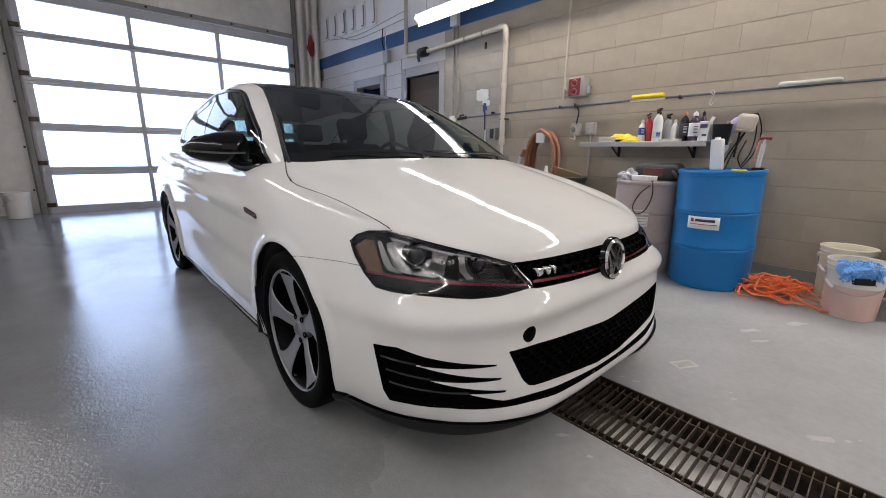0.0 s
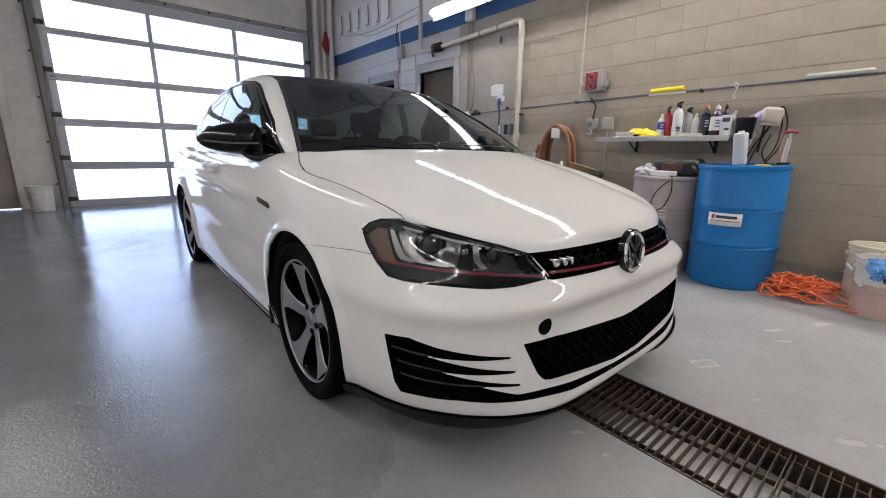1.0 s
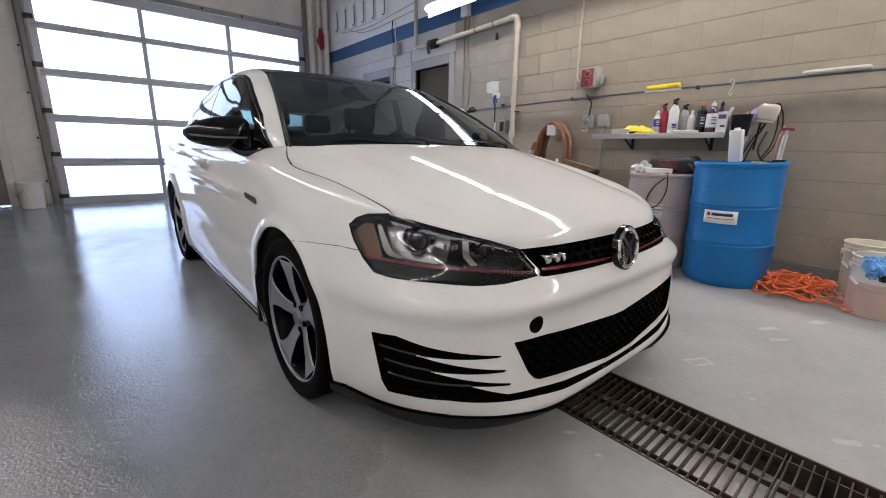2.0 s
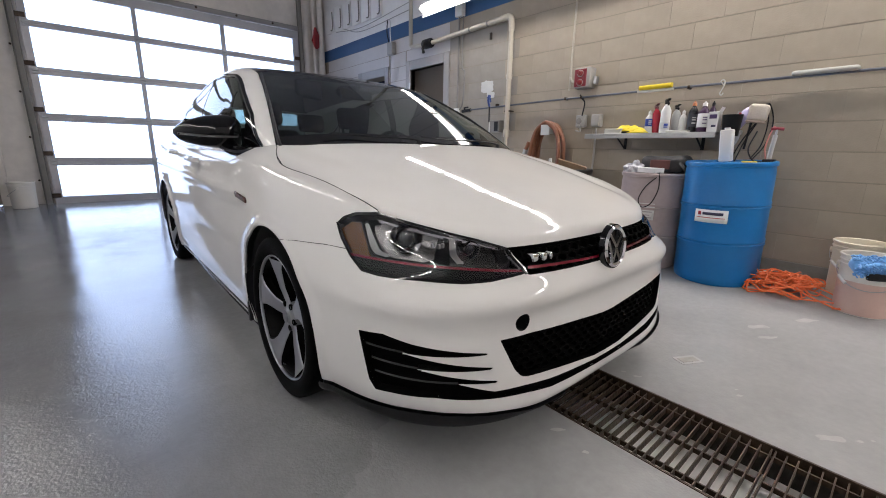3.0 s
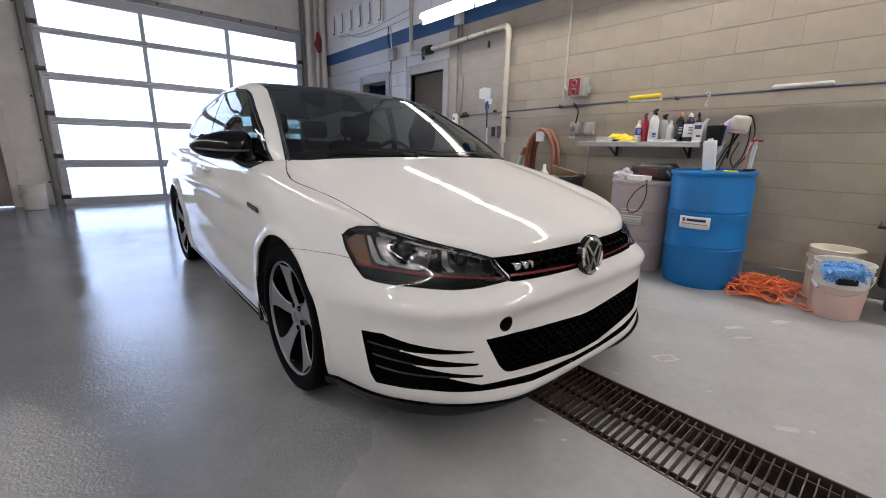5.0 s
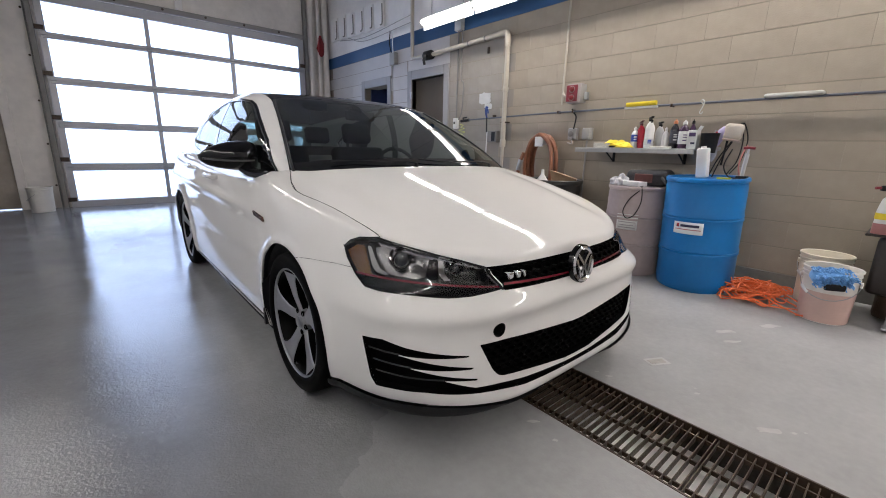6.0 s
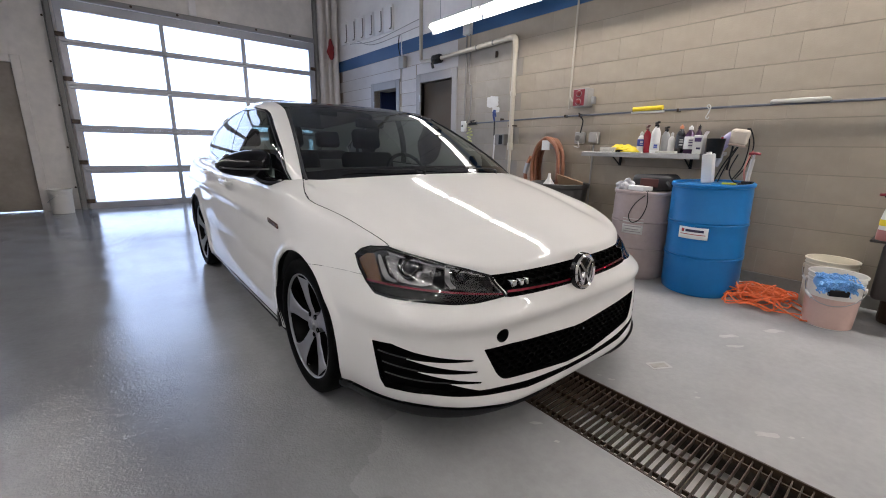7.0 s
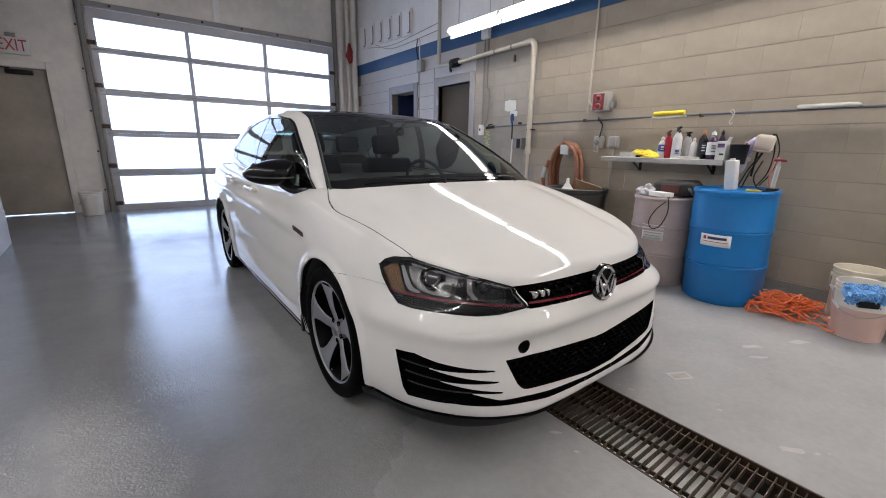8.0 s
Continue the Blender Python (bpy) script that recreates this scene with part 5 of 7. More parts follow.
# ---- trench drain ----
def build_drain():
    x0, x1, y0, y1 = TRENCH
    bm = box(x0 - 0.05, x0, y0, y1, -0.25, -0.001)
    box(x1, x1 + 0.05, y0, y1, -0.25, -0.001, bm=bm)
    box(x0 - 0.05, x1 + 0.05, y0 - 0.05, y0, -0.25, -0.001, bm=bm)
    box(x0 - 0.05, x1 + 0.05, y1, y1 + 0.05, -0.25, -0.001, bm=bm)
    t = part("trench", bm, M_TRENCH, None, "dark concrete trench of the floor drain", smooth=False)
    tagged(t, category="drain", kind="structure")
    # The water's reflected light sits in its white colour.
    w = part("trench_water", box(x0, x1, y0, y1, -0.25, -0.12), M_WATER, None, "shallow water in the drain trench, reflections painted near-white", smooth=False)
    tagged(w, category="water", kind="structure")
    for sx, xa in ((1, x0), (-1, x1)):
        ang = box(xa - 0.004, xa + 0.004, y0, y1, -0.04, 0.003)
        box(xa, xa + sx * 0.022, y0, y1, -0.040, -0.034, bm=ang)
        tagged(part("drain_frame", ang, M_DARK_STEEL, None, "rusty steel angle edging the floor drain", smooth=False), category="drain frame", kind="structure")
    bar = mesh_of(box(x0 + 0.012, x1 - 0.012, -0.0022, 0.0022, -0.028, 0.0, 0.0008), "cross_bar", False)
    bar.materials.append(M_DARK_STEEL)
    length = 0.915
    yy = -1.392 - 4 * length
    for g in range(7):
        ya = yy + g * length
        if ya < y0 or ya + length > y1:
            continue
        grate = empty("drain_grate", "rusty bar grating over the floor drain", "drain grate", 0, ya, 0, group="drain grates")
        n = 31
        for k in range(n):
            ob = new("cross_bar", bar)
            ob.matrix_basis = pose(0, 0.006 + k * (length - 0.012) / (n - 1), -0.002)
            ob.parent = grate
        for q in (0.09, 0.5, 0.91):
            xx = x0 + 0.012 + q * (x1 - x0 - 0.024)
            part("long_bar", box(xx - 0.003, xx + 0.003, 0.003, length - 0.003, -0.026, -0.008), M_DARK_STEEL, grate, smooth=False)


build_drain()


# ---- right wall: paint, stripe, doors ----


def build_right_wall_trim():
    def flat(name, bm, mat, label, cat):
        return tagged(part(name, bm, mat, None, label, smooth=False), category=cat, kind="structure")
    flat("wall_stripe", box(WALL_X - 0.003, WALL_X + 0.02, BACK_Y, DOOR_Y, 2.618, 2.815), M_BLUE, "blue painted stripe along the block wall", "stripe")
    flat("wall_upper", box(WALL_X, WALL_X + 0.02, BACK_Y, DOOR_Y, 2.815, ROOF_Z), M_WHITE_WALL, "white painted upper block wall", "wall")
    for n, ((ya, yb, zt), mat, lab) in enumerate(((DOOR_A, M_DOOR_TAUPE, "taupe painted steel door, shut, in a pale frame"), (DOOR_B, M_ROOM_DARK, "dark doorway with a pale steel frame"))):
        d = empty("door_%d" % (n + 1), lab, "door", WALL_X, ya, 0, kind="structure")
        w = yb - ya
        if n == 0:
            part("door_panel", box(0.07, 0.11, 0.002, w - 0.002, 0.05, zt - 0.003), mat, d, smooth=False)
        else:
            # Leaf shares the painted room darkness and covers the far reveal.
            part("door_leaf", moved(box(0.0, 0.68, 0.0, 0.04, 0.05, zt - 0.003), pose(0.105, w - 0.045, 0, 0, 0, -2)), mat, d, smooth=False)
        fr = box(-0.02, 0.10, -0.11, 0.0, 0.03, zt + 0.13, 0.006)
        part("frame_jamb", fr, M_FRAME, d)
        part("frame_jamb", box(-0.02, 0.10, w, w + 0.11, 0.03, zt + 0.13, 0.006), M_FRAME, d)
        part("frame_head", box(-0.019, 0.10, 0.001, w - 0.001, zt, zt + 0.128, 0.006), M_FRAME, d)
        for hz in (0.4, 1.85):
            part("hinge", box(-0.03, 0.0, w - 0.015, w + 0.02, hz, hz + 0.10, 0.004), M_STEEL, d)
        if n == 0:
            part("door_handle", tube([(-0.02, 0.07, 1.05), (-0.07, 0.07, 1.05), (-0.07, 0.18, 1.05)], 0.01, 8), M_STEEL, d)
    # row of white ribbed panels hung high up
    for k in range(6):
        y = 4.50 + 0.325 * k
        bm = box(WALL_X - 0.05, WALL_X - 0.002, y, y + 0.28, 3.02 + 0.012 * k, 3.42 + 0.012 * k, 0.02, 2)
        pnl = part("wall_panel", bm, M_WHITE_WALL, None, "", smooth=True)
        tagged(pnl, "white ribbed plastic panel hung high on the wall", "wall panel", "wall panels")
        part("panel_hook", tube([(WALL_X - 0.055, y + 0.012, 3.36 + 0.012 * k), (WALL_X - 0.056, y + 0.010, 3.08 + 0.012 * k), (WALL_X - 0.075, y + 0.045, 3.045 + 0.012 * k)], 0.010, 8, smooth=4), M_CONDUIT_DARK, pnl)


build_right_wall_trim()


# ---- overhead door's tracks, exit door, sign ----
def build_front_wall_things():
    for x, lab in ((-1.86, 1), (2.0, -1)):
        tr = empty("door_track", "galvanised vertical track of the overhead door", "door track", x, DOOR_Y, 0.1, kind="structure")
        part("track", box(-0.03, 0.03, -0.09, -0.002, 0.0, ROOF_Z - 0.4, 0.004), M_CONDUIT_DARK, tr)
        part("track_angle", box(-0.05 if lab > 0 else 0.035, -0.035 if lab > 0 else 0.05, -0.05, -0.002, 0.0, ROOF_Z - 0.5), M_CONDUIT_DARK, tr, smooth=False)
        for k in range(5):
            part("roller_bracket", box(lab * 0.03, lab * 0.13, -0.07, -0.035, 0.1 + 0.595 * k, 0.16 + 0.595 * k, 0.004), M_DARK_STEEL, tr)
            part("bolt", moved(lathe([(0.014, 0), (0.014, 0.012), (0.001, 0.014)], 10), pose(-lab * 0.07, -0.005, 0.35 + 0.595 * k, 90)), M_DARK_STEEL, tr)
    head = box(-1.9, 2.04, DOOR_Y - 0.05, DOOR_Y - 0.002, 3.09, 3.17, 0.004)
    hd = part("door_header", head, M_FRAME, None, "pale steel header over the overhead door")
    tagged(hd, category="door header", kind="structure")
    for k in range(6):
        part("header_bolt", moved(lathe([(0.018, 0), (0.018, 0.012), (0.001, 0.014)], 10), pose(-1.5 + 0.6 * k, DOOR_Y - 0.05, 3.135, 90)), M_DARK_STEEL, hd)
    tagged(part("header_post", box(-0.12, -0.02, DOOR_Y - 0.06, DOOR_Y - 0.002, 3.172, ROOF_Z, 0.004), M_WHITE_WALL, None, "white post above the overhead door"), category="post", kind="structure")
    # posts and conduits in the corner
    for x, r in ((2.10, 0.055), (2.26, 0.035), (2.40, 0.06)):
        c = part("corner_conduit", tube([(x, DOOR_Y - 0.07, 0.1), (x, DOOR_Y - 0.07, ROOF_Z)], r, 14), M_FRONT_WALL, None, "off-white painted vertical pipe in the corner")
        tagged(c, category="pipe", group="corner pipes")
    rag = bmesh.new()
    rows = []
    for z, w in ((0, 0.02), (-0.06, 0.035), (-0.14, 0.06), (-0.24, 0.075), (-0.34, 0.05), (-0.38, 0.02)):
        rows.append([rag.verts.new((w * math.cos(a) * (1 + 0.25 * math.sin(3 * a + z * 30)), 0.5 * w * math.sin(a), z)) for a in [2 * math.pi * k / 14 for k in range(14)]])
    for ra, rb in zip(rows, rows[1:]):
        for k in range(14):
            rag.faces.new((ra[k], ra[(k + 1) % 14], rb[(k + 1) % 14], rb[k]))
    rag.faces.new(rows[0]), rag.faces.new(rows[-1])
    r = part("red_rag", rag, M_RED_CLOTH, None, "red cloth hung from a pipe in the corner", at=pose(2.28, DOOR_Y - 0.12, 3.20))
    tagged(r, category="cloth")
    # exit door
    d = empty("door_3", "grey steel exit door, shut, daylight under it", "door", -3.26, DOOR_Y, 0.1, kind="structure")
    part("door_panel", box(0, 0.92, 0.03, 0.07, 0.025, 2.07), M_DOOR_GREY, d, smooth=False)
    part("frame_jamb", box(0.92, 1.02, -0.025, 0.10, 0.0, 2.17, 0.006), M_FRONT_WALL, d)
    part("frame_jamb", box(-0.10, 0.0, -0.025, 0.10, 0.0, 2.17, 0.006), M_FRONT_WALL, d)
    part("frame_head", box(0.001, 0.919, -0.024, 0.10, 2.07, 2.168, 0.006), M_FRONT_WALL, d)
    closer = box(0.50, 0.78, -0.045, 0.03, 1.98, 2.04, 0.012, 2)
    part("door_closer", closer, M_BLACK, d, "black door closer")
    part("closer_arm", tube([(0.55, -0.02, 2.05), (0.25, -0.10, 2.06), (0.10, -0.02, 2.08)], 0.008, 8), M_BLACK, d)
    # sign
    sg = empty("exit_sign", "white exit sign with red letters above the door", "sign", -2.63, DOOR_Y - 0.002, 2.44)
    part("sign_box", box(-0.17, 0.17, -0.05, 0.0, -0.11, 0.11, 0.008, 2), M_SIGN, sg)
    part("sign_mount", box(-0.05, 0.05, -0.04, 0.0, 0.11, 0.16, 0.004), M_FRAME, sg)
    cu = bpy.data.curves.new("sign_letters", "FONT")
    cu.body, cu.size, cu.extrude, cu.align_x, cu.align_y = "EXIT", 0.215, 0.002, "CENTER", "CENTER"
    tmp = new("tmp_letters", cu)
    dg = bpy.context.evaluated_depsgraph_get()
    me = bpy.data.meshes.new_from_object(tmp.evaluated_get(dg))
    bpy.data.objects.remove(tmp)
    me.materials.append(M_SIGN_RED)
    tx = new("sign_letters", me)
    tx.matrix_basis = pose(0, -0.053, 0, 90) @ Matrix.Diagonal((0.68, 1, 1, 1))
    tx.parent = sg
    tagged(tx, "red letters")


build_front_wall_things()


# ---- pipes, boxes and lines on the right wall ----
def wall_thing(name, label, category, y, z, x=None):
    return empty(name, label, category, WALL_X if x is None else x, y, z)


def build_wall_services():
    X = WALL_X - 0.065
    main = empty("water_pipe", "cream plastic water pipe with elbows clipped to the wall", "pipe", X, 0, 0)
    r = 0.0285
    part("drop_pipe", tube([(0, 3.66, ROOF_Z), (0, 3.66, 2.44), (0, 3.62, 2.415), (0, 3.36, 2.405)], r, 16), M_PVC, main)
    part("cross_pipe", tube([(0, 3.16, 2.405), (0, 1.845, 2.442)], r, 16), M_PVC, main)
    part("elbow", tube([(0, 1.905, 2.441), (0, 1.815, 2.442), (0, 1.77, 2.417), (0, 1.755, 2.35), (0, 1.755, 2.29)], 0.034, 16, smooth=4), M_PVC, main)
    part("riser_pipe", tube([(0, 1.755, 2.36), (0, 1.755, 1.17)], r, 16), M_PVC, main)
    part("collar", lathe([(0.033, 1.14), (0.036, 1.15), (0.036, 1.22), (0.031, 1.23)], 20), M_PVC, main, at=pose(0, 1.755, 0))
    part("collar", lathe([(0.030, 0), (0.034, 0.01), (0.034, 0.05), (0.030, 0.06)], 20), M_PVC, main, at=pose(0, 1.755, 1.78))
    part("thin_pipe", tube([(0, 1.755, 1.15), (0, 1.755, 0.15)], 0.018, 10), M_PVC, main)
    part("valve_body", moved(lathe([(0.05, -0.09), (0.062, -0.07), (0.062, 0.07), (0.05, 0.09)], 20), pose(0, 3.26, 2.405, 90)), M_BLACK, main, "black valve")
    part("valve_handle", tube([(-0.06, 3.26, 2.405), (-0.09, 3.26, 2.33), (-0.09, 3.24, 2.27)], 0.02, 10), M_BLACK, main)
    for y in (2.42, 2.12):
        part("pipe_clip", moved(lathe([(0.0295, -0.012), (0.033, -0.012), (0.033, 0.012), (0.0295, 0.012)], 20, closed=True), pose(0, y, 2.405 + 0.028 * (3.16 - y), 90)), M_CONDUIT_DARK, main)
    part("hanger_tab", box(0.045, 0.064, 2.105, 2.135, 2.27, 2.345, 0.004), M_DARK_STEEL, main)
    part("pipe_clip", box(-0.012, 0.064, 1.71, 1.80, 1.425, 1.440, 0.004), M_DARK_STEEL, main)
    # electrical conduits
    c = empty("conduit", "grey electrical conduit from a white box down to a switch", "conduit", WALL_X - 0.02, 0, 0)
    part("conduit_pipe", tube([(0, 2.675, 2.62), (0, 2.675, 1.50)], 0.011, 8), M_CONDUIT_DARK, c)
    part("conduit_pipe", tube([(0, 2.60, 2.62), (0, 2.60, 2.05), (0, 2.55, 1.95), (0, 2.57, 1.6), (0, 2.63, 1.50)], 0.009, 8, smooth=4), M_CONDUIT_DARK, c)
    part("junction_box", box(-0.05, 0.018, 2.58, 2.71, 2.62, 2.77, 0.006), M_SIGN, c)
    part("switch_plate", box(-0.03, 0.018, 2.635, 2.715, 1.38, 1.52, 0.006), M_SIGN, c)
    part("toggle", box(-0.045, -0.03, 2.665, 2.685, 1.44, 1.47, 0.003), M_BLACK, c)
    k = empty("cable_outlet", "small wall outlet with hanging cables", "outlet", WALL_X - 0.02, 4.2, 2.48)
    part("outlet_box", box(-0.06, 0.018, -0.07, 0.07, -0.08, 0.10, 0.008), M_CONDUIT, k)
    part("cable", tube([(-0.04, 0.03, 0.08), (-0.06, 0.06, 0.25), (-0.03, 0.08, 0.44)], 0.008, 8, smooth=5), M_BLACK, k)
    part("cable", tube([(-0.05, -0.03, 0.08), (-0.09, -0.07, 0.22), (-0.05, -0.02, 0.38), (-0.03, 0.08, 0.44)], 0.008, 8, smooth=5), M_SIGN, k)
    part("cable", tube([(-0.03, 0.0, -0.08), (-0.03, 0.02, -0.3), (-0.03, 0.01, -0.9)], 0.007, 8, smooth=5), M_CONDUIT, k)
    # loose wires strung between the panels and the pipe
    for j, sag in enumerate((0.06, 0.12)):
        w = part("loose_wire", tube([(WALL_X - 0.05, 6.0 - 0.3 * j, 3.05), (WALL_X - 0.09, 5.0, 3.0 - sag), (WALL_X - 0.07, 3.70, 3.02 - 0.1 * j)], 0.006, 6, smooth=8), M_CONDUIT, None, "thin grey wire strung along the wall")
        tagged(w, category="wire")
    # red push-button box with its conduit
    b = wall_thing("control_box", "grey control box with a red face and two push buttons", "control box", 0.79, 1.672)
    part("box_body", box(-0.11, -0.001, -0.085, 0.085, -0.078, 0.105, 0.008, 2), M_CONDUIT, b)
    part("red_face", box(-0.118, -0.108, -0.048, 0.080, -0.066, 0.094, 0.004), M_RED_FACE, b)
    for z in (0.052, -0.030):
        part("button_ring", moved(lathe([(0.030, 0), (0.0325, 0.003), (0.030, 0.006), (0.027, 0.003)], 20, closed=True), pose(-0.118, 0.014, z, 0, -90)), M_CONDUIT, b)
        part("push_button", moved(lathe([(0.027, 0), (0.027, 0.008), (0.021, 0.012), (0.019, 0.026), (0.001, 0.03)], 20), pose(-0.118, 0.012, z, 0, -90)), M_RED_BUTTON, b)
    part("side_bracket", box(-0.07, -0.02, -0.13, -0.10, -0.05, 0.02, 0.004), M_STEEL, b)
    part("feed_conduit", tube([(-0.06, 0.10, 0.0), (-0.05, 0.14, 0.0), (-0.035, 0.175, 0.05), (-0.03, 0.18, 0.14), (-0.03, 0.175, ROOF_Z - 1.68)], 0.010, 10, smooth=5), M_PVC, b)
    # compressed-air line with a stop cock
    a = empty("air_line", "blue-grey compressed-air pipe along the block wall", "air pipe", WALL_X - 0.04, 0, 1.515)
    part("air_pipe", tube([(0, 2.42, -0.03), (0, 1.2, -0.005), (0, 0.0, 0.005), (0, -1.3, 0.005), (0, -4.5, 0.0)], 0.0095, 10), M_AIRLINE, a)
    for y in (1.95, 1.0, 0.82, -0.16, -1.75):
        part("air_clip", box(-0.014, 0.04, y - 0.009, y + 0.009, -0.014, 0.014, 0.003), M_DARK_STEEL, a)
    part("stop_cock", tube([(0, 2.55, -0.04), (0, 2.40, -0.03)], 0.020, 12), M_BLACK, a)
    part("cock_handle", tube([(-0.015, 2.49, -0.025), (-0.035, 2.48, -0.005), (-0.035, 2.41, 0.0)], 0.010, 8), M_BLACK, a)
    part("coil_hose", tube([(-0.03 - 0.02 * math.sin(6 * t), 2.50 + 0.045 * math.cos(9 * t), -0.08 - 0.06 * t) for t in [0.1 * q for q in range(56)]], 0.0045, 6), M_COIL, a, "yellow-green coiled air hose")
    # sockets
    for y, w, lab in ((0.80, 0.105, "grey wall socket with a cable"), (0.63, 0.105, "grey lidded wall socket")):
        o = wall_thing("wall_socket", lab, "socket", y, 1.285)
        part("socket_box", box(-0.055, -0.001, -w / 2, w / 2, -0.060, 0.060, 0.012, 2), M_CONDUIT, o)
        if y > 0.7:
            part("socket_face", moved(lathe([(0.030, 0), (0.030, 0.008), (0.024, 0.012), (0.001, 0.012)], 20), pose(-0.055, 0.01, 0.0, 0, -90)), M_CONDUIT_DARK, o)
            part("flex", tube([(-0.06, -0.02, 0.05), (-0.05, -0.03, 0.17), (-0.03, 0.02, 0.22), (-0.03, 0.04, 0.255)], 0.007, 8, smooth=5), M_BLACK, o)
            part("flex", tube([(-0.06, 0.0, -0.04), (-0.07, -0.02, -0.10), (-0.06, 0.04, -0.09)], 0.007, 8, smooth=4), M_CONDUIT, o)
        else:
            part("socket_lid", box(-0.072, -0.055, -w / 2 + 0.01, w / 2 - 0.01, -0.052, 0.052, 0.008, 2), M_CONDUIT, o)
            part("down_conduit", tube([(-0.03, 0, -0.066), (-0.03, 0.0, -1.16)], 0.009, 8), M_CONDUIT, o)
    # peeled pale patch of wall paint with a blue sprayer hung under it, and a grey box
    sd = wall_thing("soap_dispenser", "peeled white paint patch on the wall with a blue sprayer below", "dispenser", 2.03, 1.70)
    for name, cy, cz, ry, rz_ in (("peeled_patch", 0.125, 0.045, 0.098, 0.068), ("peeled_corner", 0.06, -0.055, 0.060, 0.034)):
        torn = bmesh.new()
        rim = []
        for k in range(36):
            a = 2 * math.pi * k / 36
            w = (abs(math.cos(a)) ** 6 + abs(math.sin(a)) ** 6) ** (-1 / 6) * (1 + 0.16 * noise.noise((3 * math.cos(a), 3 * math.sin(a), cy * 40)))
            rim.append((cy + ry * w * math.cos(a), cz + rz_ * w * math.sin(a)))
        front, back = [torn.verts.new((-0.005, p, q)) for p, q in rim], [torn.verts.new((-0.001, p, q)) for p, q in rim]
        torn.faces.new(front), torn.faces.new(back)
        for k in range(36):
            torn.faces.new((front[k], front[(k + 1) % 36], back[(k + 1) % 36], back[k]))
        part(name, torn, M_LABEL_GREY, sd, smooth=False)
    part("sprayer_head", tube([(-0.05, 0.035, -0.07), (-0.07, 0.03, -0.13), (-0.05, 0.03, -0.20)], lambda t: 0.020 - 0.009 * t, 10, smooth=4), M_SPRAY_BLUE, sd, "blue sprayer")
    part("sprayer_trigger", tube([(-0.06, 0.06, -0.09), (-0.07, 0.005, -0.10), (-0.06, 0.0, -0.15)], 0.009, 8, smooth=3), M_SPRAY_BLUE, sd)
    part("sprayer_wand", tube([(-0.05, 0.03, -0.20), (-0.04, 0.035, -0.38)], 0.008, 8), M_BLACK, sd)
    gb = wall_thing("grey_box", "grey metal box with a dark window on the wall", "box", 1.94, 1.267)
    part("box_body", box(-0.08, -0.001, -0.085, 0.075, -0.07, 0.07, 0.006), M_CONDUIT_DARK, gb)
    part("box_window", box(-0.084, -0.078, -0.06, 0.0, -0.055, 0.055, 0.002), M_BLACK, gb)
    part("side_pipe", tube([(-0.03, 0.12, 0.06), (-0.03, 0.13, -0.2), (-0.03, 0.16, -0.6)], 0.009, 8, smooth=4), M_SIGN, gb)


build_wall_services()


def build_hose():
    h = wall_thing("hose_reel", "coiled orange-brown rubber hose hung on a wall bracket", "hose", 1.13, 1.20)
    part("bracket", box(-0.16, -0.001, -0.05, 0.05, -0.03, 0.03, 0.004), M_SIGN, h)
    part("bracket_plate", box(-0.175, -0.16, -0.055, 0.055, -0.05, 0.055, 0.004), M_SIGN, h)
    rng = random.Random(4)
    for k in range(5):
        w, d = 0.165 + 0.025 * (k % 3), 0.66 + 0.06 * rng.random()
        xx = -0.045 - 0.028 * k
        pts = [(xx + 0.006 * math.sin(5 * a), w * math.sin(a) * (1.0 if abs(a) < 2 else 0.95), -0.5 * d + 0.06 + 0.5 * d * math.cos(a) + 0.02 * rng.random()) for a in [2 * math.pi * q / 18 for q in range(18)]]
        part("hose_loop", tube(pts, 0.021, 10, smooth=4, closed=True), M_HOSE, h)
    part("hose_tail", tube([(-0.17, 0.20, -0.12), (-0.18, 0.26, -0.30), (-0.15, 0.24, -0.55), (-0.12, 0.22, -0.95)], 0.021, 10, smooth=6), M_HOSE, h)
    part("hose_coupling", tube([(-0.175, 0.235, -0.20), (-0.182, 0.262, -0.32)], 0.026, 12), M_STEEL, h)


build_hose()


def build_pads():
    a = empty("yellow_squeegee", "yellow foam squeegee lying on the air pipe", "squeegee", WALL_X - 0.06, 0.10, 1.545)
    part("foam", tube([(0, 0.135, -0.004), (0, -0.135, 0.0)], 0.020, 12), M_YELLOW, a)
    part("blade", box(-0.015, 0.015, -0.15, 0.15, -0.045, -0.024, 0.004), M_CLEAR, a)
    b = empty("white_pad", "long white cloth pad lying on the air pipe", "cloth", WALL_X - 0.06, -0.99, 1.535)
    bm = box(-0.04, 0.03, -0.17, 0.17, -0.02, 0.03, 0.018, 3)
    for v in bm.verts:
        v.co.z *= 1 - 0.5 * (v.co.y / 0.17) ** 2
    part("cloth_pad", bm, M_CLOTH_WHITE, b)
    c = empty("hanging_hook", "clear plastic hook hung on the air pipe", "hook", WALL_X - 0.05, -0.41, 1.52)
    part("hook_loop", tube([(0.0, 0.0, -0.012), (-0.018, 0.016, 0.012), (-0.018, 0.0, 0.022), (-0.018, -0.013, 0.0), (-0.018, 0.0, -0.045), (-0.018, 0.012, -0.075), (-0.018, 0.0, -0.09), (-0.018, -0.011, -0.072)], 0.0045, 8, smooth=4), M_CLEAR, c)


build_pads()


# ---- shelf and bottles ----
SHELF_Z = 1.145


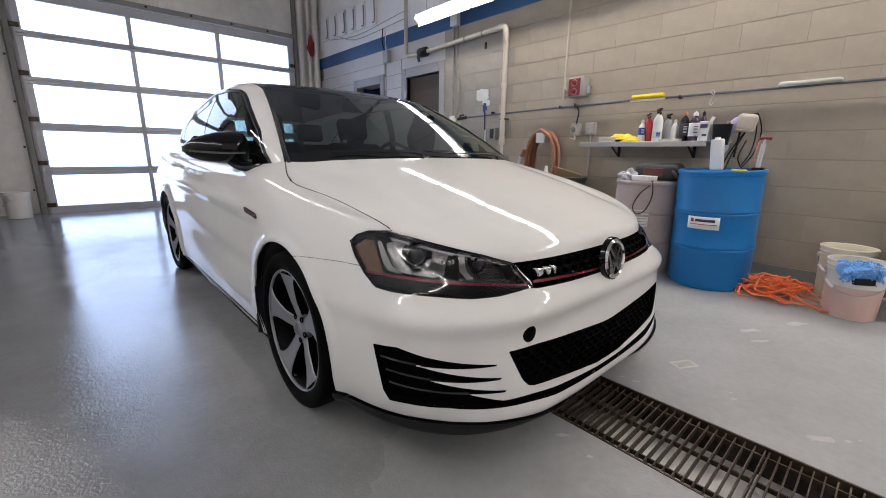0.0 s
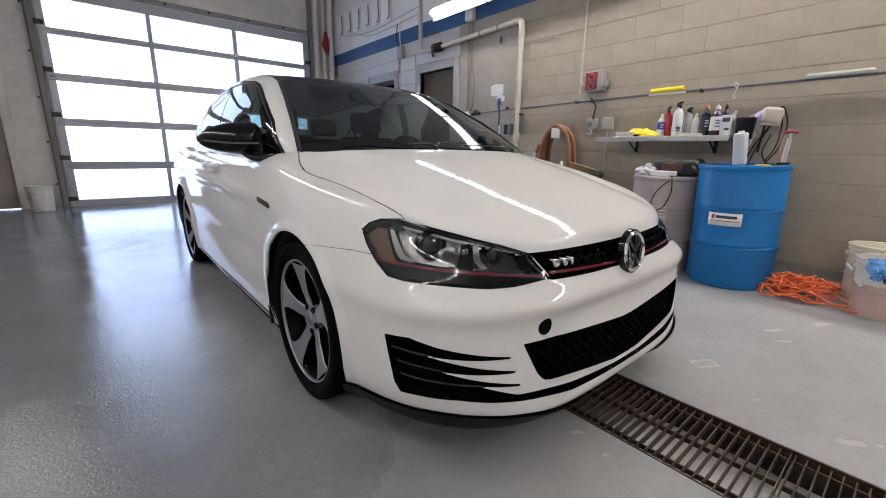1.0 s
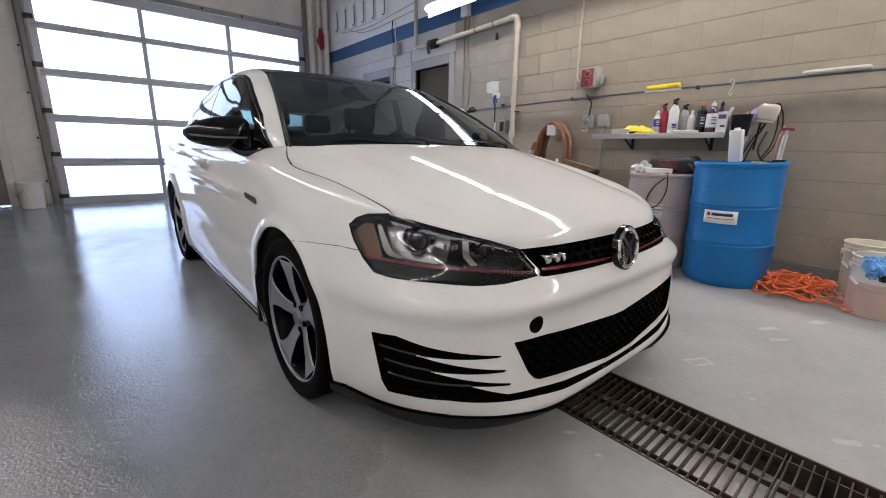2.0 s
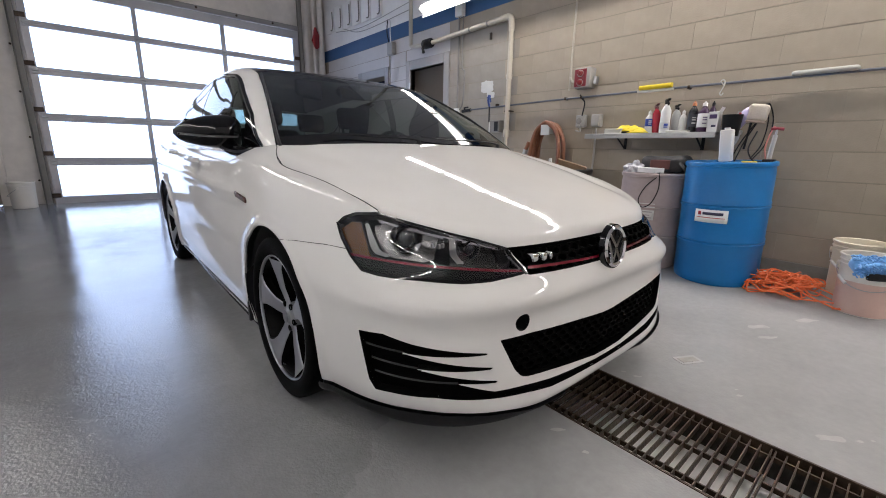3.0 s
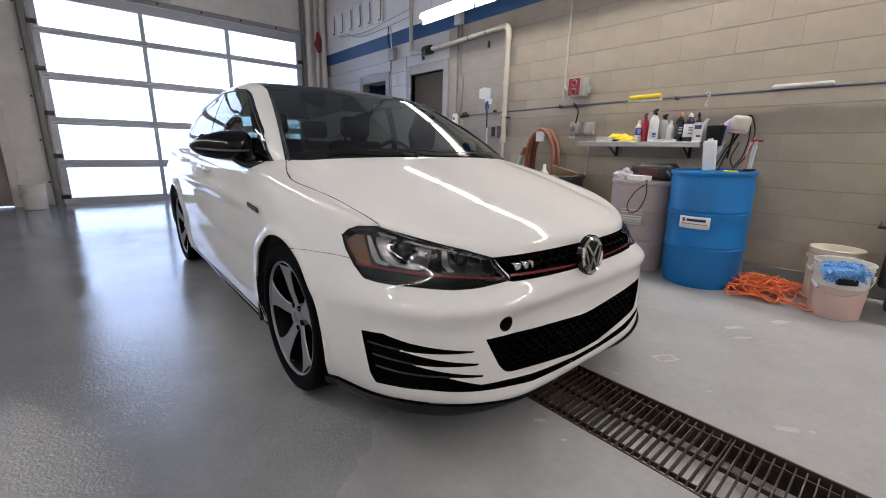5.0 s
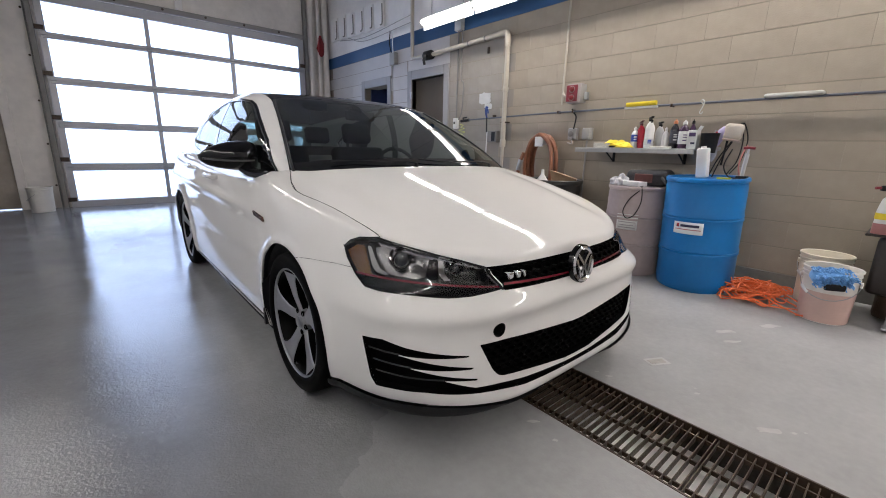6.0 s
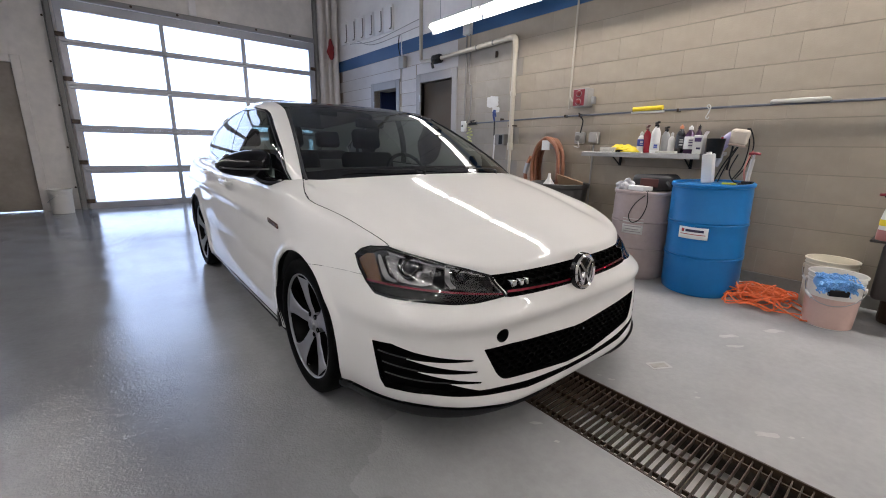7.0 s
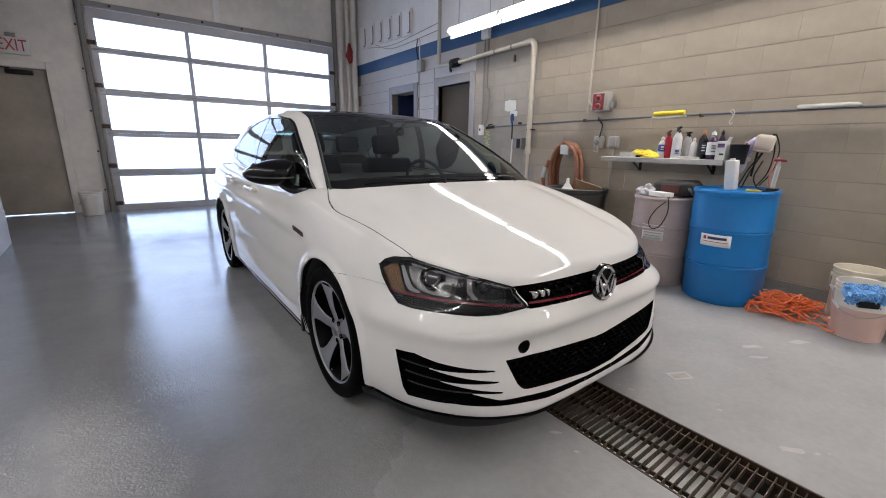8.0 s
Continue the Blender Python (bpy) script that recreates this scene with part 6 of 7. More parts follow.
def build_shelf():
    s = empty("wall_shelf", "stainless steel wall shelf on black brackets, full of bottles", "shelf", 0, 0, SHELF_Z)
    bm = box(2.145, WALL_X - 0.002, -0.50, 0.555, -0.008, 0.0, 0.002)
    box(2.145, 2.150, -0.50, 0.555, -0.042, -0.0085, 0.001, bm=bm)
    box(WALL_X - 0.006, WALL_X - 0.002, -0.50, 0.555, 0.001, 0.05, bm=bm)
    part("board", bm, M_STAINLESS, s)
    for y in (0.33, -0.32):
        br = box(WALL_X - 0.012, WALL_X - 0.003, y - 0.012, y + 0.012, -0.13, -0.009)
        box(2.22, WALL_X - 0.013, y - 0.012, y + 0.012, -0.018, -0.009, bm=br)
        merge(br, tube([(2.32, y, -0.03), (WALL_X - 0.02, y, -0.12)], 0.007, 8))
        part("shelf_bracket", br, M_BLACK, s)


build_shelf()


def bottle(label, x, y, z, r, h, mat, cap_mat, kind, tilt=0, band=None):
    b = empty("bottle", label, "bottle", x, y, z, group="bottles on the shelf")
    if tilt:
        b.matrix_basis = pose(x, y, z, tilt, 0, 0)
    neck = 0.36 * r
    prof = [(0.001, 0.0), (r * 0.94, 0.0), (r, 0.008), (r, h * 0.60), (r * 0.96, h * 0.66), (r * 0.62, h * 0.77), (neck, h * 0.82), (neck, h * 0.86), (0.001, h * 0.86)]
    part("bottle_body", lathe(prof, 22), mat, b)
    if band:
        part("bottle_label", lathe([(r + 0.0008, h * band[0]), (r + 0.0012, h * (band[0] + 0.01)), (r + 0.0012, h * band[1]), (r + 0.0008, h * (band[1] + 0.005))], 22, caps=False), band[2], b)
        for q in (0.25, 0.5, 0.68):
            zz = h * (band[0] + q * (band[1] - band[0]))
            a0 = math.radians(215)
            bar = bmesh.new()
            vs = []
            for k in range(7):
                a = a0 + (k - 3) * 0.13
                vs.append((bar.verts.new(((r + 0.0022) * math.cos(a), (r + 0.0022) * math.sin(a), zz)), bar.verts.new(((r + 0.0022) * math.cos(a), (r + 0.0022) * math.sin(a), zz + h * 0.035))))
            for p0, p1 in zip(vs, vs[1:]):
                bar.faces.new((p0[0], p1[0], p1[1], p0[1]))
            part("label_bar", bar, band[3], b)
    if kind == "cap":
        part("cap", lathe([(neck * 1.25, h * 0.845), (neck * 1.3, h * 0.85), (neck * 1.15, h * 0.95), (neck * 0.5, h * 0.96), (neck * 0.45, h), (0.001, h)], 16), cap_mat, b)
    else:
        part("collar", lathe([(neck * 1.35, h * 0.84), (neck * 1.35, h * 0.885), (neck * 0.9, h * 0.90)], 14), cap_mat, b)
        head = box(-0.05, 0.035, -0.013, 0.013, h * 0.90, h * 1.0, 0.008, 2)
        for v in head.verts:
            if v.co.x < -0.02:
                v.co.z += 0.012 if v.co.z < h * 0.95 else 0
        merge(head, tube([(-0.005, 0, h * 0.92), (-0.03, 0, h * 0.87), (-0.026, 0, h * 0.80)], 0.006, 8))
        m = moved(head, pose(0, 0, 0, 0, 0, 38))
        part("trigger_head", m, cap_mat, b)
    return b


def build_shelf_goods():
    z = SHELF_Z + 0.001
    bottle("white bottle with a blue label and cap", 2.26, 0.036, z, 0.030, 0.185, M_BOTTLE_WHITE, M_BOTTLE_WHITE, "cap", 0, (0.30, 0.62, M_LABEL_BLUE, M_BOTTLE_WHITE))
    bottle("red spray bottle with a dark trigger", 2.27, -0.025, z, 0.031, 0.235, M_BOTTLE_RED, M_BOTTLE_REDDARK, "spray", -5)
    bottle("white spray bottle with a black trigger", 2.24, -0.098, z, 0.037, 0.265, M_BOTTLE_WHITE, M_BLACK, "spray", 0, (0.10, 0.30, M_LABEL_GREY, M_LABEL_BLUE))
    bottle("clear grey spray bottle with a black trigger", 2.33, -0.145, z, 0.033, 0.225, M_BOTTLE_GREY, M_BLACK, "spray")
    bottle("slim white bottle with a white cap", 2.27, -0.222, z, 0.026, 0.175, M_BOTTLE_WHITE, M_BOTTLE_WHITE, "cap")
    bottle("black bottle with an orange cap", 2.26, -0.294, z, 0.034, 0.235, M_BOTTLE_BLACK, M_CAP_ORANGE, "cap", 0, (0.18, 0.58, M_LABEL_BLACK, M_LABEL_GREY))
    bottle("dark bottle with a white label and white cap", 2.24, -0.374, z, 0.038, 0.225, M_BOTTLE_PURPLE, M_BOTTLE_WHITE, "cap", 0, (0.16, 0.60, M_BOTTLE_WHITE, M_LABEL_PURPLE))
    bottle("dark slim bottle with a black cap", 2.34, -0.400, z, 0.026, 0.235, M_BOTTLE_PURPLE, M_BLACK, "cap", 0, (0.12, 0.34, M_LABEL_GREY, M_BLACK))
    bx = empty("carton", "white carton with dark printing and an open top", "carton", 2.24, -0.452, z)
    part("carton_body", box(-0.04, 0.04, -0.034, 0.034, 0, 0.145, 0.003), M_BOTTLE_WHITE, bx)
    part("open_flap", moved(box(-0.038, 0.038, -0.001, 0.001, 0.0, 0.035), pose(0, -0.033, 0.145, 25)), M_LABEL_WHITE, bx, smooth=False)
    part("printed_band", box(-0.042, -0.040, -0.024, 0.024, 0.095, 0.125), M_LABEL_PURPLE, bx, smooth=False)
    part("printed_band", box(-0.042, -0.040, -0.024, 0.006, 0.035, 0.050), M_LABEL_NAVY, bx, smooth=False)
    cup = empty("black_tub", "open black plastic tub holding brushes, bracketed to the wall", "tub", 2.26, -0.560, z - 0.03)
    part("tub_wall", lathe([(0.052, 0.0), (0.064, 0.145), (0.068, 0.150), (0.062, 0.145), (0.049, 0.006), (0.001, 0.006)], 20), M_BLACK, cup)
    part("tub_bracket", box(0.04, WALL_X - 2.262, -0.02, 0.02, 0.02, 0.05, 0.004), M_STEEL, cup)
    for q, (dx, dy) in enumerate(((0.01, 0.015), (-0.01, -0.02), (0.015, -0.01))):
        part("brush_handle", tube([(dx, dy, 0.01), (dx * 2.5, dy * 2.5, 0.15 + 0.012 * q)], 0.008, 8), (M_BLACK, M_LABEL_RED, M_BOTTLE_GREY)[q], cup)
    cl = empty("yellow_cloth", "crumpled yellow microfibre cloths on the shelf", "cloth", 2.30, 0.185, z)
    rng = random.Random(7)
    for q in range(3):
        bm = bmesh.new()
        n = 16
        P = np.zeros((n, n, 3))
        for i in range(n):
            for j in range(n):
                u, v = i / (n - 1) - 0.5, j / (n - 1) - 0.5
                e = max(0, 1 - (2 * abs(u)) ** 3) * max(0, 1 - (2 * abs(v)) ** 3)
                P[i, j] = (0.16 * u, 0.22 * v, 0.006 + e * (0.030 + 0.022 * noise.noise((u * 6 + q * 9, v * 6, q))))
        ob = part("cloth_fold", grid_mesh(P, bm), M_YELLOW, cl, at=pose(0.02 * q - 0.03, 0.05 * q - 0.06, 0.016 * q, 0, 0, 25 * q - 20))
        thick(ob, 0.004)
    part("dark_strap", box(-0.09, -0.06, -0.10, 0.13, 0.002, 0.02, 0.006), M_BLACK, cl)
    st = empty("paper_stack", "small stack of white wipes on the shelf", "paper", 2.24, 0.315, z)
    for q in range(4):
        part("sheet_layer", moved(box(-0.05, 0.05, -0.075, 0.075, 0.011 * q, 0.011 * q + 0.010, 0.002), pose(0, 0, 0, 0, 0, 3 * q - 4)), M_CLOTH_WHITE, st)
    pd = empty("white_tray", "white folded cloth between the bottles", "cloth", 2.20, -0.215, z)
    part("folded_cloth", box(-0.035, 0.03, -0.085, 0.075, 0, 0.018, 0.006, 2), M_CLOTH_WHITE, pd)


build_shelf_goods()


# ---- drums, bin and what stands on them ----
def drum(name, label, x, y, z, r, h, mat):
    d = empty(name, label, "drum", x, y, z)
    prof = [(0.001, 0.012), (r * 0.90, 0.012), (r * 0.95, 0.0), (r * 0.985, 0.02), (r, 0.06)]
    for c in (0.36, 0.66):
        prof += [(r, h * c - 0.030), (r + 0.006, h * c - 0.018), (r + 0.006, h * c - 0.008), (r - 0.001, h * c), (r + 0.005, h * c + 0.008), (r + 0.005, h * c + 0.018), (r, h * c + 0.030)]
    prof += [(r, h - 0.07), (r * 0.985, h - 0.035), (r * 0.99, h - 0.03)]
    part("drum_body", lathe(prof, 56), mat, d)
    part("drum_rim", lathe([(r * 0.985, h - 0.034), (r + 0.006, h - 0.028), (r + 0.008, h - 0.008), (r + 0.002, h), (r - 0.016, h), (r - 0.020, h - 0.010), (r - 0.020, h - 0.030)], 56, closed=True), mat, d)
    part("drum_lid", lathe([(r - 0.016, h - 0.030), (r - 0.022, h - 0.016), (r * 0.5, h - 0.014), (0.001, h - 0.013)], 48, caps=False), mat, d)
    for a in (0.6, 3.6):
        part("bung", moved(lathe([(0.034, 0), (0.034, 0.012), (0.028, 0.016), (0.001, 0.016)], 18), pose(0.6 * r * math.cos(a), 0.6 * r * math.sin(a), h - 0.015)), mat, d)
    return d


def curved_sheet(d, r, a_mid, width, z0, z1, mat, name, label="", lift=0.0):
    bm = bmesh.new()
    cols = []
    for k in range(13):
        a = a_mid + (k / 12 - 0.5) * width / r
        cols.append((bm.verts.new(((r + lift) * math.cos(a), (r + lift) * math.sin(a), z0)), bm.verts.new(((r + lift) * math.cos(a), (r + lift) * math.sin(a), z1))))
    for p, q in zip(cols, cols[1:]):
        bm.faces.new((p[0], q[0], q[1], p[1]))
    return thick(part(name, bm, mat, d, label), 0.0008, 1.0)


def build_drums():
    bx, by, br, bh = 2.14, -0.650, 0.269, 0.868
    bz = float(floor_height(bx - 0.2, by))
    d = drum("blue_drum", "blue plastic drum with a white printed label", bx, by, bz, br, bh, M_BLUE_DRUM)
    # the floor falls towards the drain, so the drum leans a little
    d.matrix_basis = pose(bx, by, bz, -1.0, -2.0, 0)
    am = math.pi
    curved_sheet(d, br, am, 0.205, 0.457, 0.560, M_LABEL_WHITE, "drum_label", "white label with dark and red marks", 0.001)
    curved_sheet(d, br, am + 0.012 / br, 0.125, 0.510, 0.529, M_LABEL_NAVY, "label_mark", "", 0.0025)
    curved_sheet(d, br, am - 0.070 / br, 0.020, 0.507, 0.533, M_LABEL_RED, "label_mark", "", 0.0028)
    curved_sheet(d, br, am, 0.175, 0.489, 0.494, M_LABEL_RED, "label_mark", "", 0.0025)
    gx, gy = 2.135, -0.120
    gz = float(floor_height(gx - 0.2, gy))
    g = drum("grey_drum", "milky grey plastic drum with purple stains and a label", gx, gy, gz, 0.240, 0.76, M_GREY_DRUM)
    ag = math.radians(189)
    curved_sheet(g, 0.241, ag, 0.17, 0.40, 0.53, M_LABEL_GREY, "drum_label", "faded white label", 0.001)
    for q, (zz, w) in enumerate(((0.575, 0.12), (0.545, 0.2), (0.525, 0.2), (0.50, 0.16), (0.48, 0.2))):
        curved_sheet(g, 0.241, ag, w * 0.7, zz - 0.065, zz - 0.058, M_LABEL_MARK, "label_mark", "", 0.0022)
    part("hanging_cord", tube([(-0.18, -0.09, 0.765), (-0.215, -0.12, 0.75), (-0.225, -0.13, 0.64), (-0.235, -0.09, 0.53), (-0.245, -0.03, 0.50), (-0.246, 0.0, 0.56), (-0.238, -0.04, 0.66), (-0.215, -0.11, 0.74), (-0.16, -0.10, 0.768)], 0.004, 6, smooth=6), M_BLACK, g, "thin black cord")
    # bin beside them
    kx, ky = 2.14, 0.78
    kz = float(floor_height(kx - 0.2, ky))
    k = empty("waste_bin", "round dark grey plastic waste bin", "bin", kx, ky, kz)
    part("bin_body", lathe([(0.22, 0.0), (0.235, 0.02), (0.285, 0.70), (0.30, 0.715), (0.305, 0.745), (0.295, 0.755), (0.275, 0.745), (0.225, 0.05), (0.001, 0.05)], 44), M_BIN, k)
    part("bin_fill", lathe([(0.268, 0.66), (0.2, 0.69), (0.001, 0.70)], 30, caps=False), M_BLACK, k)
    # things on the bin and the grey drum
    bt = kz + 0.70
    cb = empty("torn_cardboard", "torn brown cardboard leaning in the bin", "cardboard", kx - 0.02, ky - 0.16, bt)
    sheet = box(-0.006, 0.006, -0.13, 0.13, 0.0, 0.17, 0.002)
    for v in sheet.verts:
        v.co.z *= 0.75 + 0.25 * math.sin(v.co.y * 14)
    part("card_sheet", moved(sheet, pose(0, 0, 0, 0, -28, 12)), M_CARD, cb)
    wf = empty("white_funnel", "small white plastic funnel in the bin", "funnel", kx - 0.15, ky + 0.02, bt + 0.01)
    part("funnel_cone", lathe([(0.07, 0.0), (0.072, 0.01), (0.018, 0.09), (0.013, 0.14), (0.011, 0.14), (0.014, 0.09), (0.066, 0.006)], 20, closed=True), M_BOTTLE_WHITE, wf)
    pp = empty("crumpled_paper", "crumpled white paper in the bin", "paper", kx - 0.18, ky + 0.14, bt + 0.0)
    bm = bmesh.new()
    bmesh.ops.create_icosphere(bm, subdivisions=3, radius=0.06)
    for v in bm.verts:
        v.co *= 1 + 0.35 * noise.noise(v.co * 30)
        v.co.z *= 0.5
    part("paper_ball", bm, M_CLOTH_WHITE, pp, smooth=False)
    top = gz + 0.762
    jk = empty("dark_bag", "black and red tool bag lying on the drum", "bag", gx + 0.06, gy - 0.04, top)
    bm = box(-0.12, 0.12, -0.19, 0.15, 0, 0.135, 0.05, 4)
    for v in bm.verts:
        v.co += Vector((0.012 * noise.noise(v.co * 14), 0.012 * noise.noise(v.co * 14 + Vector((5, 0, 0))), 0.018 * noise.noise(v.co * 9) * (v.co.z > 0.02)))
    part("bag_body", bm, M_BLACK_CLOTH, jk)
    part("bag_patch", moved(box(-0.005, 0.005, -0.07, 0.08, 0.03, 0.10, 0.004), pose(-0.13, -0.02, 0)), M_BAG_RED, jk)
    part("bag_strap", tube([(-0.10, -0.15, 0.08), (-0.16, -0.20, 0.05), (-0.14, -0.23, 0.01), (-0.05, -0.22, 0.006)], 0.012, 8, smooth=5), M_BLACK_CLOTH, jk)
    wb = empty("small_carton", "small white carton on the grey drum", "carton", gx - 0.14, gy - 0.02, top)
    part("carton_body", moved(box(-0.05, 0.05, -0.085, 0.085, 0, 0.038, 0.003), pose(0, 0, 0, 0, 0, -20)), M_BOTTLE_WHITE, wb)
    pl = empty("plastic_wrap", "crumpled clear and grey plastic wrap", "plastic", gx - 0.07, gy + 0.14, top)
    bm = bmesh.new()
    bmesh.ops.create_icosphere(bm, subdivisions=4, radius=0.085)
    for v in bm.verts:
        v.co *= 1 + 0.45 * noise.noise(v.co * 24)
        v.co.z = max(-0.0, v.co.z * 0.95)
    part("wrap_ball", bm, M_WRAP, pl, smooth=False)
    jar = empty("white_jug", "tall white plastic jug standing on the blue drum", "jug", bx - 0.14, by + 0.016, bz + bh)
    jar.matrix_basis = pose(bx - 0.14, by + 0.016, bz + bh - 0.004, -5, -2, 0)
    jb = box(-0.034, 0.034, -0.037, 0.037, 0, 0.215, 0.010, 3)
    part("jug_body", jb, M_BOTTLE_WHITE, jar)
    part("jug_cap", lathe([(0.018, 0.214), (0.018, 0.228), (0.001, 0.229)], 16), M_BOTTLE_WHITE, jar)
    # brushes, pads and tubes behind the drum, hung from the shelf's end
    br_ = empty("wash_brush", "beige foam wash pad hung beside the shelf", "brush", 2.36, -0.684, 1.275)
    pad = box(-0.04, 0.04, -0.064, 0.064, -0.058, 0.066, 0.03, 4)
    part("foam_pad", moved(pad, pose(0, 0, 0, 8, 0, 18)), M_FOAM, br_)
    part("pad_rim", moved(box(-0.048, -0.030, -0.06, 0.06, -0.068, -0.052, 0.006, 2), pose(0, 0, 0, 8, 0, 18)), M_BEIGE_DARK, br_)
    part("pad_handle", tube([(0.0, 0.03, -0.06), (0.02, 0.05, -0.25)], 0.008, 8), M_BLACK, br_)
    for q, (dy, w) in enumerate(((-0.015, 0.025), (-0.03, 0.04))):
        lp = part("hanging_cable", tube([(2.30, -0.60 + 0.03 * q, 0.90), (2.38, -0.63 + 0.02 * q, 1.08), (2.42, -0.70 + dy * 0.2, 1.28), (2.42, -0.70 + dy, 1.345), (2.43, -0.70 + dy - w, 1.22), (2.42, -0.70 + dy - 0.5 * w, 1.06), (2.38, -0.70 + dy + 0.03, 0.955)], 0.0048, 8, smooth=8), M_BLACK, None, "thick black cable looped beside the shelf")
        tagged(lp, category="cable", group="looped cables")
    lb = empty("lilac_bottle", "lilac bottle leaning beside the shelf", "bottle", 2.34, -0.565, 1.155)
    part("lilac_body", moved(lathe([(0.001, 0), (0.035, 0), (0.038, 0.01), (0.038, 0.11), (0.030, 0.14), (0.015, 0.155), (0.001, 0.155)], 20), pose(0, 0, 0.03, 32, 0, 10)), M_LILAC, lb)
    part("nozzle", moved(lathe([(0.022, 0), (0.026, 0.05), (0.014, 0.10), (0.001, 0.10)], 16), pose(-0.02, 0.0, -0.10, 20, 0, 0)), M_WRAP, lb)
    part("strap", tube([(0.0, -0.01, 0.03), (-0.01, 0.01, -0.06), (0.03, 0.05, -0.14)], 0.005, 8, smooth=4), M_BLACK, lb)
    rs = empty("siphon_pump", "red-handled siphon pump standing in the drum's bung", "pump", bx + 0.02, by - 0.19, bz + bh - 0.012)
    part("pump_tube", tube([(0, 0, 0), (0.0, -0.005, 0.10), (0.0, -0.012, 0.19)], 0.014, 10), M_CLEAR, rs)
    part("pump_shaft", tube([(0.0, -0.012, 0.17), (0.0, -0.015, 0.225)], 0.007, 8), M_STEEL, rs)
    part("pump_handle", tube([(-0.01, 0.018, 0.228), (0.0, -0.015, 0.230), (0.01, -0.050, 0.226)], 0.010, 10), M_RED_FACE, rs)
    part("pump_foot", box(-0.035, 0.035, -0.04, 0.03, 0.0, 0.03, 0.008, 2), M_BLACK, rs)
    part("red_hose", tube([(0.03, 0.02, 0.02), (0.02, 0.035, 0.10), (0.05, 0.03, 0.19), (0.09, 0.02, 0.25)], 0.005, 8, smooth=5), M_HOSE_PINK, rs)
    part("black_hose", tube([(0.0, 0.03, 0.01), (0.05, 0.10, 0.02), (0.06, 0.14, 0.10), (0.12, 0.12, 0.22)], 0.005, 8, smooth=5), M_BLACK, rs)
    tl = empty("flat_tool", "flat dark tool with a yellow grip on the drum lid", "tool", bx - 0.03, by - 0.10, bz + bh - 0.012)
    part("tool_grip", moved(box(-0.008, 0.008, -0.045, 0.045, 0.0, 0.014, 0.004), pose(-0.02, 0.0, 0.0, 0, 0, 20)), M_YELLOW, tl)
    part("tool_blade", moved(box(-0.012, 0.012, -0.06, 0.04, 0.0, 0.010, 0.003), pose(0.0, -0.09, 0.0, 0, 0, 25)), M_BLACK, tl)


build_drums()


# ---- cord, buckets and the cart by the wall ----
def build_cord():
    cx, cy = 2.12, -1.065
    c = empty("extension_cord", "tangled heap of orange extension cord on the floor", "extension cord", cx, cy, float(floor_height(cx, cy)))
    rng = random.Random(11)
    for k in range(34):
        a0, turns = rng.uniform(0, 6.28), rng.uniform(0.8, 1.6)
        ex, ey = rng.uniform(0.04, 0.12), rng.uniform(0.07, 0.20)
        ox, oy = rng.uniform(-0.10, 0.10), rng.uniform(-0.15, 0.15)
        tilt, tw, lift = rng.uniform(-1.57, 1.57), rng.uniform(0, 6.28), 0.0030 * k
        pts, n = [], int(10 * turns) + 4
        for q in range(n):
            a = a0 + 2 * math.pi * turns * q / (n - 1)
            u, v = ex * math.cos(a) * (1 + 0.15 * math.sin(2 * a + tw)), ey * math.sin(a) * (1 + 0.12 * math.cos(3 * a + tw))
            x, y = ox + u * math.cos(tilt) - v * math.sin(tilt), oy + u * math.sin(tilt) + v * math.cos(tilt)
            far = min(1, math.hypot(x / 0.27, y / 0.36))
            z = 0.007 + (lift + 0.020 * (1 + math.sin(2 * a + tw))) * (1 - far) ** 0.6 + 0.012 * max(0, math.sin(2 * a + tw)) ** 2
            pts.append((x, y, z + 0.075 * x))
        part("cord_loop", tube(pts, 0.0050, 7, smooth=5), M_CORD, c)
    part("cord_end", tube([(-0.10, 0.16, 0.012), (-0.16, 0.30, 0.0), (-0.10, 0.36, 0.002), (0.0, 0.30, 0.012), (0.02, 0.2, 0.02)], 0.0058, 7, smooth=6), M_CORD, c)
    part("cord_end", tube([(0.08, 0.16, 0.04), (0.10, 0.26, 0.07), (0.06, 0.285, 0.055), (0.04, 0.22, 0.05)], 0.0058, 7, smooth=6), M_CORD, c)


build_cord()


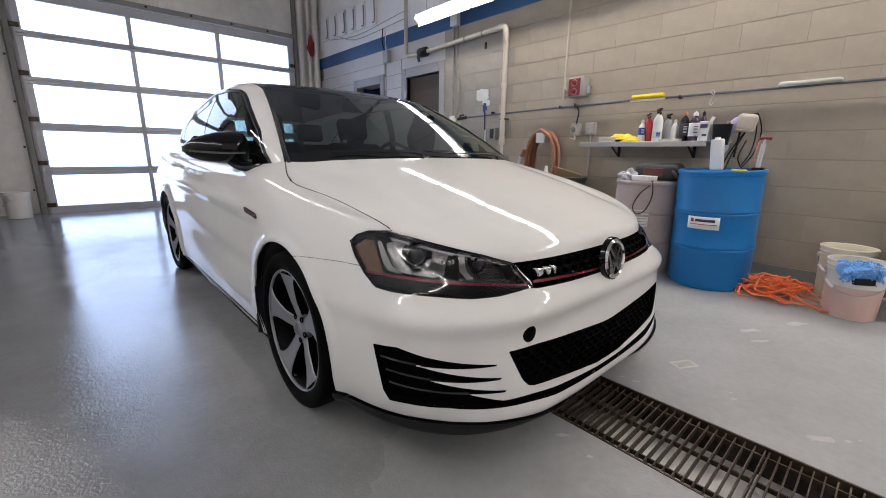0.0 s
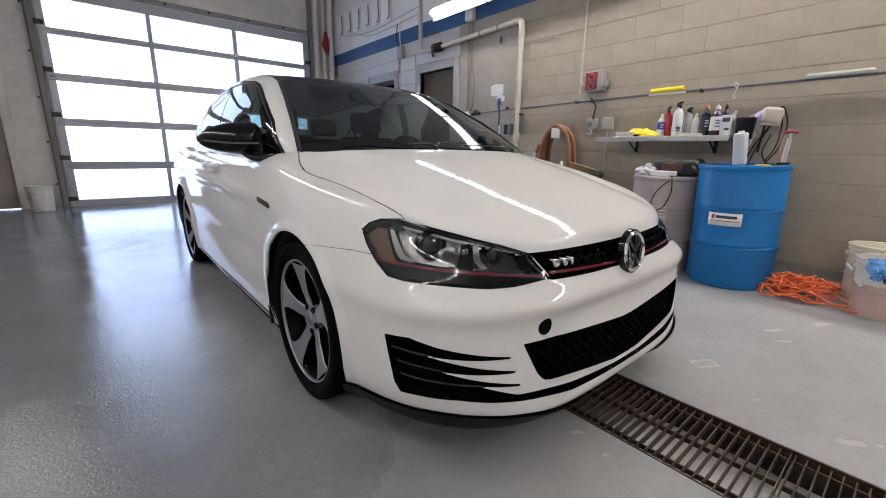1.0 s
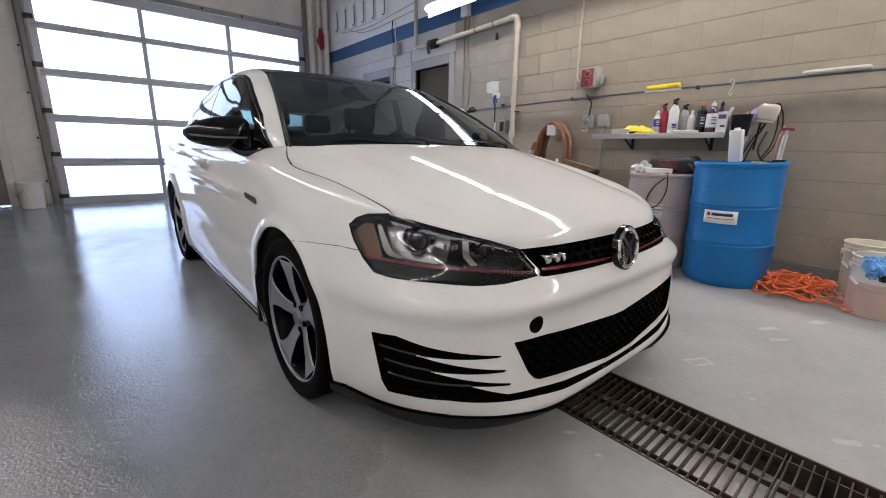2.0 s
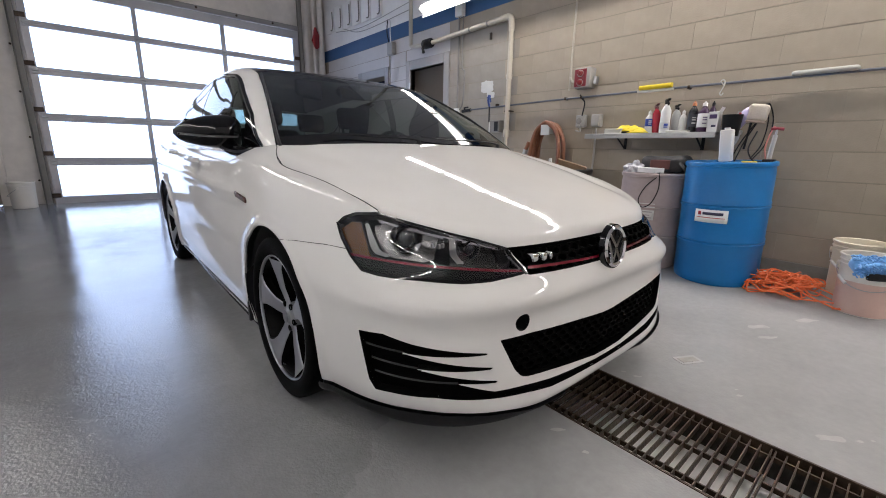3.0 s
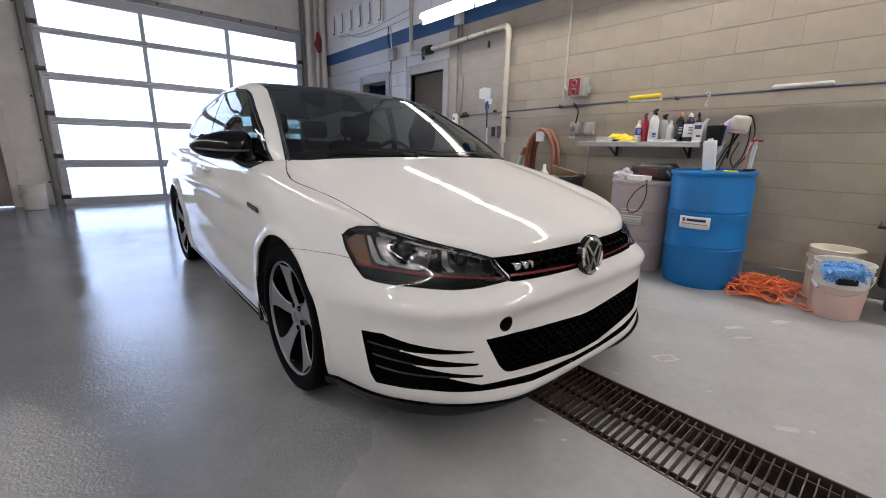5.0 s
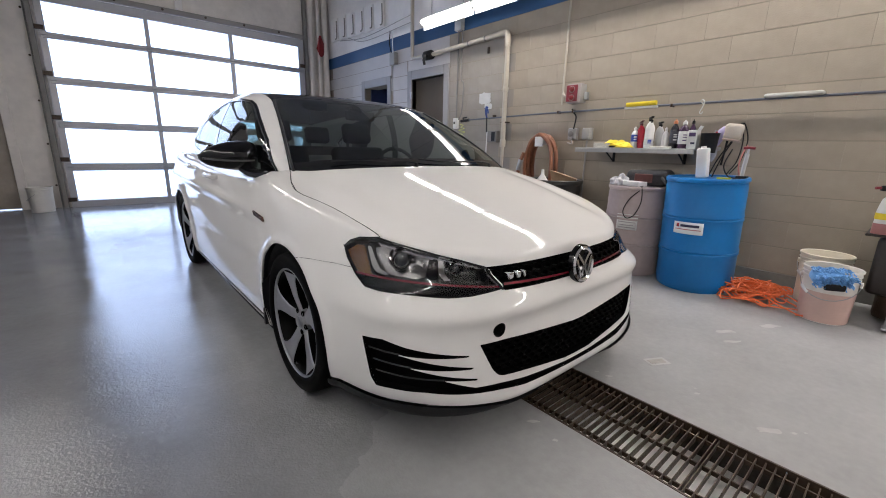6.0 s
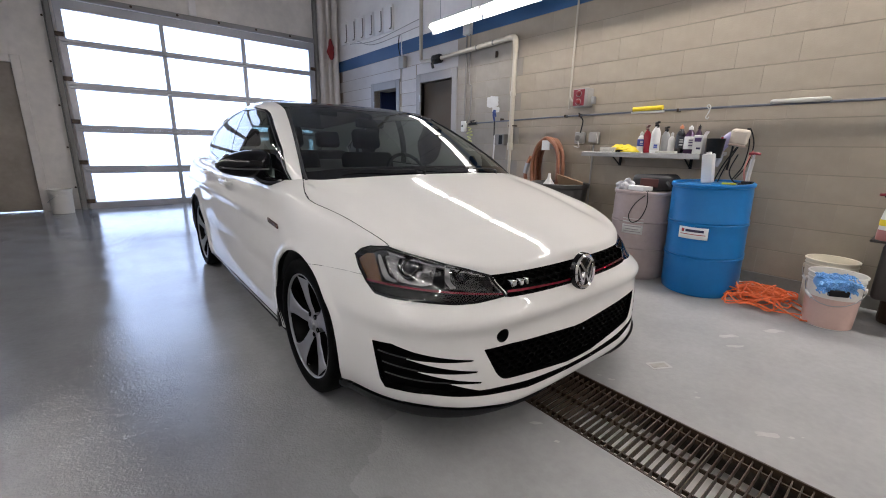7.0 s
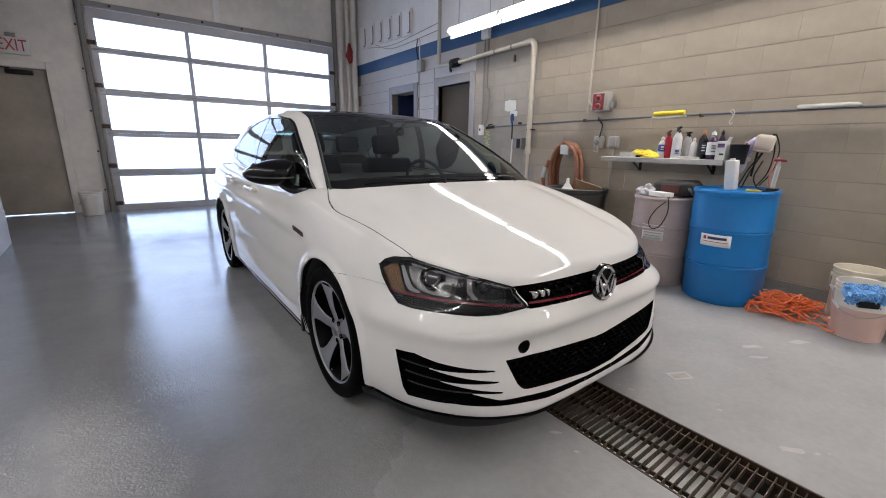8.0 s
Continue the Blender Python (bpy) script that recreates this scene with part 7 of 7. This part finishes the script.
def bucket(name, label, x, y, z, mat, full):
    b = empty(name, label, "bucket", x, y, z)
    prof = [(0.001, 0.004), (0.125, 0.004), (0.130, 0.0), (0.132, 0.006), (0.1425, 0.30), (0.1475, 0.303), (0.1475, 0.309), (0.1435, 0.311), (0.1445, 0.325), (0.150, 0.328), (0.150, 0.334), (0.146, 0.336), (0.147, 0.352), (0.1535, 0.356), (0.1545, 0.366), (0.1500, 0.370), (0.1445, 0.366), (0.138, 0.30), (0.127, 0.012), (0.001, 0.012)]
    prof = [(q * 0.95, hh * 0.95) for q, hh in prof]
    part("bucket_wall", lathe(prof, 48), mat, b)
    if full:
        part("dirty_level", lathe([(0.1268, 0.004), (0.1344, 0.195), (0.1335, 0.199), (0.1264, 0.004)], 48, closed=True), M_PINK, b, "pink water showing through the wall")
    for s2 in (-1, 1):
        part("handle_ear", moved(lathe([(0.018, 0), (0.018, 0.012), (0.001, 0.014)], 14), pose(s2 * 0.03, s2 * 0.1385, 0.271, -s2 * 90, 0, 0)), mat, b)
    bail = [(0.03 * math.cos(a) - 0.147 * math.sin(a), 0.149 * math.cos(a), 0.271 - 0.11 * math.sin(a)) for a in [math.pi * q / 16 for q in range(17)]]
    part("wire_handle", tube(bail, 0.0028, 6), M_STEEL, b)
    grip = [bail[k] for k in (3, 4, 5)]
    part("grip", tube(grip, 0.010, 10), M_BOTTLE_WHITE, b)
    return b


def build_buckets():
    x, y = 2.05, -1.455
    z = float(floor_height(x - 0.1, y))
    bucket("wash_bucket", "white bucket half full of pink water, wire handle down", x, y, z, M_BUCKET, True)
    x2, y2 = 2.335, -1.385
    bucket("spare_bucket", "empty cream plastic bucket standing behind another", x2, y2, float(floor_height(x2, y2)), M_BUCKET_CREAM, False)
    m = empty("wash_mitt", "blue shaggy microfibre mitt with a black strap over the rim", "wash mitt", x - 0.140, y - 0.005, z + 0.315)
    rng = random.Random(3)
    bm = box(-0.05, 0.05, -0.095, 0.095, -0.045, 0.035, 0.03, 3)
    core = part("mitt_core", moved(bm, pose(0, 0, 0, 0, -25, 35)), M_MITT, m)
    tufts = bmesh.new()
    turn = pose(0, 0, 0, 0, -25, 35)
    for k in range(460):
        p = Vector((rng.uniform(-0.055, 0.04), rng.uniform(-0.10, 0.10), rng.uniform(-0.045, 0.045)))
        n = Vector((-0.7 + rng.uniform(-0.4, 0.4), rng.uniform(-0.6, 0.6), rng.uniform(-0.1, 1.0))).normalized()
        p = Vector((-0.045 if p.x < 0 else p.x, p.y, p.z if p.x < 0 else 0.032))
        q = p + n * rng.uniform(0.018, 0.034) + Vector((rng.uniform(-0.012, 0.012), rng.uniform(-0.012, 0.012), -0.006))
        tube([turn @ p, turn @ ((p + q) / 2 + Vector((0, 0, 0.006))), turn @ q], lambda t: 0.0043 - 0.0008 * t, 5, bm=tufts)
    tagged(part("shaggy_cover", tufts, M_MITT, m), kind="stuff")
    part("mitt_strap", moved(box(-0.075, -0.045, -0.055, 0.05, -0.075, -0.035, 0.01, 2), pose(0, 0, 0, 0, 0, 35)), M_BLACK, m)
    # the parts washer at the edge of the bay
    px, py = 2.22, -1.80
    pz = float(floor_height(px, py))
    c = empty("equipment_stand", "dark pressure washer with a grey steel leg frame", "equipment stand", px, py, pz)
    part("motor_housing", box(-0.10, 0.16, -0.17, 0.19, 0.18, 0.545, 0.03, 3), M_STAND, c)
    part("pump_block", lathe([(0.001, 0.03), (0.085, 0.03), (0.09, 0.05), (0.09, 0.17), (0.06, 0.19)], 24), M_DARK_STEEL, c, at=pose(0.02, 0.05, 0))
    for yy in (0.045, -0.22):
        leg = box(-0.02, 0.02, -0.022, 0.022, 0.0, 0.552, 0.004)
        for v in leg.verts:
            v.co.x -= 0.03 * (1 - v.co.z / 0.61)
        part("leg", moved(leg, pose(-0.13, yy, 0)), M_STEEL, c)
        part("foot", box(-0.21, -0.11, yy - 0.03, yy + 0.03, 0.0, 0.014, 0.004), M_STEEL, c)
    part("stand_top", box(-0.16, 0.18, -0.25, 0.25, 0.550, 0.565, 0.005), M_STAND, c)
    part("hose_stub", tube([(0.0, 0.06, 0.17), (-0.05, 0.12, 0.35), (-0.03, 0.14, 0.53)], 0.03, 12, smooth=5), M_BLACK, c)
    b = empty("spray_bottle", "white spray bottle with a yellow label and red trigger tip", "spray bottle", px - 0.11, py + 0.185, pz + 0.566)
    r = 0.045
    part("bottle_body", lathe([(0.001, 0), (r, 0), (r + 0.002, 0.01), (r + 0.002, 0.13), (r * 0.93, 0.17), (r * 0.75, 0.208), (0.018, 0.228), (0.018, 0.245), (0.001, 0.245)], 24), M_BOTTLE_WHITE, b)
    part("bottle_label", lathe([(r + 0.003, 0.088), (r + 0.004, 0.09), (r + 0.004, 0.124), (r + 0.003, 0.126)], 24, caps=False), M_YELLOW, b, "yellow label")
    part("dirty_base", lathe([(r + 0.003, 0.0), (r + 0.004, 0.002), (r + 0.004, 0.062), (r + 0.003, 0.064)], 24, caps=False), M_ROSE, b, "rose-coloured cup round the foot")
    head = box(-0.06, 0.04, -0.014, 0.014, 0.255, 0.288, 0.008, 2)
    merge(head, lathe([(0.022, 0.23), (0.022, 0.26), (0.012, 0.265)], 14))
    part("trigger_head", moved(head, pose(0, 0, 0, 0, 0, -60)), M_BLACK, b)
    part("trigger_tip", moved(tube([(-0.06, 0, 0.274), (-0.085, 0, 0.272)], 0.009, 8), pose(0, 0, 0, 0, 0, -60)), M_RED_FACE, b)
    # pail by the exit door
    bucket("white_pail", "white plastic pail standing by the exit door", -2.10, 6.35, float(floor_height(-2.1, 6.35)), M_BUCKET, False)


build_buckets()


# ---- worn patches on the floor ----
def build_floor_wear():
    rng = random.Random(21)
    spots = [(1.40, -1.10, 0.058, 0.020), (1.29, -1.165, 0.052, 0.014), (1.67, -1.265, 0.062, 0.022), (0.50, -1.51, 0.048, 0.017), (0.556, -1.222, 0.016, 0.006),
             (0.60, -1.20, 0.008, 0.004), (0.56, -1.58, 0.014, 0.006), (0.60, -1.61, 0.008, 0.004), (0.37, -0.88, 0.020, 0.007), (0.36, -0.82, 0.012, 0.006), (-0.22, -0.86, 0.030, 0.008), (-0.245, -0.985, 0.012, 0.006)]
    turn = math.radians(-42)
    for x, y, a, b in spots:
        bm = bmesh.new()
        vs, n = [], 28
        z = float(floor_height(x, y)) + 0.0012
        for k in range(n):
            t = 2 * math.pi * k / n
            w = 1 + 0.40 * noise.noise((x * 9 + math.cos(t) * 1.5, y * 9 + math.sin(t) * 1.5, 3.0))
            u, v = a * w * math.cos(t), b * w * math.sin(t) + 0.25 * b * math.sin(3 * t + x * 40)
            dx, dy = u * math.cos(turn) - v * math.sin(turn), u * math.sin(turn) + v * math.cos(turn)
            vs.append(bm.verts.new((x + dx, y + dy, z + 0.08 * dx * (x > 1.05))))
        bm.faces.new(vs)
        p = part("worn_patch", bm, M_WORN, None, "pale worn patch in the grey floor paint", smooth=False)
        tagged(p, category="worn patch", kind="structure")


build_floor_wear()


def build_floor_tape():
    t = empty("floor_tape", "old scrap of pale tape stuck to the floor", "tape", 0.72, -0.97, 0.0, -28)
    part("tape_sheet", box(-0.062, 0.062, -0.036, 0.036, 0.0004, 0.0014), M_WORN, t, smooth=False)
    part("tape_centre", box(-0.046, 0.046, -0.020, 0.020, 0.0014, 0.0022), M_TAPE, t, "brownish dirty middle", smooth=False)


build_floor_tape()


def build_left_blocks():
    """The painted block courses at the near end of the partition."""
    wall = bpy.data.objects["wall_left"]
    me = mesh_of(box(-0.02, 0.004, 0.003, BLOCK_L - 0.003, 0.003, BLOCK_H - 0.003, 0.0015), "block", False)
    me.materials.append(M_LEFT_WALL)
    for row in range(11):
        for k in range(3):
            ob = new("block", me)
            ob.matrix_basis = pose(LEFT_X, 3.35 + BLOCK_L * k + (BLOCK_L / 2 if row % 2 else 0), 0.03 + BLOCK_H * row)
            ob.parent = wall


build_left_blocks()


# ---- the block courses of the right wall, one by one ----
def build_blocks():
    wall = bpy.data.objects["wall_right"]
    me = mesh_of(box(0, 0.05, 0.0003, BLOCK_L - 0.0003, 0.0035, BLOCK_H - 0.0035, 0.0012), "block", False)
    me.materials.append(M_BLOCK)
    half = mesh_of(box(0, 0.05, 0.0003, BLOCK_L / 2 - 0.0003, 0.0035, BLOCK_H - 0.0035, 0.0012), "half_block", False)
    half.materials.append(M_BLOCK)
    pale, pale_half = me.copy(), half.copy()
    for q in (pale, pale_half):
        q.materials[0] = M_BLOCK_PALE
    # Grey copies carry both the greyer paint and the painted-in dimming.
    grey, grey_half = me.copy(), half.copy()
    for q in (grey, grey_half):
        q.materials[0] = M_BLOCK_GREY
    base = mesh_of(box(-0.004, 0.05, 0, DOOR_Y - BACK_Y - 0.01, 0.0, BLOCK_Z - 0.002, 0.003), "wall_base", False)
    base.materials.append(M_BASE)
    bo = new("wall_base", base)
    bo.matrix_basis = pose(WALL_X, BACK_Y + 0.005, 0)
    tagged(bo, "grey painted foot of the block wall", "wall base", kind="structure")
    rows = 12
    start = -2.92
    doors = [(a - 0.11, b + 0.11, t + 0.13) for a, b, t in (DOOR_A, DOOR_B)]
    for d0, d1, dt in doors:
        part("lintel", box(0.0, 0.05, d0 + 0.001, d1 - 0.001, dt + 0.002, BLOCK_Z + 11 * BLOCK_H - 0.004), M_BLOCK_PALE, wall, at=pose(WALL_X, 0, 0), smooth=False)
    for r in range(rows):
        z = BLOCK_Z + r * BLOCK_H
        y = start + (BLOCK_L / 2 if r % 2 else 0)
        while y < DOOR_Y - 0.2:
            for me_, yy, ln in ((me, y, BLOCK_L),):
                clash = [d for d in doors if yy + ln > d[0] + 0.02 and yy < d[1] - 0.02 and z < d[2] - 0.03]
                if not clash:
                    ob = new("block", pale if yy > 2.7 else grey if yy > 1.66 and r < 11 else me_)
                    ob.matrix_basis = pose(WALL_X, yy, z)
                    ob.parent = wall
                else:
                    d = clash[0]
                    for ya, yb in ((yy, d[0]), (d[1], yy + ln)):
                        if yb - ya > 0.06:
                            ob = new("block", pale_half if ya > 2.7 else grey_half if ya > 1.66 else half)
                            ob.matrix_basis = pose(WALL_X, ya, z) @ Matrix.Diagonal((1, (yb - ya) / (BLOCK_L / 2), 1, 1))
                            ob.parent = wall
            y += BLOCK_L


build_blocks()
